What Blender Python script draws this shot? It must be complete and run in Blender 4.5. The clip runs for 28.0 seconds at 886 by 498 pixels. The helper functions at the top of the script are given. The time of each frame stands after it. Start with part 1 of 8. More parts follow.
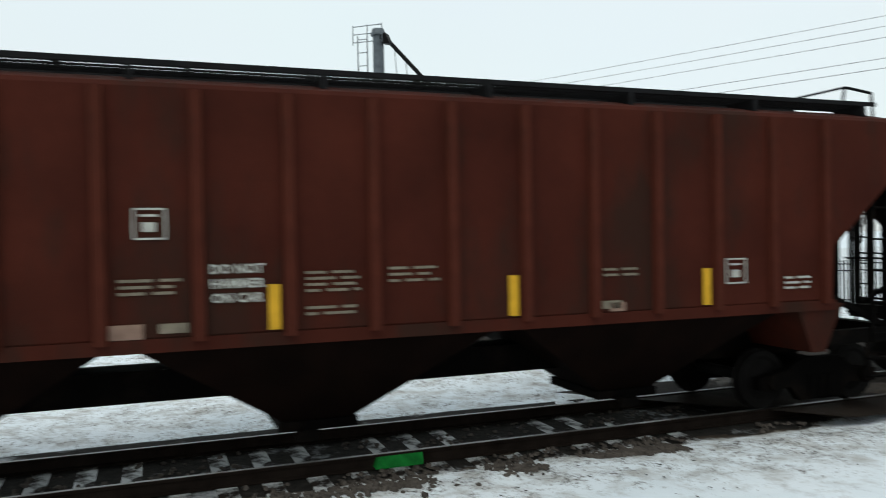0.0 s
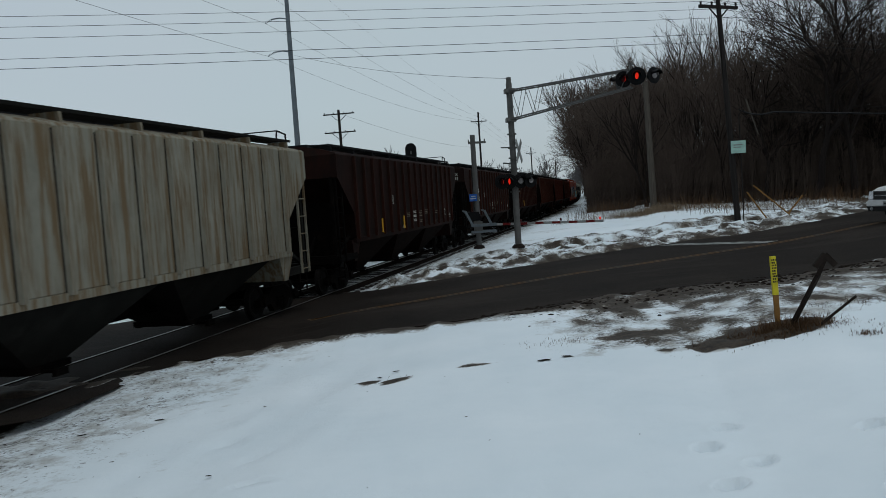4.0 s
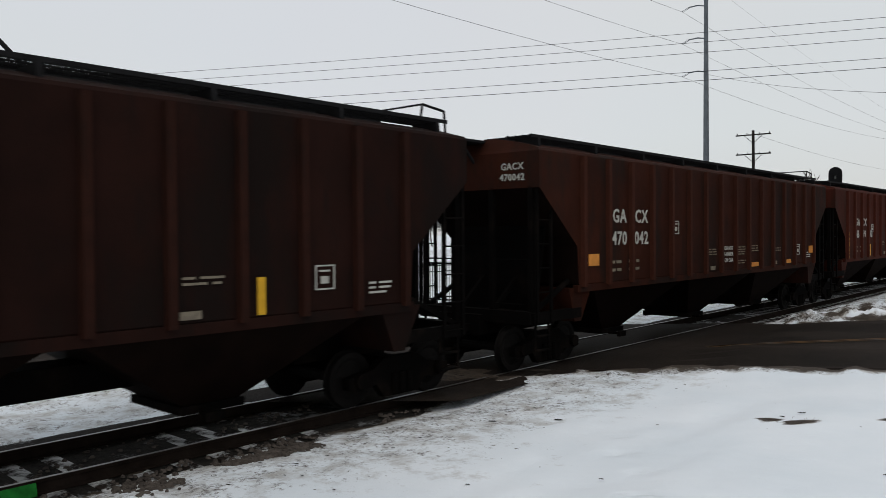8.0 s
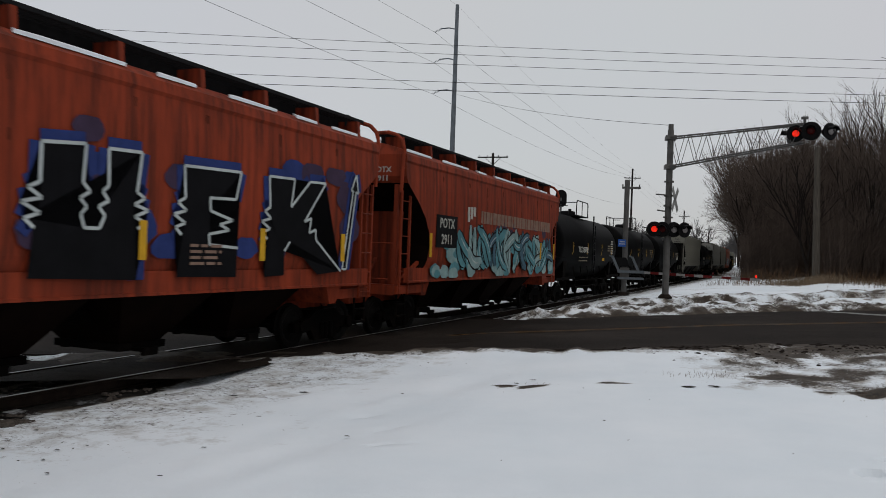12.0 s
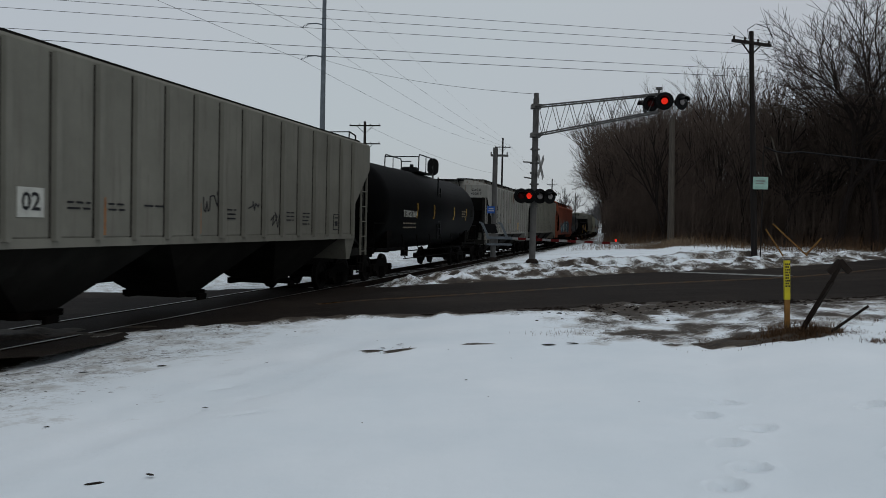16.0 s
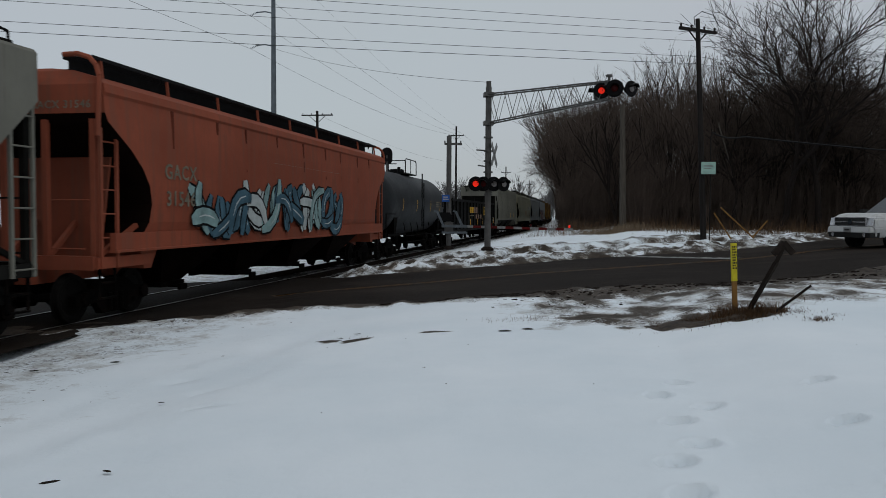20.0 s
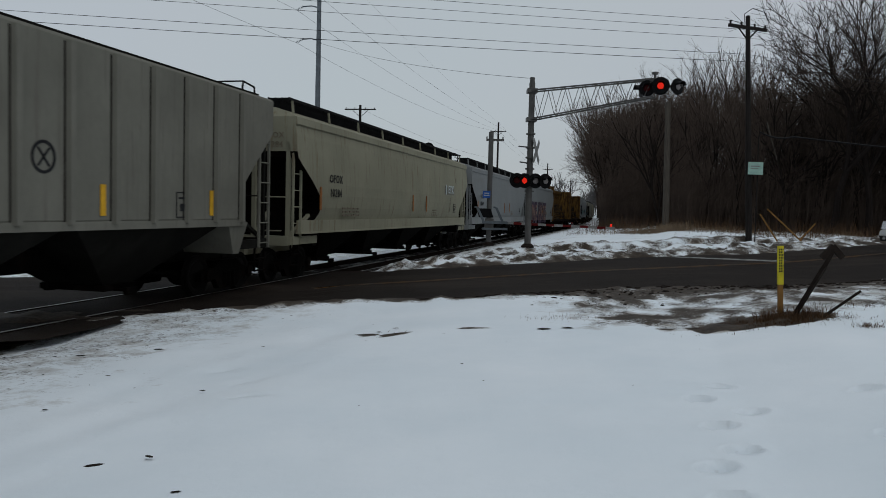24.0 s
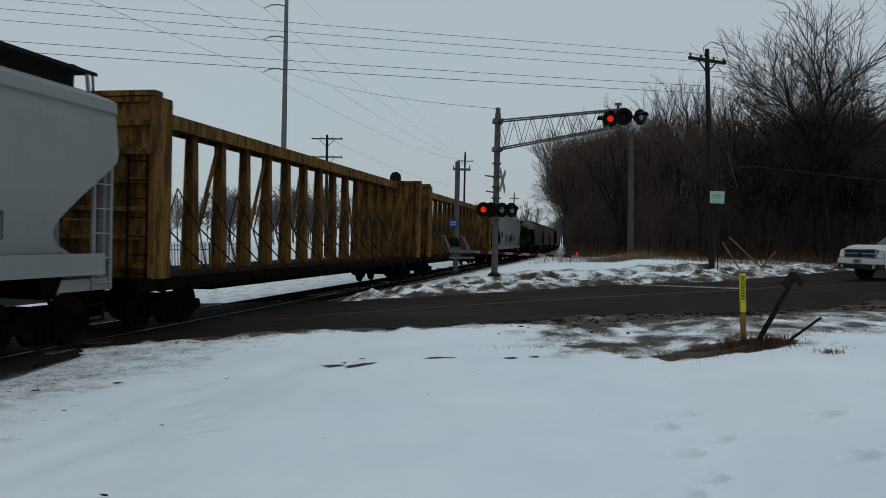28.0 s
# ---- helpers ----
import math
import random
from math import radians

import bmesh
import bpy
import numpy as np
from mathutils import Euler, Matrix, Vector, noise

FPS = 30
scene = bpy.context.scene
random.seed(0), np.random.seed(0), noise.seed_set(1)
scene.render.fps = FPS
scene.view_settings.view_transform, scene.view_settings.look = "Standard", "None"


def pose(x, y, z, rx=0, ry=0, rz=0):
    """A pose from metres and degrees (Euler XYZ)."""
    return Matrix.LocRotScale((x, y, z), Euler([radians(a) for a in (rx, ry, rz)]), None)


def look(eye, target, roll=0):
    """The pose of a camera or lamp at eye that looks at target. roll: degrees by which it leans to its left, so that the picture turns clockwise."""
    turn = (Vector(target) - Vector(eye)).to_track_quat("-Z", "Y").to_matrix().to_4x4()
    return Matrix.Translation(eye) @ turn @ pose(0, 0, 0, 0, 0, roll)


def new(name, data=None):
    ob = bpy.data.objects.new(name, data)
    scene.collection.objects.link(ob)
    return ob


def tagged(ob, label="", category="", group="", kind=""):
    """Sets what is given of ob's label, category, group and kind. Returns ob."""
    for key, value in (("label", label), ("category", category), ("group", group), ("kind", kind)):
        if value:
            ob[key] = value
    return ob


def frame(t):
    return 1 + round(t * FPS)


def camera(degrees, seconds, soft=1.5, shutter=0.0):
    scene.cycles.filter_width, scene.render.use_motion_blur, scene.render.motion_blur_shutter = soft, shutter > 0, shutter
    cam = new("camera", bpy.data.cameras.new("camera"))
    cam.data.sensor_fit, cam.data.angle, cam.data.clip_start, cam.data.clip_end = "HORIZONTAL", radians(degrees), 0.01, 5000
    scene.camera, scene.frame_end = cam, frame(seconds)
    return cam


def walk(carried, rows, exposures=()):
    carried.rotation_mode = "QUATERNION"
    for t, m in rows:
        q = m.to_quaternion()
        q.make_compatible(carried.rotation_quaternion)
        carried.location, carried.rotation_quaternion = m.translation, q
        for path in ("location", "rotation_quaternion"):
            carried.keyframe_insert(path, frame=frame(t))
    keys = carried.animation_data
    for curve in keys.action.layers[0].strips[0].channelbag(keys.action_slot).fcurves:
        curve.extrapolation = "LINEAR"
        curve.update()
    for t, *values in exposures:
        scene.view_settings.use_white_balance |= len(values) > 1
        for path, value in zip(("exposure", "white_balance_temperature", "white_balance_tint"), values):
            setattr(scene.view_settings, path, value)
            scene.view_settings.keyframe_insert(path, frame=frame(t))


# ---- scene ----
# Camera: held by hand on the snow beside the crossing, first overhead, then at eye height.
FOV = 59.3
cam = camera(FOV, 28.0, soft=0.8, shutter=0.1)
CAMERA_ROWS = [  # seconds, eye, turn to the left, tilt up, lean
    (0.0, 0.100, 0.030, 2.250, 55.02, -0.83, -1.00),
    (0.5, 0.100, 0.030, 2.250, 34.90, -4.90, -0.30),
    (1.0, 0.142, 0.064, 2.258, 24.89, 0.30, -0.55),
    (1.5, -0.068, 0.024, 2.327, 22.41, 2.13, -4.92),
    (2.0, -0.079, 0.016, 2.294, 21.70, 0.66, -3.53),
    (2.5, -0.052, 0.051, 2.288, 8.33, -3.80, -4.93),
    (3.0, -0.058, 0.011, 2.303, 1.11, -6.76, -3.23),
    (3.5, -0.014, 0.153, 2.309, -1.36, -5.02, -4.35),
    (5.5, 0.087, -0.069, 2.348, -1.28, -2.37, -0.19),
    (6.0, 0.073, 0.009, 2.368, -2.81, -1.45, -0.46),
    (6.5, 0.008, -0.163, 2.330, 9.08, -0.40, -2.89),
    (7.0, -0.008, -0.121, 2.320, 19.85, -1.59, -2.01),
    (7.5, 0.009, -0.150, 2.352, 24.47, -1.10, -1.97),
    (8.0, -0.004, -0.231, 2.316, 27.33, -1.08, -0.42),
    (8.5, -0.014, -0.190, 2.292, 28.58, -1.61, -0.96),
    (9.0, -0.014, -0.167, 2.300, 29.25, -2.72, -0.96),
    (9.5, -0.043, -0.201, 2.328, 25.55, -1.88, -0.56),
    (10.0, -0.087, -0.149, 2.344, 21.71, -1.16, -0.40),
    (10.5, -0.000, -0.134, 2.281, 21.76, -0.05, -0.30),
    (11.0, 0.086, -0.083, 2.211, 19.54, -3.91, -2.16),
    (11.5, -0.078, -0.006, 1.978, 10.18, 0.79, 0.60),
    (12.0, -0.124, -0.014, 1.660, 8.96, 0.21, 2.09),
    (12.5, -0.046, 0.021, 1.611, 7.79, -0.17, 0.40),
    (13.0, 0.007, 0.046, 1.628, 1.40, 0.65, -0.03),
    (13.5, -0.010, -0.000, 1.614, -0.54, 0.71, 0.71),
    (15.5, -0.000, 0.031, 1.585, -0.09, -2.08, 0.76),
    (16.0, 0.021, 0.046, 1.599, -0.27, -1.75, 1.30),
    (16.5, -0.000, 0.005, 1.601, 0.07, -1.97, 0.86),
    (17.0, -0.000, 0.000, 1.600, 0.00, -1.45, 0.50),
    (17.5, 0.017, 0.022, 1.594, 0.26, -1.88, 0.80),
    (18.0, 0.018, 0.046, 1.597, 0.29, -1.91, 0.32),
    (18.5, 0.030, 0.047, 1.597, -0.59, -1.77, 0.39),
    (19.0, 0.029, 0.057, 1.596, -2.22, -1.97, 0.53),
    (19.5, 0.020, 0.012, 1.600, -3.04, -1.82, 0.55),
    (20.0, 0.019, -0.007, 1.599, -3.55, -2.52, 0.34),
    (20.5, 0.020, 0.029, 1.605, -3.31, -2.16, 0.54),
    (22.5, 0.012, 0.043, 1.598, -2.71, -3.13, 0.91),
    (23.0, -0.005, -0.006, 1.601, -1.22, -3.11, 1.31),
    (23.5, 0.012, 0.011, 1.594, -0.02, -2.81, 1.34),
    (24.0, 0.011, 0.008, 1.603, -0.65, -2.89, 1.44),
    (24.5, 0.025, 0.078, 1.616, -0.99, -1.88, 0.96),
    (25.0, 0.018, 0.018, 1.608, -1.88, -1.02, 0.74),
    (25.5, 0.038, 0.066, 1.611, -2.21, -0.59, 0.92),
    (26.0, 0.027, 0.019, 1.612, -2.63, -0.68, 1.30),
    (26.5, 0.039, 0.020, 1.603, -3.40, -0.44, 1.40),
    (27.0, 0.033, 0.029, 1.609, -3.65, -0.94, 1.57),
    (27.5, 0.025, 0.028, 1.606, -3.23, -0.73, 1.46),
    (28.0, 0.031, 0.041, 1.605, -2.99, -0.70, 1.26),
]


def camera_pose(x, y, z, yaw, pitch, roll):
    """yaw: degrees to the left of +y; pitch: up; roll: lean to the left."""
    a, b = radians(yaw), radians(pitch)
    way = Vector((-math.sin(a) * math.cos(b), math.cos(a) * math.cos(b), math.sin(b)))
    eye = Vector((x, y, z))
    return look(eye, eye + way * 10, roll)


EXPOSURES = [  # seconds, stops, white balance
    (0.0, 0.65, 6700, 2), (0.7, 0.55, 6500, 2), (1.3, 0.15, 6350, 3), (2.0, 0.05, 6250, 2), (3.0, -0.15, 6200, 2), (6.0, -0.12, 6150, 2),
    (7.0, 0.1, 6600, 6), (8.0, 0.3, 6950, 11), (9.0, 0.4, 7050, 12), (10.0, 0.28, 7050, 12), (11.0, 0.15, 7050, 12), (12.5, -0.05, 6800, 12),
    (16.0, -0.2, 6500, 8), (24.0, -0.24, 6450, 7), (26.0, -0.25, 6250, 3), (28.0, -0.25, 6250, 3)]
walk(cam, [(r[0], camera_pose(*r[1:])) for r in CAMERA_ROWS], EXPOSURES)

# World and sun: a white overcast winter sky.
world = bpy.data.worlds.new("overcast_sky")
scene.world = world
world.use_nodes = True
wn, wl = world.node_tree.nodes, world.node_tree.links
wn.clear()
w_out = wn.new("ShaderNodeOutputWorld")
w_bg = wn.new("ShaderNodeBackground")
w_geo = wn.new("ShaderNodeTexCoord")
w_sep = wn.new("ShaderNodeSeparateXYZ")
w_ramp = wn.new("ShaderNodeValToRGB")
w_noise = wn.new("ShaderNodeTexNoise")
w_mix = wn.new("ShaderNodeMix")
w_mix.data_type = "RGBA"
w_mix.blend_type = "MULTIPLY"
w_mix.inputs[0].default_value = 0.12
w_noise.inputs["Scale"].default_value = 1.3
w_noise.inputs["Detail"].default_value = 4
e = w_ramp.color_ramp.elements
e[0].position, e[0].color = 0.0, (0.60, 0.64, 0.68, 1)
e[1].position, e[1].color = 1.0, (0.78, 0.83, 0.90, 1)
m1 = w_ramp.color_ramp.elements.new(0.12)
m1.color = (0.66, 0.71, 0.76, 1)
wl.new(w_geo.outputs["Generated"], w_sep.inputs[0])
wl.new(w_sep.outputs["Z"], w_ramp.inputs[0])
wl.new(w_geo.outputs["Generated"], w_noise.inputs["Vector"])
wl.new(w_ramp.outputs[0], w_mix.inputs[6])
wl.new(w_noise.outputs["Color"], w_mix.inputs[7])
w_sky = wn.new("ShaderNodeTexSky")
w_sky.sky_type, w_sky.sun_disc = "NISHITA", False
w_sky.sun_elevation, w_sky.sun_rotation = radians(32), radians(145)
w_thin = wn.new("ShaderNodeMix")
w_thin.data_type = "RGBA"
w_thin.inputs[0].default_value = 0.012
wl.new(w_mix.outputs[2], w_thin.inputs[6])
wl.new(w_sky.outputs[0], w_thin.inputs[7])
wl.new(w_thin.outputs[2], w_bg.inputs["Color"])
w_bg.inputs["Strength"].default_value = 0.78
wl.new(w_bg.outputs[0], w_out.inputs["Surface"])

sun = new("overcast_sun", bpy.data.lights.new("overcast_sun", "SUN"))
sun.data.energy, sun.data.angle, sun.data.color = 0.5, radians(25), (1.0, 0.96, 0.92)
sun.matrix_world = look((0, 0, 50), (-14, 20, 0))


# ---- materials ----
def material(name, color, rough=0.7, metal=0.0, vary=0.25, scale=3.0, stretch=(1, 1, 1), bump=0.15, bump_scale=40.0,
             dirt=None, dirt_amount=0.0, dirt_scale=1.2, dirt_stretch=(1, 1, 1), emit=0.0, per_object=0.0, spec=0.07, dirt_edge=0.06, dirt_rough=0.7, dirt_climb=0.0):
    """A surface with large and fine variation, optional patches of a second colour, and fine relief."""
    m = bpy.data.materials.new(name)
    m.use_nodes = True
    nodes, links = m.node_tree.nodes, m.node_tree.links
    b = nodes["Principled BSDF"]
    tc = nodes.new("ShaderNodeTexCoord")

    def coords(st):
        mp = nodes.new("ShaderNodeMapping")
        mp.inputs["Scale"].default_value = st
        links.new(tc.outputs["Object"], mp.inputs["Vector"])
        return mp.outputs[0]

    def noise_at(vec, sc, detail=5.0, rgh=0.6):
        n = nodes.new("ShaderNodeTexNoise")
        n.inputs["Scale"].default_value, n.inputs["Detail"].default_value, n.inputs["Roughness"].default_value = sc, detail, rgh
        links.new(vec, n.inputs["Vector"])
        return n.outputs["Fac"]

    def ramp(fac, p0, c0, p1, c1):
        r = nodes.new("ShaderNodeValToRGB")
        r.color_ramp.elements[0].position, r.color_ramp.elements[0].color = p0, c0
        r.color_ramp.elements[1].position, r.color_ramp.elements[1].color = p1, c1
        links.new(fac, r.inputs[0])
        return r.outputs[0]

    def mix(fac, a, c, mode="MIX"):
        x = nodes.new("ShaderNodeMix")
        x.data_type, x.blend_type = "RGBA", mode
        for sock, v in ((0, fac), (6, a), (7, c)):
            if isinstance(v, (int, float, tuple)):
                x.inputs[sock].default_value = v
            else:
                links.new(v, x.inputs[sock])
        return x.outputs[2]

    base = (*color, 1)
    lo = tuple(max(0, c * (1 - vary)) for c in color) + (1,)
    hi = tuple(min(1, c * (1 + vary)) for c in color) + (1,)
    v1 = coords(stretch)
    col = ramp(noise_at(v1, scale), 0.3, lo, 0.7, hi)
    fine = ramp(noise_at(v1, scale * 11, 3.0), 0.3, (1 - vary * 0.5,) * 3 + (1,), 0.7, (1, 1, 1, 1))
    col = mix(0.7, col, fine, "MULTIPLY")
    if dirt:
        v2 = coords(dirt_stretch)
        f = noise_at(v2, dirt_scale, 8.0, dirt_rough)
        if dirt_climb:                    # more of it towards the top of the side
            sp, ma, mb = nodes.new("ShaderNodeSeparateXYZ"), nodes.new("ShaderNodeMath"), nodes.new("ShaderNodeMath")
            links.new(tc.outputs["Object"], sp.inputs[0])
            ma.operation, mb.operation = "MULTIPLY_ADD", "ADD"
            links.new(sp.outputs["Z"], ma.inputs[0])
            ma.inputs[1].default_value, ma.inputs[2].default_value = dirt_climb, -2.8 * dirt_climb
            links.new(ma.outputs[0], mb.inputs[0])
            links.new(f, mb.inputs[1])
            f = mb.outputs[0]
        edge = 0.72 - 0.45 * dirt_amount
        fac = ramp(f, edge - dirt_edge, (0, 0, 0, 1), edge + dirt_edge, (1, 1, 1, 1))
        col = mix(fac, col, (*dirt, 1))
    if per_object:
        oi = nodes.new("ShaderNodeObjectInfo")
        rr = ramp(oi.outputs["Random"], 0.0, (1 - per_object,) * 3 + (1,), 1.0, (1, 1, 1, 1))
        col = mix(1.0, col, rr, "MULTIPLY")
    links.new(col, b.inputs["Base Color"])
    b.inputs["Roughness"].default_value, b.inputs["Metallic"].default_value = rough, metal
    b.inputs["Specular IOR Level"].default_value = spec
    if bump:
        bp = nodes.new("ShaderNodeBump")
        bp.inputs["Strength"].default_value, bp.inputs["Distance"].default_value = bump, 0.02
        links.new(noise_at(tc.outputs["Object"], bump_scale, 4.0), bp.inputs["Height"])
        links.new(bp.outputs[0], b.inputs["Normal"])
    if emit:
        b.inputs["Emission Color"].default_value = base
        b.inputs["Emission Strength"].default_value = emit
    return m


STREAK = (6.0, 6.0, 0.35)
M = {}
M["brown"] = material("oxide_brown_paint", (0.028, 0.0072, 0.0034), 0.75, vary=0.3, scale=0.8, dirt=(0.0145, 0.00683, 0.00482), dirt_amount=0.4, dirt_scale=0.6, dirt_stretch=(1.5, 1.5, 0.5))
# Light caught by the rib fronts is put into the paler brown rib paints.
M["brown_rib"] = material("worn_brown_rib_paint", (0.042, 0.0125, 0.0070), 0.75, vary=0.35, scale=1.5, dirt=(0.03, 0.010, 0.006), dirt_amount=0.4, dirt_scale=1.2, dirt_stretch=(2, 2, 0.5))
M["brown_black"] = material("blackened_brown_paint", (0.0125, 0.0040, 0.0026), 0.78, vary=0.35, scale=0.8, dirt=(0.0065, 0.0034, 0.0026), dirt_amount=0.4, dirt_scale=0.6, dirt_stretch=(1.5, 1.5, 0.5))
M["brown_black_rib"] = material("blackened_brown_rib_paint", (0.021, 0.0068, 0.0042), 0.78, vary=0.35, scale=1.5, dirt=(0.010, 0.0045, 0.003), dirt_amount=0.4, dirt_scale=1.2, dirt_stretch=(2, 2, 0.5))
M["brown_red"] = material("red_brown_paint", (0.047, 0.0102, 0.0059), 0.75, vary=0.3, scale=0.7, dirt=(0.0266, 0.0107, 0.0071), dirt_amount=0.35, dirt_scale=0.5, dirt_stretch=(1.5, 1.5, 0.5))
M["brown_dark"] = material("dark_brown_paint", (0.033, 0.0088, 0.0050), 0.75, vary=0.3, scale=0.7, dirt=(0.0113, 0.00567, 0.00453), dirt_amount=0.35, dirt_scale=0.5, dirt_stretch=(1.5, 1.5, 0.5))
M["brown_red_rib"] = material("red_brown_rib_paint", (0.060, 0.0145, 0.0085), 0.75, vary=0.3, scale=1.5, dirt=(0.035, 0.011, 0.007), dirt_amount=0.35, dirt_scale=1.2, dirt_stretch=(2, 2, 0.5))
M["pink"] = material("faded_pink_red_paint", (0.202, 0.06, 0.0441), 0.72, vary=0.18, scale=0.6, dirt=(0.147, 0.0459, 0.0337), dirt_amount=0.3, dirt_scale=1.2, dirt_stretch=STREAK)
M["white_rust"] = material("white_paint_with_rust_patches", (0.26, 0.255, 0.19), 0.75, vary=0.25, scale=1.0, dirt=(0.032, 0.0118, 0.006), dirt_amount=0.53, dirt_scale=2.2, dirt_stretch=(1.2, 1.2, 0.9), dirt_edge=0.018, dirt_rough=0.8, dirt_climb=0.055)
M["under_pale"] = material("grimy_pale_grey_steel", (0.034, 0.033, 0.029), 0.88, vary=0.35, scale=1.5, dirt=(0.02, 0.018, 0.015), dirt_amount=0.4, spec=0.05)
M["white_old"] = material("old_white_paint", (0.29, 0.285, 0.245), 0.7, vary=0.15, scale=1.0, dirt=(0.1292, 0.0836, 0.0456), dirt_amount=0.25, dirt_scale=1.5, dirt_stretch=STREAK)
M["beige_grey"] = material("stained_grey_paint", (0.2046, 0.1922, 0.155), 0.7, vary=0.2, scale=0.8, dirt=(0.124, 0.0868, 0.0496), dirt_amount=0.45, dirt_scale=1.2, dirt_stretch=STREAK)
M["grey"] = material("weathered_light_grey_paint", (0.155, 0.150, 0.127), 0.72, vary=0.15, scale=0.7, dirt=(0.1188, 0.1089, 0.0924), dirt_amount=0.24, dirt_scale=1.4, dirt_stretch=STREAK)
M["grey_rust"] = material("grey_paint_with_rust_streaks", (0.205, 0.201, 0.182), 0.72, vary=0.15, scale=0.8, dirt=(0.0884, 0.051, 0.0306), dirt_amount=0.24, dirt_scale=1.6, dirt_stretch=STREAK)
M["cream"] = material("cream_paint", (0.232, 0.224, 0.166), 0.65, vary=0.12, scale=0.5, dirt=(0.155, 0.124, 0.0806), dirt_amount=0.25, dirt_scale=1.2, dirt_stretch=STREAK)
M["pale"] = material("pale_grey_paint", (0.185, 0.195, 0.198), 0.6, vary=0.08, scale=0.5, dirt=(0.174, 0.174, 0.1624), dirt_amount=0.25, dirt_scale=1.1, dirt_stretch=STREAK)
M["orange"] = material("orange_red_paint", (0.231, 0.0374, 0.0163), 0.6, vary=0.15, scale=0.5, dirt=(0.085, 0.019, 0.011), dirt_amount=0.42, dirt_scale=1.0, dirt_stretch=(5.0, 5.0, 0.3), dirt_edge=0.1)
M["orange_faded"] = material("faded_orange_red_paint", (0.24, 0.064, 0.036), 0.7, vary=0.18, scale=0.5, dirt=(0.192, 0.064, 0.04), dirt_amount=0.4, dirt_scale=1.2, dirt_stretch=STREAK)
M["tank_black"] = material("black_tank_paint", (0.00135, 0.00135, 0.0015), 0.6, vary=0.4, scale=0.8, dirt=(0.0027, 0.0024, 0.0021), dirt_amount=0.3, dirt_scale=0.8, bump=0.05, spec=0.03)
M["tank_grey"] = material("grey_tank_paint", (0.027, 0.0288, 0.0312), 0.55, vary=0.3, scale=0.8, dirt=(0.042, 0.042, 0.0432), dirt_amount=0.3, dirt_scale=1.0)
M["gondola_black"] = material("black_gondola_paint", (0.003, 0.003, 0.003), 0.75, vary=0.4, scale=0.8, dirt=(0.0075, 0.0056, 0.0044), dirt_amount=0.35, dirt_scale=1.2, dirt_stretch=STREAK)
M["yellow_car"] = material("weathered_yellow_paint", (0.1564, 0.085, 0.02176), 0.75, vary=0.25, scale=1.0, dirt=(0.0476, 0.02584, 0.01224), dirt_amount=0.48, dirt_scale=1.5, dirt_stretch=(3, 3, 0.6))
# Underside shade is put into these three dark steels, besides grime and rust.
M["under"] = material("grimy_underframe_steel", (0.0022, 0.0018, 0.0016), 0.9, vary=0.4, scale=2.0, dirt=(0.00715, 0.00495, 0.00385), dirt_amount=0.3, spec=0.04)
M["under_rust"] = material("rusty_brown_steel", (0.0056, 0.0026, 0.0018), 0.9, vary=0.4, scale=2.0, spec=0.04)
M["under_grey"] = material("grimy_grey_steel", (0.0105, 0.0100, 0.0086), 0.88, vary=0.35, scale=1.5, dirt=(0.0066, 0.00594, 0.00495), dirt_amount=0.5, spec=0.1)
M["wheel"] = material("dark_wheel_steel", (0.0056, 0.0049, 0.00455), 0.75, metal=0.1, vary=0.3, scale=4.0)
M["grating"] = material("dark_galvanised_grating", (0.0112, 0.0112, 0.012), 0.75, metal=0.1, vary=0.3, scale=6.0)
M["rail_side"] = material("rusty_rail_side", (0.014, 0.010, 0.008), 0.9, vary=0.4, scale=4.0, spec=0.03)
M["rail"] = material("worn_rail_steel", (0.20, 0.19, 0.185), 0.35, metal=0.8, vary=0.3, scale=2.0, dirt=(0.07, 0.04, 0.03), dirt_amount=0.3, spec=0.3)
M["tie"] = material("old_oak_tie_with_snow", (0.025, 0.019, 0.016), 0.9, vary=0.4, scale=3.0, dirt=(0.68, 0.70, 0.71), dirt_amount=0.48, dirt_scale=2.2, per_object=0.4)
M["ballast"] = material("grey_brown_ballast", (0.022, 0.020, 0.018), 0.95, vary=0.5, scale=9.0, dirt=(0.35, 0.365, 0.38), dirt_amount=0.2, dirt_scale=1.1, bump=0.9, bump_scale=22.0)
# Colours of the strips that stand for the shadow beside a rib.
M["rib_edge_shade"] = material("grimy_seam", (0.022, 0.019, 0.016), 0.9, vary=0.5, scale=5.0, spec=0.03)
M["rib_edge_shade_dark"] = material("dark_grimy_seam", (0.006, 0.004, 0.003), 0.9, vary=0.5, scale=5.0, spec=0.03)
M["stone"] = material("crushed_stone", (0.075, 0.064, 0.056), 0.9, vary=0.5, scale=6.0)
M["paint_white"] = material("stencil_white", (0.396, 0.396, 0.36), 0.7, vary=0.2, scale=5.0)
M["paint_dim"] = material("faded_stencil", (0.17, 0.145, 0.11), 0.8, vary=0.3, scale=5.0)
M["paint_black"] = material("stencil_black", (0.02, 0.02, 0.022), 0.7, vary=0.2, scale=5.0)
M["paint_yellow"] = material("reflective_yellow", (0.552, 0.306, 0.0255), 0.5, vary=0.2, scale=4.0)
M["stencil_faded"] = material("faded_orange_stencil", (0.21, 0.075, 0.03), 0.75, vary=0.35, scale=5.0)
M["paint_orange"] = material("stencil_orange", (0.55, 0.22, 0.05), 0.6, vary=0.2, scale=4.0)
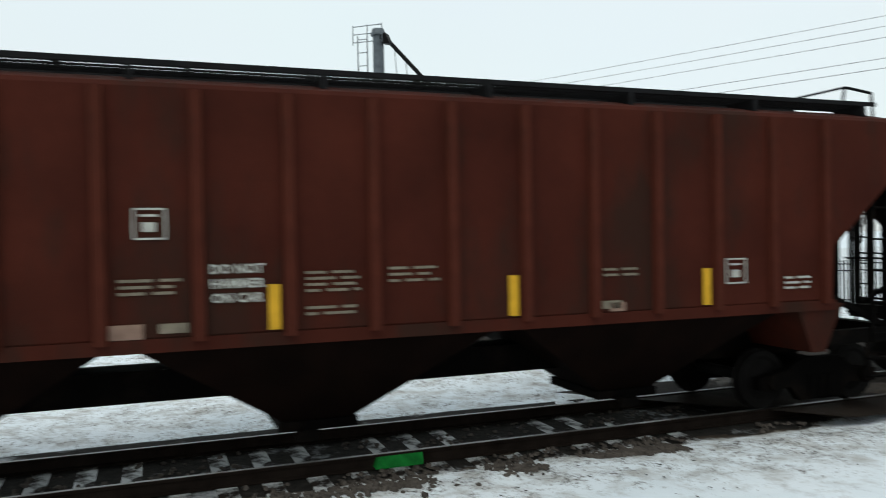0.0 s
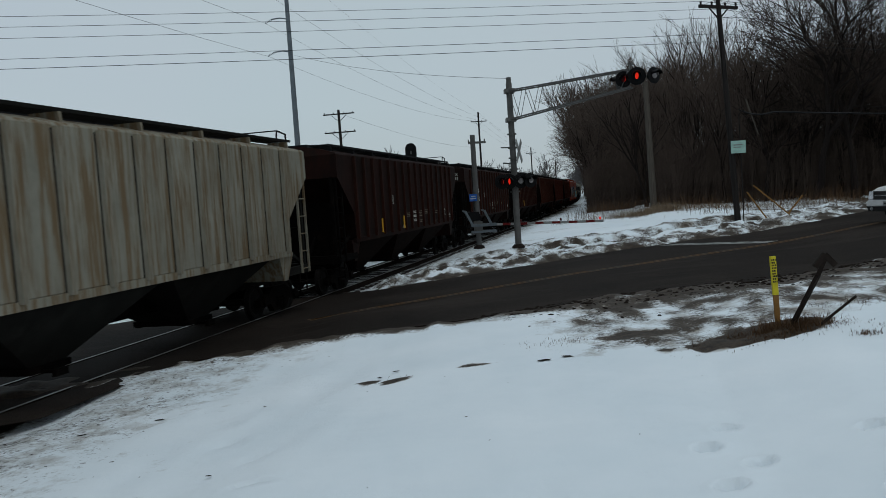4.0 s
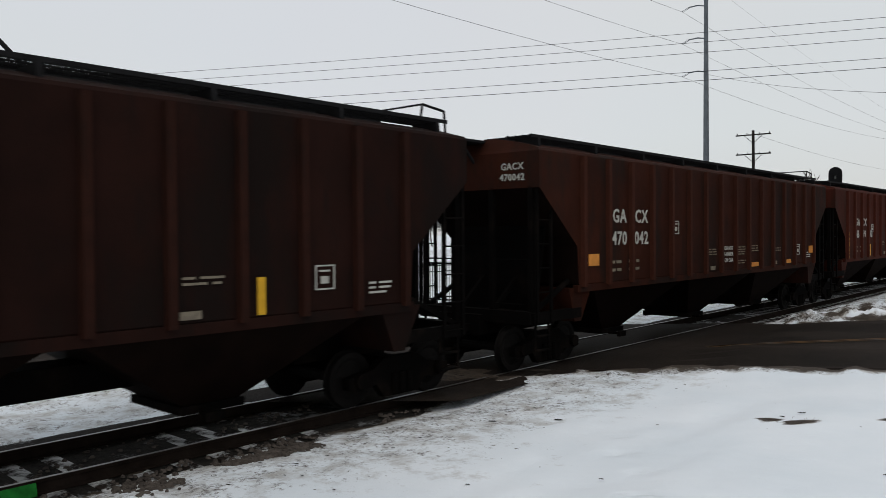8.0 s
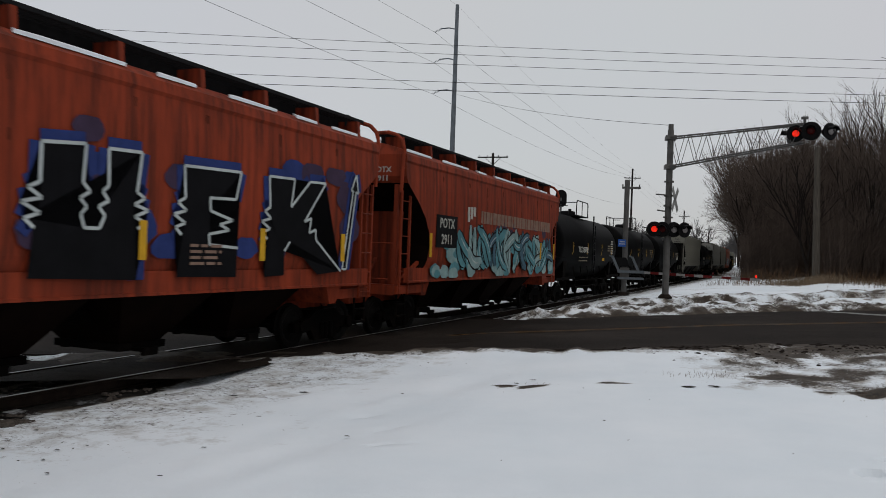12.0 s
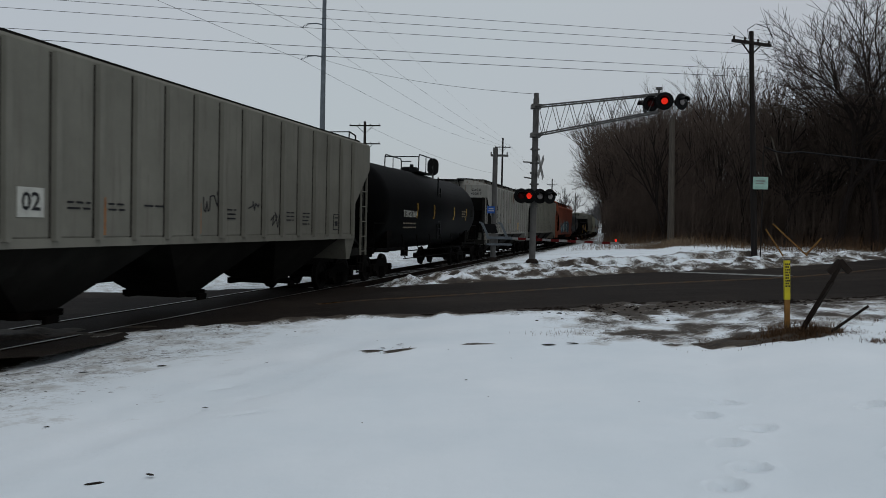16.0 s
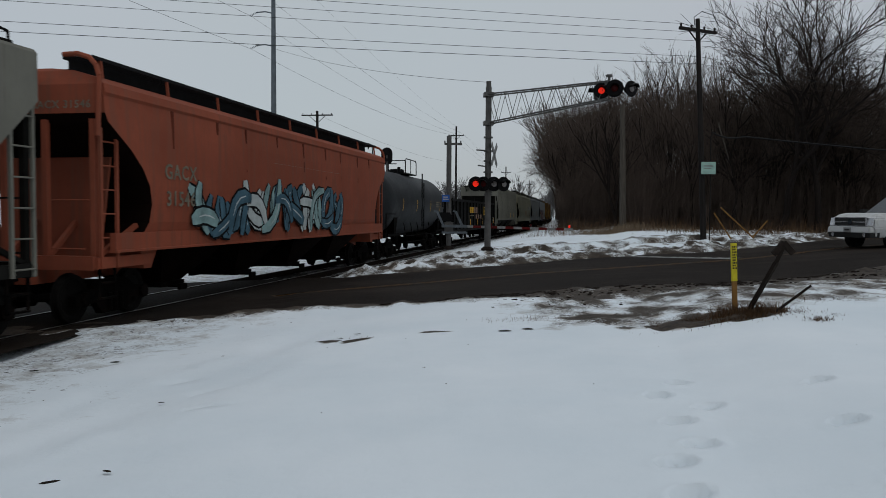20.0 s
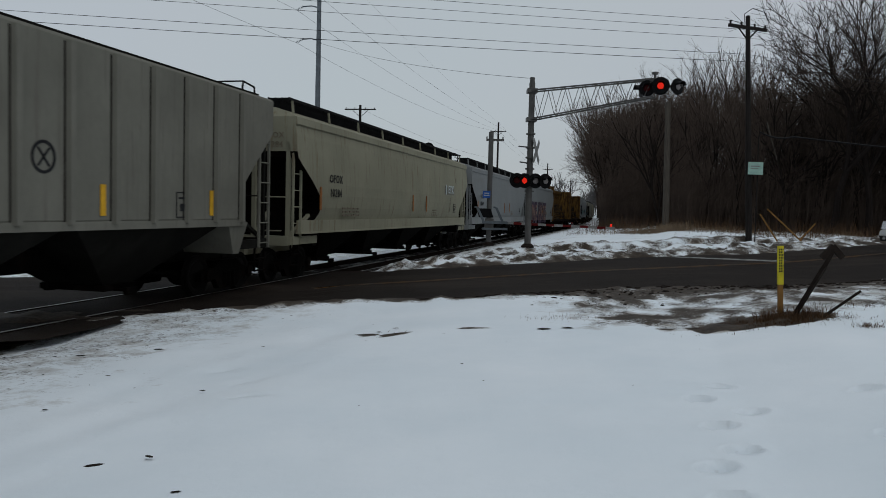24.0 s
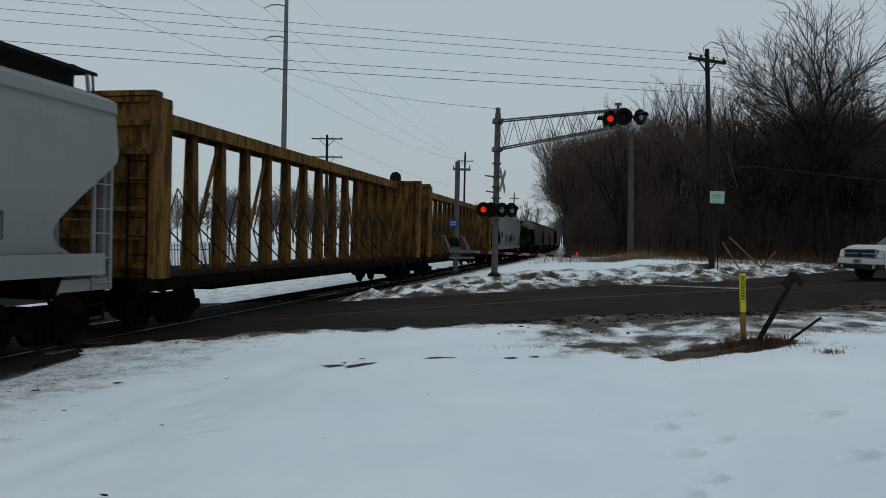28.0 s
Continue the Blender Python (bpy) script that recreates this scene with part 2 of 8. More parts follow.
M["steel_galv"] = material("galvanised_steel", (0.12, 0.135, 0.15), 0.5, metal=0.3, vary=0.2, scale=2.5)
M["alum"] = material("dull_aluminium", (0.105, 0.102, 0.099), 0.55, metal=0.3, vary=0.2, scale=3.0, dirt=(0.088, 0.0825, 0.077), dirt_amount=0.3)
M["wood_pole"] = material("weathered_pole_wood", (0.075, 0.065, 0.055), 0.9, vary=0.35, scale=3.0, stretch=(6, 6, 0.4))
M["wood_dark"] = material("dark_creosoted_wood", (0.022, 0.019, 0.018), 0.9, vary=0.35, scale=3.0, stretch=(6, 6, 0.4))
M["black_metal"] = material("black_painted_metal", (0.006, 0.006, 0.0065), 0.5, vary=0.3, scale=4.0, bump=0.05)
M["red_glow"] = material("lit_red_lens", (1.0, 0.03, 0.015), 0.3, vary=0.1, scale=30.0, bump=0, emit=0.6)
M["lens_grey"] = material("unlit_pale_lens", (0.28, 0.26, 0.26), 0.25, vary=0.2, scale=30.0, bump=0)
M["lens_dark"] = material("unlit_red_lens", (0.06, 0.008, 0.008), 0.25, vary=0.2, scale=30.0, bump=0)
M["red_stripe"] = material("red_reflective_stripe", (0.10, 0.010, 0.010), 0.5, vary=0.2, scale=6.0)
M["white_stripe"] = material("white_reflective_stripe", (0.24, 0.24, 0.235), 0.5, vary=0.2, scale=6.0)
M["blue_sign"] = material("blue_sign", (0.03, 0.10, 0.35), 0.5, vary=0.2, scale=6.0, bump=0)
M["green_sign"] = material("pale_green_sign", (0.33, 0.50, 0.44), 0.5, vary=0.15, scale=6.0, bump=0)
M["marker_yellow"] = material("fluorescent_yellow_plastic", (0.52, 0.44, 0.03), 0.5, vary=0.15, scale=8.0, bump=0.05)
M["marker_post"] = material("weathered_tan_post", (0.20, 0.105, 0.035), 0.8, vary=0.25, scale=6.0)
M["iron"] = material("dark_rusty_iron", (0.018, 0.0132, 0.0108), 0.8, vary=0.4, scale=8.0)
M["wire"] = material("black_cable", (0.015, 0.015, 0.0165), 0.6, vary=0.1, scale=1.0, bump=0)
M["white_car"] = material("white_car_paint", (0.50, 0.50, 0.50), 0.3, vary=0.05, scale=1.0, dirt=(0.30, 0.29, 0.27), dirt_amount=0.25, dirt_scale=2.0, bump=0, spec=0.4)
M["car_trim"] = material("dark_grey_bumper_plastic", (0.035, 0.035, 0.035), 0.5, vary=0.2, scale=4.0)
M["chrome"] = material("dull_chrome", (0.45, 0.45, 0.46), 0.25, metal=0.9, vary=0.1, scale=4.0, bump=0)
M["glass_dark"] = material("dark_window_glass", (0.02, 0.025, 0.03), 0.08, vary=0.1, scale=2.0, bump=0, spec=0.5)
M["tyre"] = material("black_tyre_rubber", (0.015, 0.015, 0.015), 0.85, vary=0.3, scale=8.0)
M["bark"] = material("dark_grey_bark", (0.0177, 0.0136, 0.0122), 0.95, vary=0.4, scale=4.0, stretch=(5, 5, 0.6))
M["twig"] = material("brown_grey_twigs", (0.076, 0.057, 0.047), 0.95, vary=0.4, scale=0.6, bump=0)
M["dark_twig"] = material("dark_brown_twigs", (0.036, 0.027, 0.022), 0.95, vary=0.4, scale=0.6, bump=0)
# Paler than the near twigs: distance haze is put into the colour.
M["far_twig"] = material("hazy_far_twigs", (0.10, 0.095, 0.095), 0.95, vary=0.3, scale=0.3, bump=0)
M["dry_grass"] = material("dry_tan_grass", (0.085, 0.050, 0.028), 0.95, vary=0.35, scale=1.5, bump=0)
M["graf_blue"] = material("blue_spray_paint", (0.022, 0.036, 0.13), 0.6, vary=0.2, scale=3.0)
M["graf_teal"] = material("teal_spray_paint", (0.08, 0.22, 0.25), 0.6, vary=0.25, scale=2.0)
M["graf_pale"] = material("pale_teal_spray_paint", (0.22, 0.33, 0.33), 0.7, vary=0.3, scale=2.5)
M["graf_slate"] = material("slate_blue_spray_paint", (0.06, 0.12, 0.16), 0.7, vary=0.35, scale=2.5)
M["graf_black"] = material("black_spray_paint", (0.004, 0.004, 0.005), 0.6, vary=0.3, scale=3.0)
M["graf_white"] = material("white_spray_paint", (0.42, 0.46, 0.46), 0.6, vary=0.2, scale=3.0)
M["graf_purple"] = material("purple_spray_paint", (0.0462, 0.0294, 0.0546), 0.6, vary=0.2, scale=3.0)
M["graf_tan"] = material("tan_spray_paint", (0.215, 0.138, 0.106), 0.6, vary=0.25, scale=3.0)
M["fence_black"] = material("black_fence_steel", (0.012, 0.012, 0.013), 0.6, vary=0.2, scale=4.0, bump=0)
M["green_paint"] = material("green_spray_mark", (0.01, 0.15, 0.025), 0.7, vary=0.3, scale=6.0)


# ---- mesh helpers ----
def box(bm, x0, x1, y0, y1, z0, z1):
    v = [bm.verts.new(p) for p in ((x0, y0, z0), (x1, y0, z0), (x1, y1, z0), (x0, y1, z0), (x0, y0, z1), (x1, y0, z1), (x1, y1, z1), (x0, y1, z1))]
    for f in ((3, 2, 1, 0), (4, 5, 6, 7), (0, 1, 5, 4), (1, 2, 6, 5), (2, 3, 7, 6), (3, 0, 4, 7)):
        bm.faces.new([v[i] for i in f])


def hexa(bm, low, high):
    """A solid between two quads of points, listed counterclockwise seen from above."""
    a, b = [bm.verts.new(p) for p in low], [bm.verts.new(p) for p in high]
    n = len(a)
    bm.faces.new(a[::-1])
    bm.faces.new(b)
    for i in range(n):
        bm.faces.new((a[i], a[(i + 1) % n], b[(i + 1) % n], b[i]))


def rod(bm, p0, p1, r0, r1=None, seg=6, caps=True):
    p0, p1 = Vector(p0), Vector(p1)
    r1 = r0 if r1 is None else r1
    d = (p1 - p0).normalized()
    s = d.cross(Vector((0, 0, 1)) if abs(d.z) < 0.9 else Vector((1, 0, 0))).normalized()
    t = s.cross(d)
    rings = []
    for p, r in ((p0, r0), (p1, r1)):
        rings.append([bm.verts.new(p + (s * math.cos(k) + t * math.sin(k)) * r) for k in (2 * math.pi * i / seg for i in range(seg))])
    for i in range(seg):
        bm.faces.new((rings[0][i], rings[0][(i + 1) % seg], rings[1][(i + 1) % seg], rings[1][i]))
    if caps:
        bm.faces.new(rings[0][::-1])
        bm.faces.new(rings[1])


def tube(bm, points, r, seg=6):
    for a, b in zip(points[:-1], points[1:]):
        rod(bm, a, b, r, r, seg)


def beam(bm, p0, p1, w, h):
    """A square bar from p0 to p1, w wide and h high."""
    p0, p1 = Vector(p0), Vector(p1)
    d = (p1 - p0).normalized()
    s = d.cross(Vector((0, 0, 1)) if abs(d.z) < 0.95 else Vector((0, 1, 0))).normalized()
    t = s.cross(d)
    q = [(-w / 2, -h / 2), (w / 2, -h / 2), (w / 2, h / 2), (-w / 2, h / 2)]
    a = [bm.verts.new(p0 + s * x + t * y) for x, y in q]
    b = [bm.verts.new(p1 + s * x + t * y) for x, y in q]
    bm.faces.new(a[::-1])
    bm.faces.new(b)
    for i in range(4):
        bm.faces.new((a[i], a[(i + 1) % 4], b[(i + 1) % 4], b[i]))


def lathe(bm, profile, axis="z", centre=(0, 0, 0), seg=20):
    """Turns a profile of (radius, height) round an axis."""
    c = Vector(centre)
    rings = []
    for r, h in profile:
        ring = []
        for i in range(seg):
            k = 2 * math.pi * i / seg
            a, b = r * math.cos(k), r * math.sin(k)
            p = {"z": (a, b, h), "y": (b, h, a), "x": (h, a, b)}[axis]
            ring.append(bm.verts.new(c + Vector(p)))
        rings.append(ring)
    for lo, up in zip(rings[:-1], rings[1:]):
        for i in range(seg):
            bm.faces.new((lo[i], lo[(i + 1) % seg], up[(i + 1) % seg], up[i]))
    bm.faces.new(rings[0][::-1])
    bm.faces.new(rings[-1])


def finish(bm, name, mat, smooth=False):
    bmesh.ops.recalc_face_normals(bm, faces=bm.faces[:])
    me = bpy.data.meshes.new(name)
    bm.to_mesh(me)
    bm.free()
    me.materials.append(mat)
    if smooth:
        for p in me.polygons:
            p.use_smooth = True
    return me


def part(name, bm, mat, parent, label="", smooth=False, at=None):
    """Links a bmesh, or a finished mesh, as one part under a thing or part."""
    me = bm if isinstance(bm, bpy.types.Mesh) else finish(bm, name, mat, smooth)
    ob = new(name, me)
    ob.parent = parent
    if at is not None:
        ob.matrix_basis = at
    if label:
        tagged(ob, label)
    return ob


def thing(name, label, category, group="", m=None, kind=""):
    ob = new(name)
    ob.empty_display_size = 0.3
    if m is not None:
        ob.matrix_basis = m
    return tagged(ob, label, category, group, kind)


TEXTS = {}


def text_mesh(body, size, mat, spacing=1.0, bold=0.0):
    key = (body, size, mat.name, spacing, bold)
    if key not in TEXTS:
        cu = bpy.data.curves.new("lettering", "FONT")
        cu.body, cu.size, cu.align_x, cu.align_y, cu.extrude = body, size, "CENTER", "CENTER", 0.003
        cu.space_character, cu.offset = spacing, bold
        cu.resolution_u = 2
        ob = bpy.data.objects.new("lettering", cu)
        me = bpy.data.meshes.new_from_object(ob)
        bpy.data.objects.remove(ob)
        me.materials.clear()
        me.materials.append(mat)
        TEXTS[key] = me
    return TEXTS[key]


# Lettering on the +x side of a car: upright, read along +y.
SIDE = Matrix(((0, 0, 1, 0), (1, 0, 0, 0), (0, 1, 0, 0), (0, 0, 0, 1)))


def side_text(parent, body, size, mat, x, y, z, spacing=1.0, bold=0.0):
    return part("lettering", text_mesh(body, size, mat, spacing, bold), mat, parent, at=Matrix.Translation((x, y, z)) @ SIDE)


def side_plate(parent, name, mat, x, y, z, w, h, label=""):
    bm = bmesh.new()
    box(bm, x - 0.006, x + 0.012, y - w / 2, y + w / 2, z - h / 2, z + h / 2)
    return part(name, bm, mat, parent, label)


# ---- plan ----
AZ = radians(14.44)                       # the track's heading, east of +y
ALONG = Vector((math.sin(AZ), math.cos(AZ)))
ACROSS = Vector((math.cos(AZ), -math.sin(AZ)))
TRACK_LAT = -9.85                         # the track's centre, left of the eye
RAIL_Z = -0.38
BEND_AT, BEND_R = 75.0, 3500.0
ROAD_AZ = radians(63.0)
ROAD_U = Vector((math.sin(ROAD_AZ), math.cos(ROAD_AZ)))
ROAD_N = Vector((-math.cos(ROAD_AZ), math.sin(ROAD_AZ)))
ROAD_NEAR, ROAD_FAR, ROAD_MID = 12.6, 22.7, 18.2


def track_point(al, lat=0.0):
    """The plan position and heading (east of +y) at a distance along the track; lat: offset to the right."""
    if al <= BEND_AT:
        p, a = ALONG * al + ACROSS * TRACK_LAT, AZ
    else:
        k = (al - BEND_AT) / BEND_R
        a = AZ - k
        p = ALONG * BEND_AT + ACROSS * TRACK_LAT
        p = p + ALONG * (BEND_R * math.sin(k)) - ACROSS * (BEND_R * (1 - math.cos(k)))
    return p + Vector((math.cos(a), -math.sin(a))) * lat, a


ROAD_BEND, ROAD_R = 14.0, 60.0            # the road bends away to the left past this point
# Near edge, middle and far edge along the road: it narrows away from the crossing.
NEAR_LINE = ((-70, 15.2), (4, 15.2), (6, 14.6), (8, 13.8), (11, 13.3), (13, 12.2), (16, 11.1), (18, 10.8), (90, 10.8))
MID_LINE = ((-70, 18.2), (14, 18.2), (22, 16.6), (30, 14.4), (90, 14.2))
FAR_LINE = ((-70, 22.7), (20, 22.7), (25, 20.9), (30, 18.9), (36, 17.9), (90, 17.6))


def on_line(line, u):
    for (a, na), (b, nb) in zip(line[:-1], line[1:]):
        if u <= b:
            return na + (nb - na) * max(0.0, (u - a) / (b - a))
    return line[-1][1]


def remap(nn, old, to):
    """Stretches a place across the road from one set of near, middle and far to another."""
    if nn <= old[0]:
        return nn + to[0] - old[0]
    if nn >= old[2]:
        return nn + to[2] - old[2]
    k = 0 if nn < old[1] else 1
    return to[k] + (nn - old[k]) * (to[k + 1] - to[k]) / (old[k + 1] - old[k])


def road_lines(u):
    return (on_line(NEAR_LINE, u), on_line(MID_LINE, u), on_line(FAR_LINE, u))


def road_place(u, nn):
    """The plan position on the road: u along it, nn across it."""
    nn = remap(nn, (ROAD_NEAR, ROAD_MID, ROAD_FAR), road_lines(u))
    if u <= ROAD_BEND:
        return ROAD_U * u + ROAD_N * nn
    k = (u - ROAD_BEND) / ROAD_R
    c = ROAD_U * ROAD_BEND + ROAD_N * (ROAD_MID + ROAD_R)
    return c + (ROAD_U * math.sin(k) - ROAD_N * math.cos(k)) * (ROAD_R + ROAD_MID - nn)


def road_coords(x, y):
    u, nn = bent_coords(x, y)
    return u, remap(nn, road_lines(u), (ROAD_NEAR, ROAD_MID, ROAD_FAR))


def bent_coords(x, y):
    u, nn = x * ROAD_U.x + y * ROAD_U.y, x * ROAD_N.x + y * ROAD_N.y
    if u <= ROAD_BEND:
        return u, nn
    du, dn = u - ROAD_BEND, nn - (ROAD_MID + ROAD_R)
    if dn > -1:
        return u, ROAD_MID + ROAD_R
    return ROAD_BEND + ROAD_R * math.atan2(du, -dn), ROAD_R + ROAD_MID - math.hypot(du, dn)


def ease(x, a, b):
    t = min(1.0, max(0.0, (x - a) / (b - a)))
    return t * t * (3 - 2 * t)


HEIGHTS = ((-400, -0.75), (-60, -0.65), (-14, -0.6), (-8.75, -0.6), (-7.9, -0.47), (-6.9, -0.42), (-4.5, -0.32), (-3.0, -0.15), (-1.0, -0.06), (1.0, 0.02), (2.2, 0.24), (5.0, 0.34), (12.0, 0.40), (60, 0.6), (400, 1.0))


def ground_z(x, y):
    lat = x * ACROSS.x + y * ACROSS.y
    if y > 75:
        lat += (y - 75) ** 2 / (2 * BEND_R)
    z = HEIGHTS[-1][1]
    for (a, za), (b, zb) in zip(HEIGHTS[:-1], HEIGHTS[1:]):
        if lat <= b:
            k = max(0.0, (lat - a) / (b - a))
            z = za + (zb - za) * k
            break
    nn = road_coords(x, y)[1]
    rise = 0.40 * ease(nn, 24.0, 27.5) * ease(lat, -8.2, -5.0) * (1 - 0.6 * ease(lat, 3, 9))
    k = ease(nn, 9.6, 12.4) * (1 - ease(nn, 22.9, 25.0))
    lip = 0.03 + 0.06 * noise.noise((x * 0.9, y * 0.9, 8.0)) + 0.03 * noise.noise((x * 3.1, y * 3.1, 2.0))
    edge = road_z(x, y) + lip - (0.10 + lip) * ease(nn + 3.0 * lip, 12.6, 13.3)
    return (z + rise) * (1 - k) + edge * k


def road_z(x, y):
    """The road climbs from the rails to the east."""
    lat = x * ACROSS.x + y * ACROSS.y
    if lat < -7.0:
        return RAIL_Z - 0.02
    return RAIL_Z - 0.02 + (0.28 - RAIL_Z) * ease(lat, -9.5, 9.0) ** 0.8 * 0.95 + 0.34 * ease(lat, 4.0, 11.0)


# ---- ground ----
def snow_material():
    m = bpy.data.materials.new("trodden_snow")
    m.use_nodes = True
    nodes, links = m.node_tree.nodes, m.node_tree.links
    b = nodes["Principled BSDF"]
    tc = nodes.new("ShaderNodeTexCoord")

    def nz(sc, detail, rgh=0.6, vec=None):
        n = nodes.new("ShaderNodeTexNoise")
        n.inputs["Scale"].default_value, n.inputs["Detail"].default_value, n.inputs["Roughness"].default_value = sc, detail, rgh
        links.new(vec or tc.outputs["Object"], n.inputs["Vector"])
        return n.outputs["Fac"]

    def rp(f, p0, c0, p1, c1):
        r = nodes.new("ShaderNodeValToRGB")
        r.color_ramp.elements[0].position, r.color_ramp.elements[0].color = p0, c0
        r.color_ramp.elements[1].position, r.color_ramp.elements[1].color = p1, c1
        links.new(f, r.inputs[0])
        return r.outputs[0]

    def mx(f, a, c):
        x = nodes.new("ShaderNodeMix")
        x.data_type = "RGBA"
        for s, v in ((0, f), (6, a), (7, c)):
            if isinstance(v, tuple):
                x.inputs[s].default_value = v
            else:
                links.new(v, x.inputs[s])
        return x.outputs[2]

    def math_node(op, a, c):
        x = nodes.new("ShaderNodeMath")
        x.operation = op
        for s, v in ((0, a), (1, c)):
            if isinstance(v, (int, float)):
                x.inputs[s].default_value = v
            else:
                links.new(v, x.inputs[s])
        return x.outputs[0]

    clean = rp(nz(0.35, 5), 0.3, (0.66, 0.72, 0.77, 1), 0.7, (0.76, 0.80, 0.84, 1))
    # Thaw, spread dirt and the footprints' shade: a painted mask on the mesh tells how dark the snow is.
    at = nodes.new("ShaderNodeAttribute")
    at.attribute_name = "wear"
    speck = math_node("ADD", math_node("MULTIPLY", nz(2.4, 10, 0.72), 0.35), math_node("MULTIPLY", nz(13.0, 8, 0.8), 0.65))
    f = math_node("ADD", math_node("MULTIPLY", at.outputs["Fac"], 0.55), speck)
    soil = rp(nz(13.0, 8, 0.7), 0.35, (0.010, 0.0075, 0.0055, 1), 0.68, (0.062, 0.044, 0.030, 1))
    grey = mx(rp(math_node("ADD", math_node("MULTIPLY", at.outputs["Fac"], 0.95), nz(2.1, 9, 0.7)), 0.70, (0, 0, 0, 1), 1.02, (1, 1, 1, 1)), clean, (0.27, 0.242, 0.208, 1))
    col = mx(rp(f, 0.66, (0, 0, 0, 1), 0.76, (1, 1, 1, 1)), grey, soil)
    links.new(col, b.inputs["Base Color"])
    b.inputs["Roughness"].default_value = 0.75
    b.inputs["Specular IOR Level"].default_value = 0.25
    bp = nodes.new("ShaderNodeBump")
    bp.inputs["Strength"].default_value, bp.inputs["Distance"].default_value = 0.35, 0.05
    links.new(math_node("ADD", nz(3.0, 8, 0.65), math_node("MULTIPLY", nz(0.8, 3), 1.5)), bp.inputs["Height"])
    links.new(bp.outputs[0], b.inputs["Normal"])
    return m


M["snow"] = snow_material()
# Steps trodden into the snow beside the verge.
FOOTPRINTS = [(2.22, 5.82), (2.62, 6.24), (2.14, 5.19), (1.84, 4.84), (1.71, 4.26), (3.19, 5.20), (3.67, 6.45), (2.36, 6.72), (2.72, 7.2), (3.36, 4.55), (2.9, 4.05)]
for k in range(6):
    FOOTPRINTS.append((-1.75 - 0.32 * k + 0.1 * (k % 2), 7.2 + 0.85 * k))


def snow_wear(x, y):
    """How far the snow has thawed or been dirtied, 0 to 1."""
    lat = x * ACROSS.x + y * ACROSS.y
    al = x * ALONG.x + y * ALONG.y
    nn = road_coords(x, y)[1]
    w = 0.0
    wob = noise.noise((x * 0.35, y * 0.35, 1.7)) * 0.8 + noise.noise((x * 1.3, y * 1.3, 4.1)) * 0.3
    if lat > -8.0:
        w = max(w, 0.72 * (1 - abs(nn + wob * 0.7 - 12.3) / 1.1) if abs(nn + wob * 0.7 - 12.3) < 1.1 else 0.0)
        # churned mud and snow on the verge
        mud = ease(nn + wob, 5.8, 7.6) * (1 - ease(nn, 12.6, 13.4)) * ease(x, 0.8, 3.4) * (1 - ease(x, 11, 15))
        w = max(w, mud * (0.37 + 0.2 * noise.noise((x * 1.5, y * 0.7, 6.0)) + 0.26 * noise.noise((x * 3.1, y * 1.5, 8.0)) + 0.24 * ease(nn, 9.4, 12.0) * ease(x, 2.0, 4.2)))
    w = max(w, 0.75 * (1 - ease(lat + wob * 0.7, -9.0, -8.25)) * (1 if lat > -11.4 + 0.5 * wob else 0.35))
    w = max(w, 0.29 * (1 - ease(lat + wob, -8.0, -3.4)) * (1 if lat > -9 else 0))
    d = math.hypot((x - 4.75) / 1.25, (y - 10.72 + 0.05 * (x - 4.9)) / 0.68) + wob * 0.8 + 0.3 * noise.noise((x * 3.3, y * 3.3, 5.0))
    w = max(w, 1.0 * (1 - ease(d, 0.75, 1.15)))
    for px, py, r in ((-0.5, 10.85, 0.16), (0.6, 11.2, 0.15), (3.3, 12.2, 0.45), (-0.9, 11.0, 0.12)):
        dd = math.hypot((x - px) / (2 * r), (y - py) / r)
        w = max(w, 0.7 * (1 - ease(dd, 0.4, 1.2)))
    if nn > 26 and lat > -6:
        w = max(w, 0.10 + 0.20 * ease(lat, 3, 8) + 0.25 * wob + 0.55 * ease(nn, 31, 42) * ease(lat, 0, 5))
    if lat > 14 and nn > 24:
        w = max(w, 0.55)
    return max(0.0, min(1.0, w))


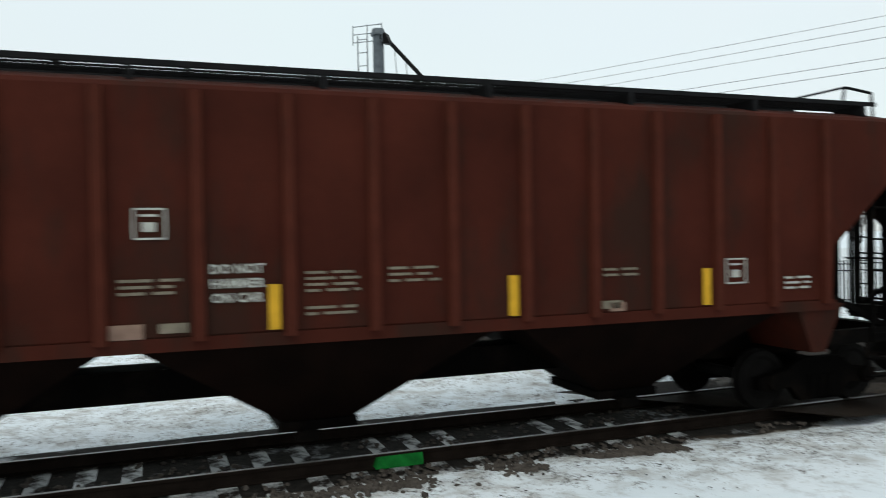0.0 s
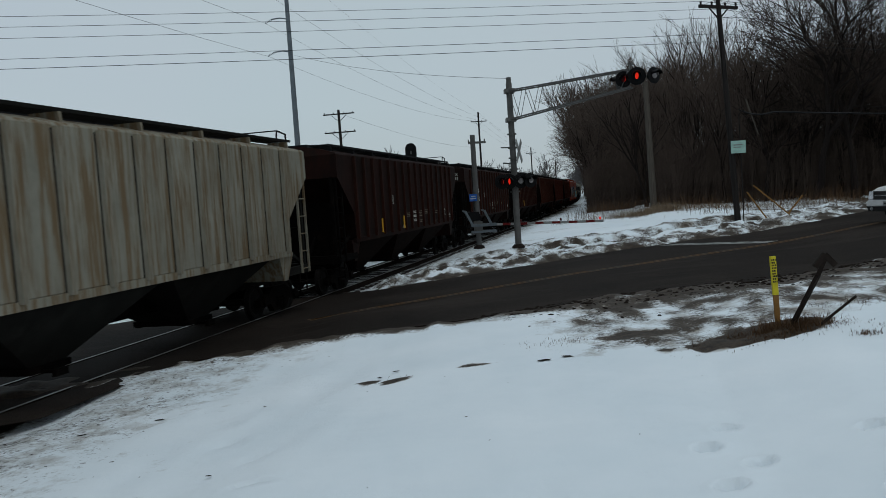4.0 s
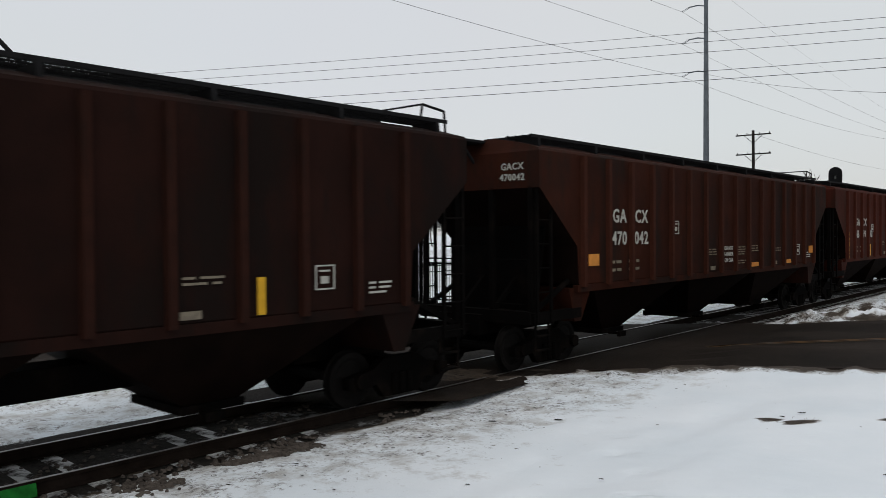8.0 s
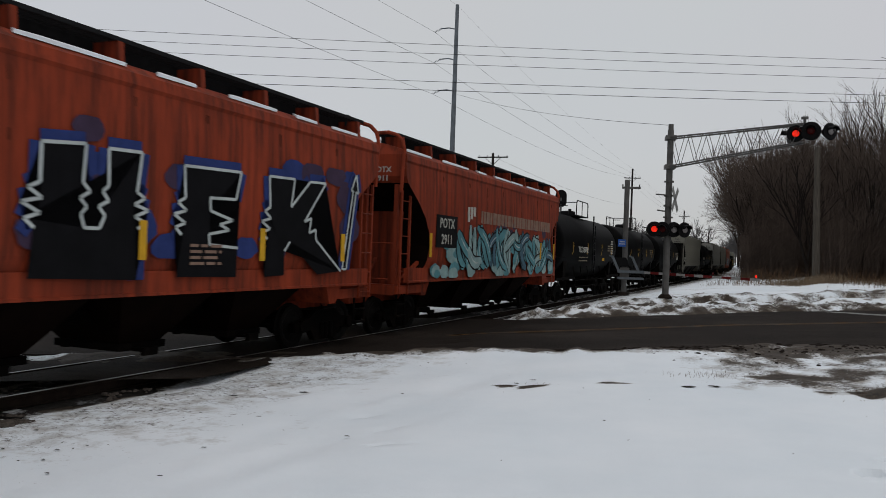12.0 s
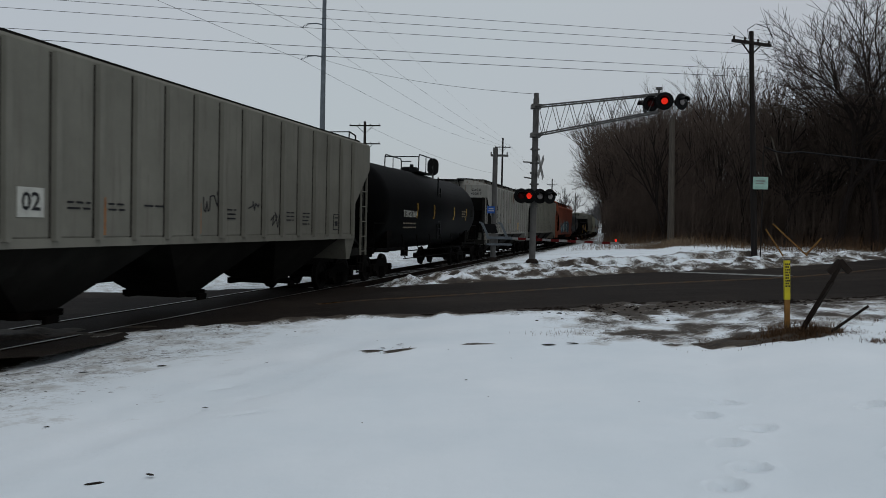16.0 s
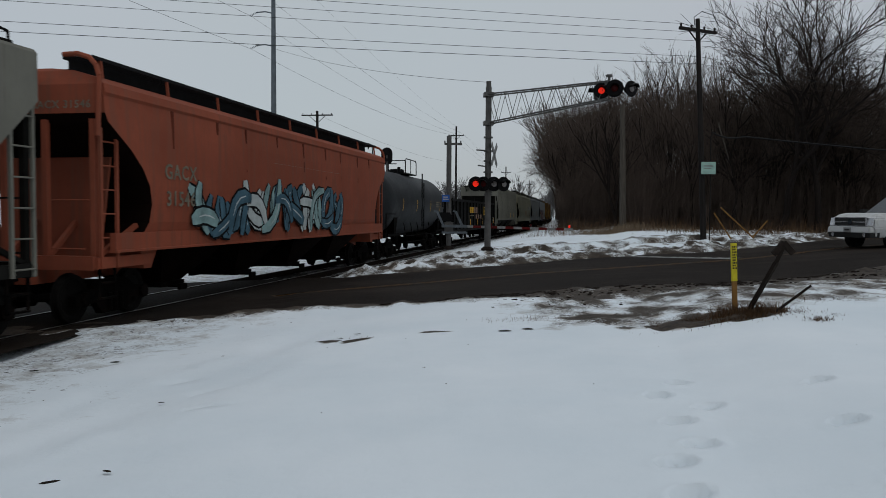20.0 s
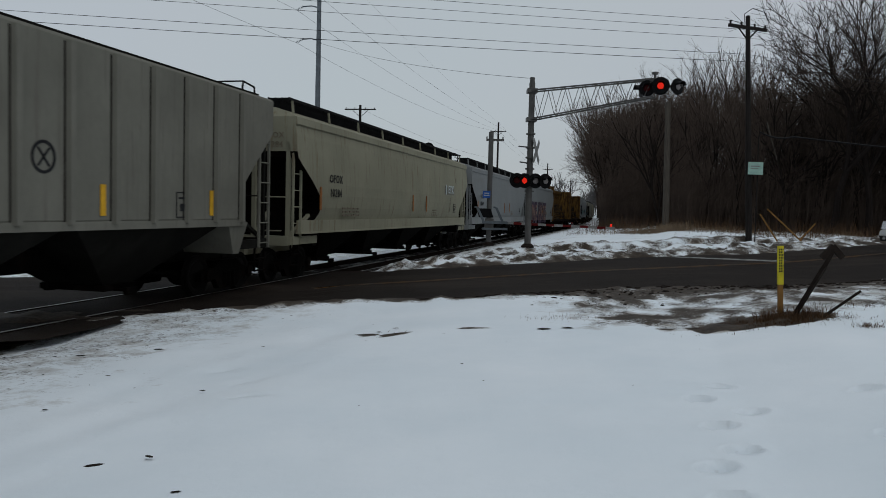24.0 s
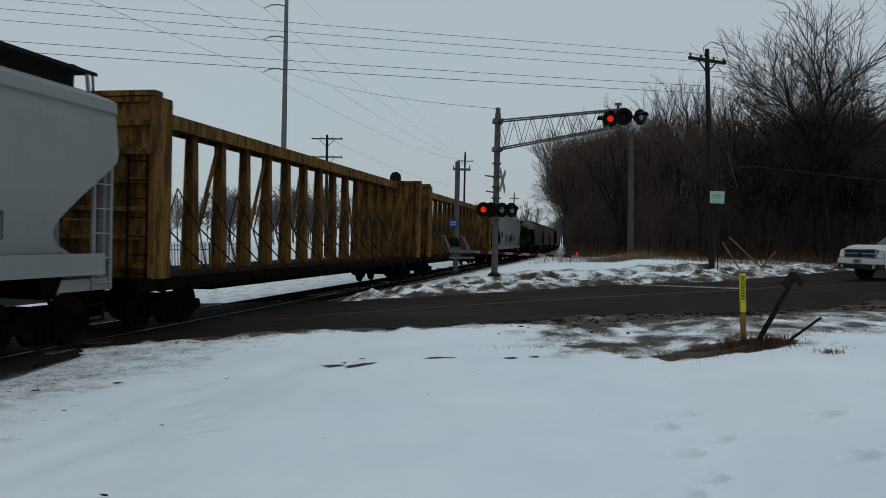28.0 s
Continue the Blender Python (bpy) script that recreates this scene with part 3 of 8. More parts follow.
def make_ground():
    """One sheet: fine before the camera, coarse towards the horizon."""
    def axis(lo, hi, step, far, ratio):
        mid = list(np.arange(lo, hi + 1e-6, step))
        out, s, v = [], step, hi
        while v < far:
            s *= ratio
            v += s
            out.append(v)
        neg, s, v = [], step, lo
        while v > -far:
            s *= ratio
            v -= s
            neg.append(v)
        return neg[::-1] + mid + out
    xs, ys = axis(-12.0, 16.0, 0.14, 2500, 1.16), axis(2.5, 31.0, 0.14, 2500, 1.16)
    # a closer weave where steps are trodden in
    xs = [v for v in xs if not 1.45 < v < 3.95] + list(np.arange(1.48, 3.95, 0.05))
    ys = [v for v in ys if not 3.75 < v < 7.5] + list(np.arange(3.78, 7.5, 0.05))
    xs.sort()
    ys.sort()
    verts, faces, wear = [], [], []
    for y in ys:
        for x in xs:
            z = ground_z(x, y)
            w = 0.0
            if -70 < x < 120 and -70 < y < 160:
                w = snow_wear(x, y)
                z += 0.035 * noise.noise((x * 0.5, y * 0.5, 0)) + 0.018 * noise.noise((x * 1.9, y * 1.9, 3)) + w * 0.085 * noise.noise((x * 2.9, y * 2.4, 7))
            if -14 < x < 16 and 2 < y < 14:
                lat = x * ACROSS.x + y * ACROSS.y
                w = max(w, 0.0)
                if -7 < lat < -2:
                    z += 0.035 * noise.noise((lat * 2.2, y * 0.45, 5)) * ease(lat, -7, -5.5) * (1 - ease(lat, -3.5, -2))
                for px, py in FOOTPRINTS:
                    d = math.hypot((x - px - 0.3 * (y - py)) / 0.115, (y - py) / 0.095)
                    # shade in the hollow of a print, painted with the dirt mask
                    if d < 1.05 and px > 1:
                        w = max(w, 0.18)
                    if d < 2.2:
                        z += -0.14 * (1 - ease(d, 0.65, 1.15)) + 0.02 * math.exp(-((d - 1.4) / 0.3) ** 2)
            verts.append((x, y, z))
            wear.append(w)
    nx = len(xs)
    for j in range(len(ys) - 1):
        for i in range(nx - 1):
            a = j * nx + i
            faces.append((a, a + 1, a + nx + 1, a + nx))
    me = bpy.data.meshes.new("ground")
    me.from_pydata(verts, [], faces)
    at = me.attributes.new("wear", "FLOAT", "POINT")
    at.data.foreach_set("value", wear)
    me.materials.append(M["snow"])
    for p in me.polygons:
        p.use_smooth = True
    tagged(new("ground", me), "open ground under trodden, partly thawed snow", "ground", kind="structure")


make_ground()
M["asphalt"] = material("wet_worn_asphalt", (0.0150, 0.0113, 0.0092), 0.75, vary=0.35, scale=0.5, dirt=(0.0265, 0.0205, 0.0168), dirt_amount=0.35, dirt_scale=0.35, dirt_stretch=(0.5, 1.4, 1), bump=0.35, bump_scale=60.0, spec=0.04)
M["road_line"] = material("worn_yellow_road_paint", (0.13, 0.065, 0.02), 0.7, vary=0.4, scale=2.0, dirt=(0.06, 0.055, 0.05), dirt_amount=0.45, dirt_scale=2.0)
M["stop_line"] = material("worn_white_road_paint", (0.25, 0.25, 0.24), 0.7, vary=0.3, scale=2.0, dirt=(0.04, 0.04, 0.04), dirt_amount=0.4, dirt_scale=2.0)


def road_strip(name, n0, n1, u0, u1, lift, mat, label, category, step=0.8, ragged=0.0):
    cols = max(2, int((n1 - n0) / 0.9) + 1)
    rows = int((u1 - u0) / step) + 1
    verts, faces = [], []
    for r in range(rows):
        u = u0 + (u1 - u0) * r / (rows - 1)
        for c in range(cols):
            nn = n0 + (n1 - n0) * c / (cols - 1)
            if ragged and c in (0, cols - 1):
                nn += ragged * noise.noise((u * 0.7, c * 3.0, 2.0)) + ragged * 0.5 * noise.noise((u * 2.7, c * 3.0, 5.0))
            p = road_place(u, nn)
            verts.append((p.x, p.y, road_z(p.x, p.y) + lift))
    for r in range(rows - 1):
        for c in range(cols - 1):
            a = r * cols + c
            faces.append((a, a + cols, a + cols + 1, a + 1))
    top = len(verts)
    verts += [(x, y, z - 0.35 - lift) for x, y, z in verts]
    faces += [tuple(i + top for i in f[::-1]) for f in faces]
    rim = [(r * cols, (r + 1) * cols) for r in range(rows - 1)] + [((r + 1) * cols - 1, (r + 2) * cols - 1) for r in range(rows - 1)]
    for a, b in rim:
        faces.append((a, b, b + top, a + top))
    me = bpy.data.meshes.new(name)
    me.from_pydata(verts, [], faces)
    me.materials.append(mat)
    return me


road = new("road", road_strip("road", ROAD_NEAR, ROAD_FAR, -70, 90, 0.0, M["asphalt"], "", "", 0.8, 0.35))
tagged(road, "dark damp asphalt road over the level crossing", "road", kind="structure")


def flat_strip(name, n0, n1, u0, u1, lift, mat, parent, label=""):
    rows = max(2, int((u1 - u0) / 0.8))
    bm = bmesh.new()
    prev = None
    for r in range(rows + 1):
        u = u0 + (u1 - u0) * r / rows
        ring = []
        for nn in (n0, n1):
            p = road_place(u, nn)
            ring.append(bm.verts.new((p.x, p.y, road_z(p.x, p.y) + lift)))
        if prev:
            bm.faces.new((prev[0], ring[0], ring[1], prev[1]))
        prev = ring
    return part(name, bm, mat, parent, label)


flat_strip("road_marking", ROAD_MID - 0.16, ROAD_MID - 0.06, 6, 88, 0.008, M["road_line"], road, "worn yellow centre line")
flat_strip("road_marking", ROAD_MID + 0.06, ROAD_MID + 0.16, 6, 88, 0.008, M["road_line"], road, "worn yellow centre line")
flat_strip("road_marking", ROAD_MID + 0.4, ROAD_FAR - 0.5, 21.5, 22.1, 0.008, M["stop_line"], road, "worn white stop line")


def snow_bank(name, n_mid, width, height, u0, u1, label, seed, step=0.11, edge_drop=0.12):
    """A ploughed ridge of lumpy snow along the road."""
    rows, cols = int((u1 - u0) / step), 20
    verts, faces, wear = [], [], []
    for r in range(rows + 1):
        u = u0 + (u1 - u0) * r / rows
        taper = ease(u, u0, u0 + 2.0) * (1 - ease(u, u1 - 2.5, u1))
        for c in range(cols + 1):
            k = c / cols * 2 - 1
            nn = n_mid + k * width / 2 + 0.25 * noise.noise((u * 0.6, seed, 0.3))
            p = road_place(u, nn)
            h = height * max(0.0, 1 - k * k) ** 0.8 * (0.75 + 0.6 * noise.noise((u * 0.9, nn * 0.9, seed)) + 0.42 * noise.noise((u * 2.6, nn * 2.6, seed + 4)) + 0.3 * noise.noise((u * 6.5, nn * 6.5, seed + 7)))
            base = min(ground_z(p.x, p.y), road_z(p.x, p.y)) if k < 0 else ground_z(p.x, p.y)
            z = base - edge_drop + (h + edge_drop * 1.2) * taper * (1 if abs(k) < 0.999 else 0)
            verts.append((p.x, p.y, z))
            wear.append(max(0, min(1, 0.36 + 0.40 * noise.noise((u * 1.5, nn * 2.0, seed + 9)) - 0.12 * k)))
    for r in range(rows):
        for c in range(cols):
            a = r * (cols + 1) + c
            faces.append((a, a + cols + 1, a + cols + 2, a + 1))
    me = bpy.data.meshes.new(name)
    me.from_pydata(verts, [], faces)
    at = me.attributes.new("wear", "FLOAT", "POINT")
    at.data.foreach_set("value", wear)
    me.materials.append(M["snow"])
    for q in me.polygons:
        q.use_smooth = True
    tagged(new(name, me), label, "snow bank", kind="stuff")


snow_bank("snow_bank", 23.7, 2.4, 0.34, 9.5, 60.0, "ploughed ridge of lumpy dirty snow along the road", 1.0)
snow_bank("snow_bank", 25.6, 3.0, 0.22, 11.5, 45.0, "older snow ridge behind the ploughed verge", 6.0)

# ---- railway ----
def along_strip(name, lat0, lat1, z0, z1, a0, a1, mat, step=4.0):
    """A strip that follows the track, with a rounded shoulder on both sides."""
    prof = [(lat0 - 0.9, z0), (lat0, z1), ((lat0 + lat1) / 2, z1 + 0.01), (lat1, z1), (lat1 + 0.9, z0)]
    verts, faces = [], []
    rows = int((a1 - a0) / step) + 1
    for r in range(rows):
        al = a0 + (a1 - a0) * r / (rows - 1)
        for lat, z in prof:
            p, _ = track_point(al, lat)
            verts.append((p.x, p.y, z))
    n = len(prof)
    for r in range(rows - 1):
        for c in range(n - 1):
            a = r * n + c
            faces.append((a, a + n, a + n + 1, a + 1)[::-1])
    me = bpy.data.meshes.new(name)
    me.from_pydata(verts, [], faces)
    me.materials.append(mat)
    return me


tagged(new("track_bed", along_strip("track_bed", -1.75, 1.0, -0.72, -0.565, -80, 900, M["ballast"])), "stone ballast under the track, patched with snow", "ballast", kind="structure")
railway = thing("railway_track", "single railway track of worn steel rails on snowy wooden ties", "railway track", kind="structure")
for side in (-1, 1):
    bm = bmesh.new()
    prev = None
    al = -80.0
    while al <= 900:
        ring = []
        for dx, dz in ((-0.07, -0.17), (0.07, -0.17), (0.07, -0.155), (0.012, -0.14), (0.012, -0.045), (0.036, -0.035), (0.036, -0.004), (-0.036, -0.004), (-0.036, -0.035), (-0.012, -0.045), (-0.012, -0.14), (-0.07, -0.155)):
            p, _ = track_point(al, side * 0.755 + dx)
            ring.append(bm.verts.new((p.x, p.y, RAIL_Z + dz)))
        if prev:
            for i in range(12):
                bm.faces.new((prev[i], prev[(i + 1) % 12], ring[(i + 1) % 12], ring[i]))
        prev = ring
        al += 6.0
    rail = part("rail", bm, M["rail_side"], railway)
    bm = bmesh.new()
    prev = None
    al = -80.0
    while al <= 900:
        ring = []
        for dx, dz in ((-0.03, -0.006), (0.03, -0.006), (0.024, 0.0), (-0.024, 0.0)):
            p, _ = track_point(al, side * 0.755 + dx)
            ring.append(bm.verts.new((p.x, p.y, RAIL_Z + dz)))
        if prev:
            for i in range(4):
                bm.faces.new((prev[i], prev[(i + 1) % 4], ring[(i + 1) % 4], ring[i]))
        prev = ring
        al += 6.0
    part("rail_head", bm, M["rail"], rail, "bright worn top of the rail")
tie_mesh = bmesh.new()
box(tie_mesh, -1.3, 1.3, -0.115, 0.115, -0.18, 0.0)
tie_mesh = finish(tie_mesh, "tie", M["tie"])
for k in range(190):
    al = -14 + k * 0.51
    p, a = track_point(al)
    nn = p.x * ROAD_N.x + p.y * ROAD_N.y
    if ROAD_NEAR - 0.9 < nn < ROAD_FAR + 0.9:
        continue
    part("tie", tie_mesh, None, railway, at=pose(p.x + random.uniform(-0.03, 0.03), p.y, -0.552 + random.uniform(-0.012, 0.006), 0, 0, -math.degrees(a) + random.uniform(-1, 1)))
# Crossing surface between and beside the rails.
bm = bmesh.new()
for lat0, lat1 in ((-1.7, -0.84), (-0.66, 0.66), (0.84, 1.7)):
    prev = None
    for k in range(0, 25):
        ring = []
        for lat in (lat0, lat1):
            lo, hi = (ROAD_NEAR - 0.2, ROAD_FAR + 0.2)
            c = track_point(0, lat)[0]
            den = ALONG.x * ROAD_N.x + ALONG.y * ROAD_N.y
            n0 = c.x * ROAD_N.x + c.y * ROAD_N.y
            al = ((lo + (hi - lo) * k / 24) - n0) / den
            p = c + ALONG * al
            ring.append(bm.verts.new((p.x, p.y, RAIL_Z - 0.012)))
        if prev:
            bm.faces.new((prev[0], prev[1], ring[1], ring[0]))
        prev = ring
part("crossing_panel", bm, M["asphalt"], railway, "dark crossing surface level with the rails")
# Loose stones near the camera's side of the track.
bm = bmesh.new()
rng = random.Random(5)
for k in range(2600):
    al, lat = rng.choice(((rng.uniform(1.2, 4.4), rng.gauss(1.62, 0.22)), (rng.uniform(5.1, 6.4), rng.gauss(1.6, 0.13)), (rng.uniform(-9, 12), rng.uniform(-0.6, 0.6)), (rng.uniform(-9, 9), rng.uniform(0.9, 1.35))))
    if al > 9.5:
        continue
    p, _ = track_point(al, lat)
    if noise.noise((p.x * 0.8, p.y * 0.8, 2)) < -0.12:
        continue
    r = rng.uniform(0.018, 0.045)
    z = (-0.555 if abs(lat) < 1.2 else max(-0.555, ground_z(p.x, p.y) + 0.01)) + r * 0.4
    ring = [bm.verts.new((p.x + r * math.cos(q + rng.uniform(-0.3, 0.3)) * 1.2, p.y + r * math.sin(q), z - r * 0.4 + rng.uniform(0, r * 0.3))) for q in (0, 1.4, 2.7, 4.0, 5.2)]
    top = [bm.verts.new((v.co.x + (p.x - v.co.x) * rng.uniform(0.15, 0.5), v.co.y + (p.y - v.co.y) * rng.uniform(0.15, 0.5), z + r * rng.uniform(0.25, 0.6))) for v in ring]
    for i in range(5):
        bm.faces.new((ring[i], ring[(i + 1) % 5], top[(i + 1) % 5], top[i]))
    bm.faces.new(top)
ob = part("loose_stone", bm, M["stone"], None)
tagged(ob, "loose crushed stones beside the rails", "stones", kind="stuff")
# A length of the near rail's side sprayed green.
p, a = track_point(2.85, 0.755 + 0.05)
bm = bmesh.new()
hexa(bm, [(-0.02, -0.33, -0.165), (0.05, -0.30, -0.165), (0.05, 0.30, -0.165), (-0.02, 0.33, -0.165)], [(-0.035, -0.28, -0.03), (-0.01, -0.27, -0.03), (-0.01, 0.31, -0.03), (-0.035, 0.32, -0.03)])
part("green_mark", bm, M["green_paint"], railway, "bright green sprayed mark on the rail", at=pose(p.x, p.y, RAIL_Z, 0, 0, -math.degrees(a)))


# ---- the train ----
# Car space: x towards the road side, y along the train, z up from the rail head.
MOVERS, WHEELSETS, RIBS = [], [], {}
TRAIN_SPEED = 17.15


def cached(fn):
    store = {}

    def get(*key):
        if key not in store:
            store[key] = fn(*key)
        return store[key]
    return get


@cached
def wheelset_mesh():
    bm = bmesh.new()
    for s in (-1, 1):
        prof = [(0.10, -0.07), (0.30, -0.05), (0.34, -0.065), (0.455, -0.065), (0.46, -0.04), (0.43, -0.035), (0.425, 0.065), (0.35, 0.065), (0.30, 0.035), (0.10, 0.075)]
        lathe(bm, prof if s > 0 else [(r, -h) for r, h in prof[::-1]], "x", (s * 0.78, 0, 0), 20)
        for k in range(3):                # small bosses that show the turning
            a = 2 * math.pi * k / 3
            rod(bm, (s * 0.80, 0.22 * math.cos(a), 0.22 * math.sin(a)), (s * 0.84, 0.22 * math.cos(a), 0.22 * math.sin(a)), 0.035)
    rod(bm, (-1.02, 0, 0), (1.02, 0, 0), 0.085, seg=10)
    return finish(bm, "wheelset", M["wheel"])


@cached
def side_frame_mesh():
    bm = bmesh.new()
    pts = [(-1.12, 0.52), (-0.62, 0.60), (-0.35, 0.76), (0.35, 0.76), (0.62, 0.60), (1.12, 0.52), (1.12, 0.34), (0.95, 0.30), (0.55, 0.36), (0.38, 0.14), (-0.38, 0.14), (-0.55, 0.36), (-0.95, 0.30), (-1.12, 0.34)]
    a = [bm.verts.new((-0.07, y, z)) for y, z in pts]
    b = [bm.verts.new((0.07, y, z)) for y, z in pts]
    bm.faces.new(a)
    bm.faces.new(b[::-1])
    for i in range(len(pts)):
        j = (i + 1) % len(pts)
        bm.faces.new((a[i], b[i], b[j], a[j]))
    for y in (-0.17, 0, 0.17):            # spring nest
        rod(bm, (0.05, y, 0.18), (0.05, y, 0.5), 0.075, seg=8)
    for y in (-0.89, 0.89):               # bearing caps
        rod(bm, (0.05, y, 0.455), (0.14, y, 0.455), 0.12, seg=10)
    return finish(bm, "side_frame", M["under"])


@cached
def bolster_mesh():
    bm = bmesh.new()
    hexa(bm, [(-0.95, -0.17, 0.36), (0.95, -0.17, 0.36), (0.95, 0.17, 0.36), (-0.95, 0.17, 0.36)], [(-0.95, -0.15, 0.72), (0.95, -0.15, 0.72), (0.95, 0.15, 0.72), (-0.95, 0.15, 0.72)])
    rod(bm, (0, 0, 0.7), (0, 0, 0.95), 0.28, seg=12)
    return finish(bm, "bolster", M["under"])


def bogies(car, half):
    for y in (-half, half):
        bogie = part("bogie", bolster_mesh(), None, car, at=Matrix.Translation((0, y, 0)))
        for s in (-1, 1):
            part("side_frame", side_frame_mesh(), None, bogie, at=pose(s * 0.99, 0, 0, 0, 0, 0 if s > 0 else 180))
        for k, w in enumerate((-0.89, 0.89)):
            ws = part("wheelset", wheelset_mesh(), None, bogie, at=Matrix.Translation((0, w, 0.455)))
            WHEELSETS.append((ws, k))


@cached
def coupler_mesh(length):
    bm = bmesh.new()
    box(bm, -0.08, 0.08, 0, length - 0.18, 0.78, 0.93)
    hexa(bm, [(-0.13, length - 0.22, 0.72), (0.13, length - 0.22, 0.72), (0.10, length, 0.72), (-0.06, length + 0.06, 0.72)], [(-0.13, length - 0.22, 1.0), (0.13, length - 0.22, 1.0), (0.10, length, 1.0), (-0.06, length + 0.06, 1.0)])
    tube(bm, [(0.3, -0.1, 0.8), (0.32, 0.1, 0.55), (0.25, 0.35, 0.42), (0.1, length, 0.5)], 0.03)   # air hose
    return finish(bm, "coupler", M["under"])


def couplers(car, half, length=0.62):
    for rz in (0, 180):
        part("coupler", coupler_mesh(length), None, car, at=pose(0, 0, 0, 0, 0, rz) @ Matrix.Translation((0, half, 0)))


@cached
def ladder_mesh(z0, z1, width, rungs, matname):
    bm = bmesh.new()
    box(bm, -0.02, 0.03, -0.03, 0.03, z0, z1)
    box(bm, -0.02, 0.03, width - 0.03, width + 0.03, z0, z1 - 0.45)
    for k in range(rungs):
        z = z0 + 0.12 + (z1 - z0 - 0.8) * k / (rungs - 1)
        rod(bm, (0.03, 0, z), (0.03, width, z), 0.016, seg=6)
    return finish(bm, "ladder", M[matname])


@cached
def rib_mesh(z0, z1, matname):
    """A pressed side post, with its side shadow painted as a dark strip along both edges."""
    bm = bmesh.new()
    hexa(bm, [(-0.01, -0.075, z0), (0.085, -0.055, z0), (0.085, 0.055, z0), (-0.01, 0.075, z0)], [(-0.01, -0.075, z1), (0.085, -0.055, z1), (0.085, 0.055, z1), (-0.01, 0.075, z1)])
    n = len(bm.faces)
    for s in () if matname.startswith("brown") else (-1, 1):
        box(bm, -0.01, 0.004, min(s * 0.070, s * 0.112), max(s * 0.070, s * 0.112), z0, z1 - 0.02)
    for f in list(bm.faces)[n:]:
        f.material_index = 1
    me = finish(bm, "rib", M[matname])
    me.materials.append(M["rib_edge_shade_dark" if matname.startswith("brown") or "black" in matname else "rib_edge_shade"])
    return me


@cached
def running_board_mesh(length, matname, skirt):
    """A grated walkway: cross slats in a frame on brackets."""
    bm = bmesh.new()
    h = length / 2
    if skirt:                             # toe plate under the walkway
        box(bm, 0.10, 0.115, -h, h, -0.36, 0.03)
    for x in (0.0, 0.56):
        box(bm, x - 0.012, x + 0.012, -h, h, 0.0, 0.06)
    n = int(length / 0.085)
    for k in range(n):
        y = -h + (k + 0.5) * length / n
        box(bm, 0.0, 0.56, y - 0.014, y + 0.014, 0.025, 0.05)
    for x in (0.19, 0.37):
        box(bm, x - 0.006, x + 0.006, -h, h, 0.03, 0.055)
    return finish(bm, "running_board", M[matname])


@cached
def end_walkway_mesh(matname):
    """A small grated landing carried beyond the roof's end on two struts."""
    bm = bmesh.new()
    pts = [(-1.28, 0.15), (-1.28, -0.5), (0.2, -0.5), (0.2, 0.15)]
    hexa(bm, [(x, y, 4.44) for x, y in pts], [(x, y, 4.49) for x, y in pts])
    for x in (-1.1, 0.0):
        beam(bm, (x, -0.4, 4.45), (x, 0.02, 4.05), 0.05, 0.05)
    return finish(bm, "end_walkway", M[matname])


@cached
def end_plate_mesh(matname):
    """The stiffened plate under the slope at a car's end."""
    bm = bmesh.new()
    hexa(bm, [(-0.9, -0.03, 1.1), (0.9, -0.03, 1.1), (0.9, 0.03, 1.1), (-0.9, 0.03, 1.1)], [(-1.15, -0.03, 3.0), (1.15, -0.03, 3.0), (1.15, 0.03, 3.0), (-1.15, 0.03, 3.0)])
    return finish(bm, "end_plate", M[matname])


@cached
def bracket_mesh(matname, w):
    """A tapered bracket that carries the walkway on the roof's shoulder."""
    bm = bmesh.new()
    if w < 0.03:                          # a thin strut
        hexa(bm, [(0.56, -w, -0.40), (0.62, -w, -0.42), (0.62, w, -0.42), (0.56, w, -0.40)], [(0.52, -w, 0.0), (0.57, -w, 0.0), (0.57, w, 0.0), (0.52, w, 0.0)])
        return finish(bm, "bracket", M[matname])
    hexa(bm, [(0.36, -w, -0.40), (0.62, -w, -0.42), (0.62, w, -0.42), (0.36, w, -0.40)], [(0.02, -w, 0.0), (0.58, -w, 0.0), (0.58, w, 0.0), (0.02, w, 0.0)])
    return finish(bm, "bracket", M[matname])


@cached
def end_sill_mesh(matname):
    bm = bmesh.new()
    box(bm, -1.42, 1.42, -0.12, 0.10, 0.98, 1.22)
    return finish(bm, "end_sill", M[matname])


@cached
def draft_sill_mesh(matname):
    bm = bmesh.new()
    box(bm, -0.32, 0.32, -2.6, 0.25, 0.72, 1.12)
    return finish(bm, "draft_sill", M[matname])


@cached
def end_post_mesh(matname, tall):
    bm = bmesh.new()
    box(bm, -0.05, 0.05, -0.10, 0.0, 1.2, tall)
    return finish(bm, "end_post", M[matname])


@cached
def end_brace_mesh(matname, back, rise):
    bm = bmesh.new()
    beam(bm, (0, -0.1, 1.2), (0, -back, rise), 0.08, 0.08)
    return finish(bm, "end_brace", M[matname])


@cached
def corner_sill_mesh(matname):
    bm = bmesh.new()
    box(bm, -0.07, 0.07, -1.6, 0.05, 1.00, 1.20)
    return finish(bm, "corner_sill", M[matname])


@cached
def grab_iron_mesh(matname, width):
    bm = bmesh.new()
    tube(bm, [(0, 0, 0), (0, 0.07, 0), (width, 0.07, 0), (width, 0, 0)], 0.017)
    return finish(bm, "grab_iron", M[matname])


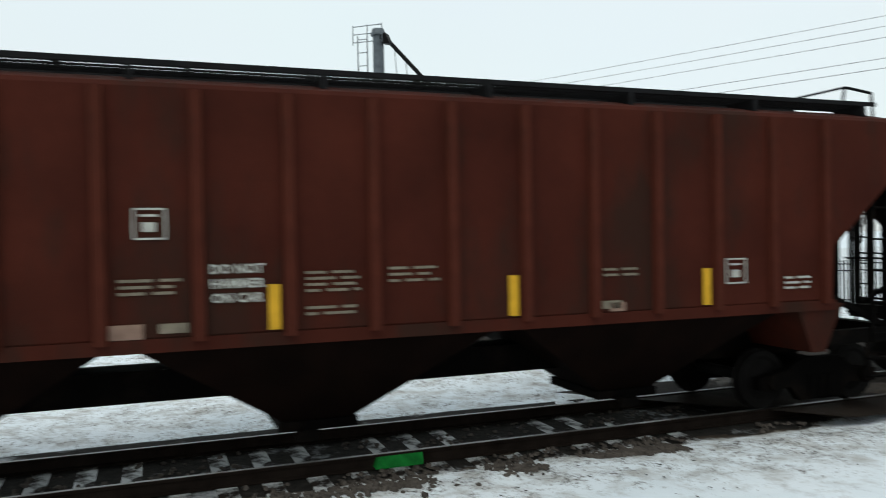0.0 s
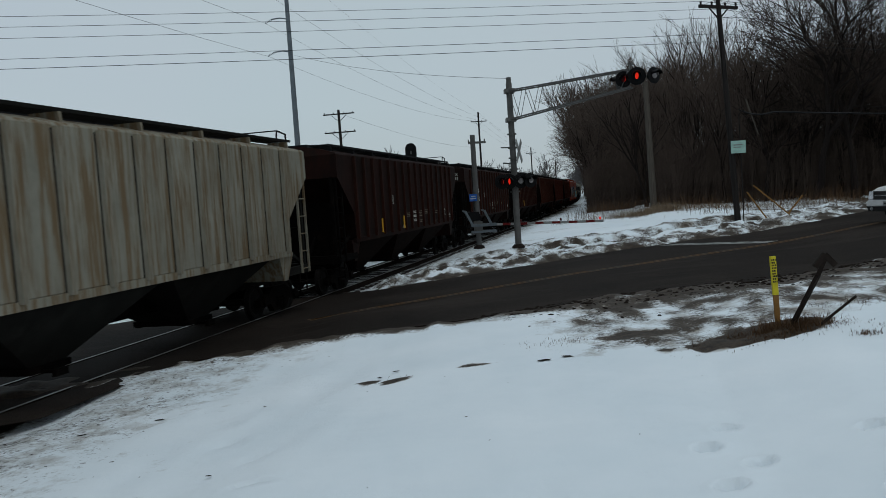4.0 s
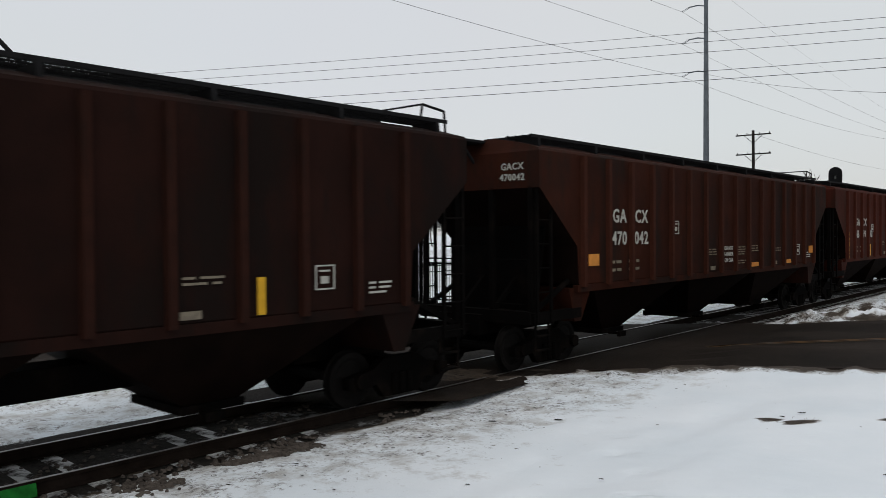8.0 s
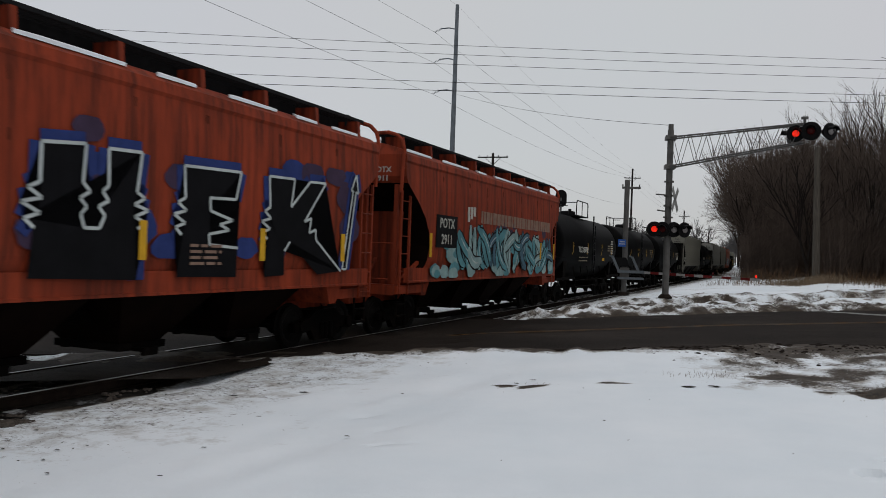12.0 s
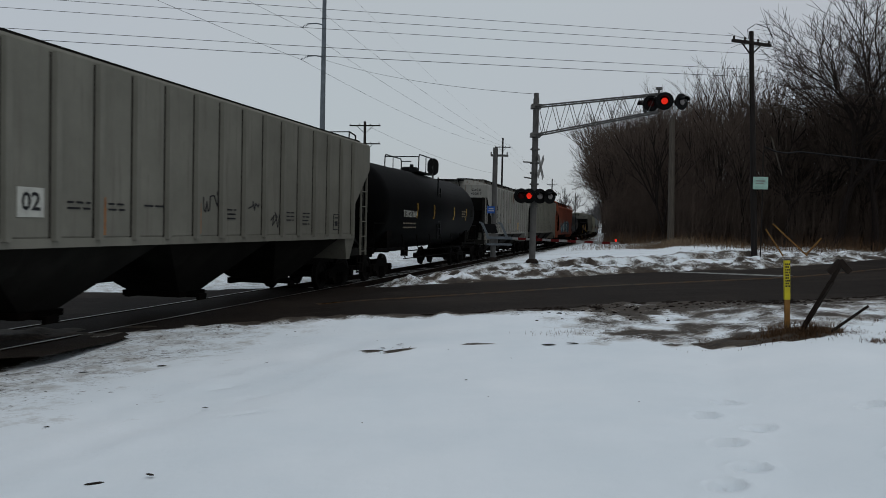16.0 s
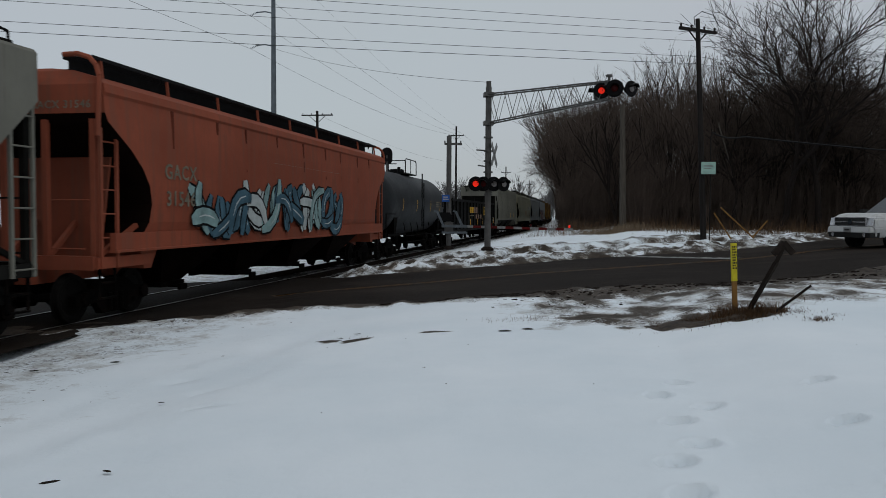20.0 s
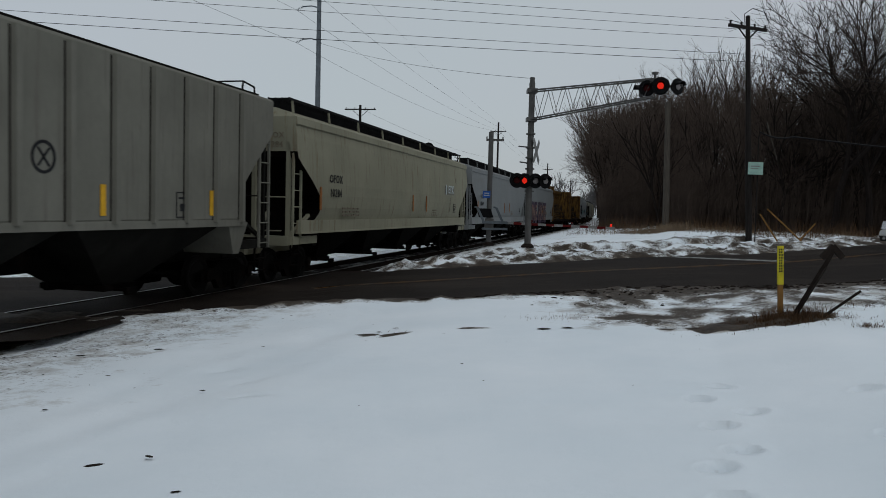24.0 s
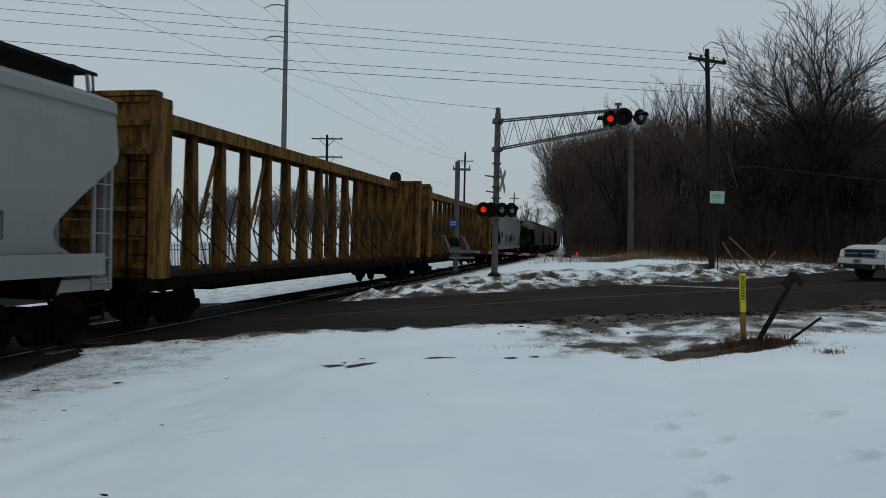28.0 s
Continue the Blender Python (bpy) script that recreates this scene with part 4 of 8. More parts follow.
def end_platform(car, turn, half, matname):
    """The open end of a hopper car: sills, posts, braces and grab irons."""
    m = turn @ Matrix.Translation((0, half, 0))
    part("end_sill", end_sill_mesh(matname), None, car, at=m)
    part("draft_sill", draft_sill_mesh(matname), None, car, at=m)
    for s in (-1, 1):
        part("corner_sill", corner_sill_mesh(matname), None, car, at=m @ Matrix.Translation((s * 1.42, 0, 0)))
        for x in (0.42, 1.36):
            part("end_post", end_post_mesh(matname, 3.6), None, car, at=m @ Matrix.Translation((s * x, 0, 0)))
        part("end_brace", end_brace_mesh(matname, 1.3, 1.75), None, car, at=m @ Matrix.Translation((s * 1.36, 0, 0)))
        part("end_brace", end_brace_mesh(matname, 1.25, 2.15), None, car, at=m @ Matrix.Translation((s * 0.42, 0, 0)))
        part("grab_iron", grab_iron_mesh(matname, 0.6), None, car, at=m @ Matrix.Translation((0.6 if s > 0 else -1.2, 0.0, 1.35)))
        part("grab_iron", grab_iron_mesh(matname, 0.7), None, car, at=m @ Matrix.Translation((0.6 if s > 0 else -1.3, -0.02, 2.2)))


@cached
def corner_rail_mesh(matname):
    """The ladder's stile, bent over the roof's edge to the walkway."""
    bm = bmesh.new()
    tube(bm, [(1.52, 0.06, 3.3), (1.56, 0.06, 4.32), (1.50, 0.05, 4.50), (1.36, 0.03, 4.64), (1.10, 0.0, 4.72), (0.8, -0.05, 4.72)], 0.045, 8)
    return finish(bm, "corner_rail", M[matname])


@cached
def step_mesh(matname):
    bm = bmesh.new()
    for y in (-0.22, 0.22):
        box(bm, -0.015, 0.015, y - 0.025, y + 0.025, -0.55, 0.05)
    for z in (-0.54, -0.27):
        box(bm, -0.05, 0.05, -0.22, 0.22, z, z + 0.03)
    return finish(bm, "step", M[matname])


@cached
def bay_mesh(length, matname, outlet):
    """One discharge bay: an upturned pyramid that ends in a gate."""
    bm = bmesh.new()
    h = length / 2
    hexa(bm, [(-0.62, -outlet, 0.47), (0.62, -outlet, 0.47), (0.62, outlet, 0.47), (-0.62, outlet, 0.47)], [(-1.52, -h, 1.62), (1.52, -h, 1.62), (1.52, h, 1.62), (-1.52, h, 1.62)])
    return finish(bm, "discharge_bay", M[matname])


@cached
def gate_mesh(outlet):
    bm = bmesh.new()
    box(bm, -0.68, 0.68, -outlet - 0.06, outlet + 0.06, 0.36, 0.47)
    box(bm, -0.80, -0.68, -outlet * 0.6, outlet * 0.6, 0.30, 0.42)
    rod(bm, (0.68, -outlet * 0.5, 0.38), (1.05, -outlet * 0.5, 0.38), 0.03)
    box(bm, 0.98, 1.06, -outlet * 0.5 - 0.14, -outlet * 0.5 + 0.14, 0.32, 0.44)
    return finish(bm, "outlet_gate", M["under"])


@cached
def body_mesh(length, style, matname, lift, slope):
    """The shell of a hopper car as rows of height: half width, and how far each end is cut back."""
    half = length / 2
    if style == "ribbed":
        rows = [(1.62, 1.56, 1.42), (1.68, 1.585, 1.36), (2.42, 1.585, 1.30), (3.52, 1.585, 0.0), (4.20, 1.585, 0.0), (4.25, 1.55, 0.03), (4.40, 1.0, 0.10), (4.50, 0.45, 0.15)]
    elif style == "flush":
        # smooth sides with a canted shoulder, angular end cut
        rows = [(1.58, 1.55, 1.22), (1.80, 1.60, 1.36), (2.15, 1.63, 1.42), (2.5, 1.645, 1.32), (2.8, 1.645, 1.10), (3.1, 1.64, 0.76), (3.35, 1.635, 0.38), (3.55, 1.63, 0.08), (3.7, 1.62, 0.0), (4.0, 1.60, 0.0), (4.05, 1.63, 0.0), (4.20, 1.60, 0.0), (4.32, 1.42, 0.05), (4.46, 0.95, 0.12), (4.52, 0.45, 0.2)]
    else:
        rows = [(1.60, 1.52, 1.3), (1.78, 1.57, 1.5), (1.95, 1.61, 1.6), (2.1, 1.63, 1.58), (2.3, 1.65, 1.36), (2.6, 1.66, 0.95), (2.85, 1.65, 0.55), (3.05, 1.64, 0.24), (3.2, 1.63, 0.04), (3.35, 1.62, 0.0), (3.75, 1.585, 0.0), (4.0, 1.55, 0.0), (4.04, 1.59, 0.0), (4.22, 1.57, 0.0), (4.30, 1.42, 0.04), (4.46, 0.95, 0.1), (4.54, 0.5, 0.2)]
    rows = [(z + lift * max(0.0, (z - 1.6) / 2.6), w, cut) for z, w, cut in rows]
    bm = bmesh.new()
    rings = []
    for z, w, cut in rows:
        y = half - cut
        rings.append([bm.verts.new(p) for p in ((w, -y, z), (w, y, z), (-w, y, z), (-w, -y, z))])
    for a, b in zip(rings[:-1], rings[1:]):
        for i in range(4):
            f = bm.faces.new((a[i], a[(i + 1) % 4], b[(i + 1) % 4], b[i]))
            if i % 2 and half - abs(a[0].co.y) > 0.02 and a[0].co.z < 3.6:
                f.material_index = 1      # slope sheet: shade under the end cut put into a dark material
    bm.faces.new(rings[0][::-1])
    bm.faces.new(rings[-1])
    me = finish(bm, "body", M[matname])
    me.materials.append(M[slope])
    return me


@cached
def hatch_mesh(length, matname, lift):
    bm = bmesh.new()
    h = length / 2
    t = 4.62 + lift
    hexa(bm, [(-0.42, -h, 4.4), (0.42, -h, 4.4), (0.42, h, 4.4), (-0.42, h, 4.4)], [(-0.36, -h, t), (0.36, -h, t), (0.36, h, t), (-0.36, h, t)])
    n = int(length / 1.3)
    for k in range(n):
        y = -h + (k + 0.5) * length / n
        box(bm, -0.44, 0.44, y - 0.04, y + 0.04, 4.45, t + 0.03)
    return finish(bm, "hatch_cover", M[matname])


@cached
def sill_mesh(length, matname, style):
    bm = bmesh.new()
    h = length / 2 - (1.3 if style == "ribbed" else 0.3)
    if style == "ribbed":
        box(bm, -0.06, 0.06, -h, h, 1.52, 1.66)
    else:
        pts = [(-0.08, 1.27), (0.08, 1.27), (0.08, 1.31), (0.06, 1.32), (0.06, 1.62), (-0.06, 1.62), (-0.06, 1.32), (-0.08, 1.31)]
        hexa(bm, [(x, -h, z) for x, z in pts], [(x, h, z) for x, z in pts])
    return finish(bm, "side_sill", M[matname])


@cached
def centre_sill_mesh(length, matname):
    bm = bmesh.new()
    box(bm, -0.3, 0.3, -length / 2, length / 2, 0.78, 1.15)
    return finish(bm, "centre_sill", M[matname])


@cached
def bolster_plate_mesh(matname):
    bm = bmesh.new()
    hexa(bm, [(-1.45, -0.10, 0.92), (1.50, -0.10, 0.92), (1.50, 0.14, 0.92), (-1.45, 0.14, 0.92)], [(-1.50, -0.42, 1.6), (1.56, -0.42, 1.6), (1.56, 0.42, 1.6), (-1.50, 0.42, 1.6)])
    return finish(bm, "body_bolster", M[matname])


@cached
def hoop_mesh(matname):
    """The bent grab rail over the end of a walkway."""
    bm = bmesh.new()
    tube(bm, [(1.1, -0.6, 4.55), (1.1, -0.55, 4.78), (1.1, -0.02, 4.72), (1.1, 0.03, 4.1)], 0.022)
    tube(bm, [(1.1, -0.55, 4.78), (-1.1, -0.55, 4.78), (-1.1, -0.6, 4.55)], 0.018)
    return finish(bm, "grab_rail", M[matname])


def panel(car, y):
    """The middle of the panel between two ribs that lies nearest to y, and the ribs' pitch."""
    span, ribs = RIBS[car.name]
    pitch = span / (ribs - 1)
    k = min(ribs - 2, max(0, math.floor((y + span / 2) / pitch)))
    return -span / 2 + pitch * (k + 0.5), pitch


def clear_of_ribs(car, y, w):
    """Moves a mark sideways until it lies between two ribs."""
    if car.name not in RIBS:
        return y
    c, pitch = panel(car, y)
    room = max(0.0, pitch / 2 - 0.11 - w / 2)
    return min(c + room, max(c - room, y))


def hopper_car(q0, q1, paint, label, style="ribbed", under="under_rust", bays=3, ribs=15, trim=None, rib_paint=None, gap=2.4, lift=0.0, sunk=0.0, struts=False):
    """A covered hopper car between two places of the train, counted from its head."""
    length = round(q1 - q0 - gap, 1)
    half = length / 2
    car = thing("covered_hopper_car", label, "freight car", "cars of the train")
    MOVERS.append((car, (q0 + gap + q1) / 2))
    trim = trim or paint
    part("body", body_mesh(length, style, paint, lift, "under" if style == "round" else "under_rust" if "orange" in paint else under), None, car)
    for s in (-1, 1):
        part("side_sill", sill_mesh(length, trim if style != "ribbed" else paint, style), None, car, at=Matrix.Translation((s * 1.54, 0, 0)))
    part("centre_sill", centre_sill_mesh(round(length - 1.4, 1), "under"), None, car)
    if ribs:
        RIBS[car.name] = (length - 3.0, ribs)
    part("hatch_cover", hatch_mesh(round(length - 1.6, 1), "grating", round(lift - sunk, 2)), None, car)
    board = round(length - 0.3, 1)
    for s in (0, 180):
        place = pose(0, 0, (4.48 if style == "ribbed" else 4.66) + lift - sunk, 0, 0, s) @ Matrix.Translation((0.72, 0, 0))
        walkway = part("running_board", running_board_mesh(board, "under_grey" if under in ("under_grey", "under_pale") else "grating", style != "ribbed"), None, car, at=place)
        for k in range(9):
            part("bracket", bracket_mesh("grating" if under == "under_rust" and style == "ribbed" else trim, 0.02 if struts else 0.05 if style != "ribbed" else 0.035), None, walkway, at=Matrix.Translation((0, -board / 2 + 0.25 + (board - 0.5) * k / 8, 0)))
    inner = length - 4.0
    bl = inner / bays
    outlet = 0.42 if bays > 2 else 0.55
    for k in range(bays):
        y = -inner / 2 + bl * (k + 0.5)
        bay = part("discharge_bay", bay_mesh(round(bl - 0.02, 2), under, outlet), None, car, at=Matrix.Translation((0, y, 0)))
        part("outlet_gate", gate_mesh(outlet), None, bay)
    if ribs:
        span = length - 3.0
        for s in (-1, 1):
            for k in range(ribs):
                y = -span / 2 + span * k / (ribs - 1)
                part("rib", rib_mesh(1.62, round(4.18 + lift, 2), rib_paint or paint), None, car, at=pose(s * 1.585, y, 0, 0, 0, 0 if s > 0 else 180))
    for rz in (0, 180):
        turn = pose(0, 0, 0, 0, 0, rz)
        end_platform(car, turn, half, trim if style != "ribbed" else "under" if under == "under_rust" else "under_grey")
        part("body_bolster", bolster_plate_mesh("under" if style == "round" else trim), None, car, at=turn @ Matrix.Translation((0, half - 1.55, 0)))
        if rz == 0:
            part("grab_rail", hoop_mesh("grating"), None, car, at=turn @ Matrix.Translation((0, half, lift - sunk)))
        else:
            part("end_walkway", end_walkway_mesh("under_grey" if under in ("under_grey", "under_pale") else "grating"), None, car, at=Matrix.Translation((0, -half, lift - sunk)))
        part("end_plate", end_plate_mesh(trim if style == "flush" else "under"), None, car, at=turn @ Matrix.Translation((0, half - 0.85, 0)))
        for s in (-1, 1):
            y = -0.5
            if style == "flush":
                part("corner_rail", corner_rail_mesh(trim), None, car, at=turn @ Matrix.Translation((0, half, lift)) @ Matrix.Diagonal((s, 1, 1, 1)))
            part("ladder", ladder_mesh(1.0, 4.1 if style == "ribbed" else 3.9, 0.46, 6, trim if under != "under_rust" or style != "ribbed" else "under"), None, car, at=turn @ Matrix.Translation((s * 1.5, half + y, 0)))
            part("step", step_mesh("under"), None, car, at=turn @ Matrix.Translation((s * 1.42, half - 0.3, 1.0)))
    couplers(car, half, round(gap / 2 + 0.02, 2))
    bogies(car, half - 1.05)
    return car, half


def reporting(car, half, mark, digits, mat, x=1.595, y=None, z=3.05, size=0.40, gap=0.82, drop=0.48, k=2):
    """Reporting mark and number on the side, split between the ribs."""
    y = -half + 2.75 if y is None else y
    if car.name in RIBS:
        y, gap = panel(car, y)
    side_text(car, mark[:2], size, mat, x, y, z, 1.15, 0.008)
    side_text(car, mark[2:], size, mat, x, y + gap, z, 1.15, 0.008)
    for i in range(0, len(digits), k):
        side_text(car, digits[i:i + k], size, mat, x, y + gap * (i // k), z - drop, 1.1, 0.008)


FRONT = Matrix(((1, 0, 0, 0), (0, 0, -1, 0), (0, 1, 0, 0), (0, 0, 0, 1)))


def end_mark(car, half, mark, digits, mat, z=3.98, size=0.18, x=0.95):
    for body, dz in ((mark, 0), (digits, -size * 1.15)):
        part("lettering", text_mesh(body, size, mat, 1.1, 0.004), mat, car, at=Matrix.Translation((x, -half - 0.004, z + dz)) @ FRONT)


def stencil_block(car, mat, x, y, z, lines, w, h=0.07, gap=0.13, seed=0):
    """Small stencilled lines too fine to read: one plain bar a word."""
    rng = random.Random(seed)
    for k in range(lines):
        yy = y
        while yy < y + w - 0.05:
            d = rng.uniform(0.12, 0.34)
            d = min(d, y + w - yy)
            bm = bmesh.new()
            box(bm, x - 0.005, x + 0.006, yy, yy + d, z - k * gap - h / 2, z - k * gap + h / 2)
            part("stencil", bm, mat, car)
            yy += d + 0.07


def notice_box(car, mat, x, y, z, s=0.3):
    """A framed inspection stencil."""
    bm = bmesh.new()
    t = 0.02
    for a in ((y - s, y + s, z - s, z - s + t), (y - s, y + s, z + s - t, z + s), (y - s, y - s + t, z - s, z + s), (y + s - t, y + s, z - s, z + s)):
        box(bm, x - 0.005, x + 0.006, *a)
    box(bm, x - 0.005, x + 0.006, y - s * 0.6, y + s * 0.5, z + s * 0.45, z + s * 0.6)
    box(bm, x - 0.005, x + 0.006, y - s * 0.45, y + s * 0.35, z - s * 0.5, z + s * 0.1)
    part("notice_box", bm, mat, car)


def round_mark(car, y, z, r=0.22):
    """A painted ring with a cross in it."""
    bm = bmesh.new()
    for k in range(24):
        a0, a1 = 2 * math.pi * k / 24, 2 * math.pi * (k + 1) / 24
        beam(bm, (1.592, y + r * math.cos(a0), z + r * math.sin(a0)), (1.592, y + r * math.cos(a1), z + r * math.sin(a1)), 0.012, 0.045)
    part("ring", bm, M["paint_black"], car)
    for s in (-1, 1):
        bm = bmesh.new()
        beam(bm, (1.595, y - 0.11, z - 0.13 * s), (1.595, y + 0.11, z + 0.13 * s), 0.008, 0.035)
        part("cross_bar", bm, M["paint_black"], car)


def scrawl(car, pts, y, z, size, x=1.592):
    """A single looping line of black spray."""
    bm = bmesh.new()
    for a, b in zip(pts[:-1], pts[1:]):
        beam(bm, (x, y + a[0] * size, z + a[1] * size), (x, y + b[0] * size, z + b[1] * size), 0.006, 0.028)
    part("spray_scrawl", bm, M["paint_black"], car)


def yellow_bars(car, spots, z=1.93, h=0.48, w=0.12, x=1.60):
    for y in spots:
        y = clear_of_ribs(car, y, w)
        side_plate(car, "reflector", M["paint_yellow"], x, y, z, w, h, "yellow reflective strip")


def brown_details(car, half, seed, bars, hammer=None, box_at=None, hz=2.38, hs=0.19):
    mat = M["paint_white"]
    if hammer is not None:
        hammer = clear_of_ribs(car, hammer, 0.55)
        for k, line in enumerate(("DO NOT", "HAMMER", "ON CAR")):
            side_text(car, line, hs, mat, 1.6, hammer, hz - k * hs * 1.12, 1.0, 0.004)
        stencil_block(car, M["paint_dim"], 1.592, panel(car, hammer + 1)[0] - 0.3, 2.28, 4, 0.6, 0.03, 0.065, seed)
        stencil_block(car, M["paint_dim"], 1.592, panel(car, hammer + 1)[0] - 0.3, 1.9, 2, 0.6, 0.03, 0.065, seed + 11)
        stencil_block(car, M["paint_dim"], 1.592, panel(car, hammer - 1)[0] - 0.3, 2.25, 3, 0.6, 0.03, 0.065, seed + 12)
        stencil_block(car, M["paint_dim"], 1.592, panel(car, hammer + 2)[0] - 0.3, 2.3, 3, 0.6, 0.03, 0.07, seed + 1)
    yellow_bars(car, bars)
    stencil_block(car, M["paint_dim"], 1.592, panel(car, half - 4.6)[0] - 0.33, 2.2, 2, 0.6, 0.03, 0.07, seed + 5)
    stencil_block(car, M["paint_white"], 1.592, panel(car, half - 2.2)[0] - 0.25, 2.0, 3, 0.45, 0.03, 0.07, seed + 3)
    notice_box(car, mat, 1.592, clear_of_ribs(car, half - 3.05, 0.34), 2.12, 0.17)
    if box_at is not None:
        notice_box(car, mat, 1.592, clear_of_ribs(car, box_at, 0.32), 2.82, 0.16)
    for y in (clear_of_ribs(car, half - 9.9, 0.28), clear_of_ribs(car, half - 5.2, 0.28)):
        side_plate(car, "placard", M["paint_dim"], 1.592, y, 1.76, 0.28, 0.10)


def streaks(car, mat, x, y0, y1, n, seed, z0=1.7, z1=4.1):
    """Runs of spilt load down the side."""
    rng = random.Random(seed)
    for k in range(n):
        bm = bmesh.new()
        y = rng.uniform(y0, y1)
        w, bottom = rng.choice((0.02, 0.03, 0.04, 0.07, 0.12)) * rng.uniform(0.7, 1.3), rng.uniform(z0, z0 + 0.75 * (z1 - z0))
        hexa(bm, [(x, y - w * 0.4, bottom), (x + 0.006, y - w * 0.4, bottom), (x + 0.006, y + w * 0.4, bottom), (x, y + w * 0.4, bottom)], [(x, y - w, z1), (x + 0.006, y - w, z1), (x + 0.006, y + w, z1), (x, y + w, z1)])
        part("spill_streak", bm, mat, car)


M["strip_brown"] = material("faded_orange_strip", (0.26, 0.105, 0.035), 0.7, vary=0.3, scale=4.0)
M["roof_snow"] = material("roof_snow", (0.72, 0.76, 0.80), 0.7, vary=0.08, scale=3.0, bump=0.4, bump_scale=20.0)
M["rust_run"] = material("brown_rust_run", (0.10, 0.055, 0.035), 0.9, vary=0.4, scale=2.0, stretch=(6, 6, 0.3), dirt=(0.05, 0.025, 0.015), dirt_amount=0.4, dirt_scale=2.0)
M["streak"] = material("pale_dried_spill", (0.16, 0.135, 0.095), 0.85, vary=0.35, scale=2.0, stretch=(6, 6, 0.3), dirt=(0.05, 0.025, 0.016), dirt_amount=0.55, dirt_scale=2.0, dirt_stretch=(8, 8, 0.4))

# Train places, in metres from its head.
car, h = hopper_car(-9.0, 10.4, "brown_red", "red-brown ribbed covered hopper car with yellow strips on its side", ribs=16, rib_paint="brown_red_rib")
brown_details(car, h, 11, (-5.4, -0.61, 2.29, 5.05), -1.1, -1.86, 2.34, 0.135)
side_plate(car, "placard", M["graf_tan"], 1.592, -2.1, 1.74, 0.32, 0.15)
side_plate(car, "placard", M["graf_tan"], 1.592, 3.6, 1.73, 0.22, 0.11)
car, h = hopper_car(10.4, 30.1, "brown_dark", "dark brown ribbed hopper car with pale spill streaks on its side", ribs=16)
reporting(car, h, "GACX", "469683", M["paint_orange"], y=-5.16, z=2.66, size=0.36, gap=0.76, drop=0.42, k=3)
end_mark(car, h, "GACX", "469683", M["paint_white"])
streaks(car, M["streak"], 1.588, -1.5, 0.75, 60, 3)
streaks(car, M["streak"], 1.588, -3.5, 5.5, 26, 4)
side_plate(car, "placard", M["paint_yellow"], 1.6, -6.65, 1.97, 0.62, 0.26)
for y in (-4.5, -1.1, 1.9, 5.3):
    side_plate(car, "placard", M["paint_orange"], 1.6, y, 1.77, 0.55, 0.13)
side_plate(car, "placard", M["paint_orange"], 1.6, h - 1.7, 2.1, 0.34, 0.26)
stencil_block(car, M["paint_orange"], 1.592, h - 1.9, 1.9, 3, 0.4, 0.035, 0.08, 7)
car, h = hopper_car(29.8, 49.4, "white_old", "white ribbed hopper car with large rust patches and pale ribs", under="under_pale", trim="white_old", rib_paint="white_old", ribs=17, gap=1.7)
span, count = RIBS[car.name]
pitch = span / (count - 1)
for k in range(3, count - 1):             # rusted panels between the ribs; one was repainted
    if k != 9:
        side_plate(car, "rusted_panel", M["white_rust"], 1.586, -span / 2 + pitch * (k + 0.5), 2.92, pitch - 0.16, 2.44, "white panel with dark rust patches")
y, pitch = panel(car, -h + 1.7)
for body, k, z in (("AE", 0, 2.74), ("X", 1, 2.74), ("149", 0, 2.37), ("59", 1, 2.37)):
    side_text(car, body, 0.40, M["paint_black"], 1.592, y + pitch * k - 0.1 * k, z, 1.05, 0.008)
for body, k, z in (("LD LMT", 0, 1.96), ("LT WT", 0, 1.82)):
    side_text(car, body, 0.11, M["paint_black"], 1.592, y, z, 1.05, 0.003)
end_mark(car, h, "AEX", "14959", M["paint_black"])
side_plate(car, "placard", M["paint_yellow"], 1.59, y, 2.13, 0.44, 0.18)
for y in (-1.3, 1.65, 4.3):
    side_plate(car, "placard", M["paint_yellow"], 1.6, y, 1.77, 0.6, 0.14)
side_plate(car, "placard", M["paint_yellow"], 1.6, 6.7, 2.0, 0.26, 0.3)
stencil_block(car, M["paint_black"], 1.592, y + pitch - 0.3, 1.96, 2, 0.6, 0.05, 0.13, 21)
notice_box(car, M["paint_black"], 1.592, 3.45, 2.2, 0.2)
car, h = hopper_car(49.4, 68.7, "pink", "faded pink-red ribbed covered hopper car", ribs=16)
reporting(car, h, "GACX", "470136", M["paint_dim"], k=3)
end_mark(car, h, "GACX", "470136", M["paint_white"])
for k, line in enumerate(("DO NOT", "HAMMER", "ON CAR")):
    side_text(car, line, 0.15, M["paint_black"], 1.6, clear_of_ribs(car, -0.3, 0.55), 2.30 - k * 0.17, 1.0, 0.004)
stencil_block(car, M["paint_white"], 1.592, 1.35, 2.5, 5, 0.6, 0.05, 0.11, 22)
notice_box(car, M["paint_black"], 1.592, 6.05, 2.15, 0.17)
for y in (1.6, 4.3):
    side_plate(car, "placard", M["paint_yellow"], 1.6, y, 1.78, 0.45, 0.11)
for y in (-h + 2.1, 6.8):
    side_plate(car, "placard", M["paint_yellow"], 1.6, y, 2.0, 0.26, 0.2)
car, h = hopper_car(68.7, 88.4, "beige_grey", "stained beige-grey ribbed hopper car with white lettering panel", under="under_grey", gap=1.8, ribs=16)
side_plate(car, "panel", M["white_old"], 1.588, -7.1, 2.95, 2.2, 2.5, "cleaner grey panel")
reporting(car, h, "ECNX", "165284", M["paint_black"], y=-7.35, z=2.75, size=0.42, gap=0.8, k=3)
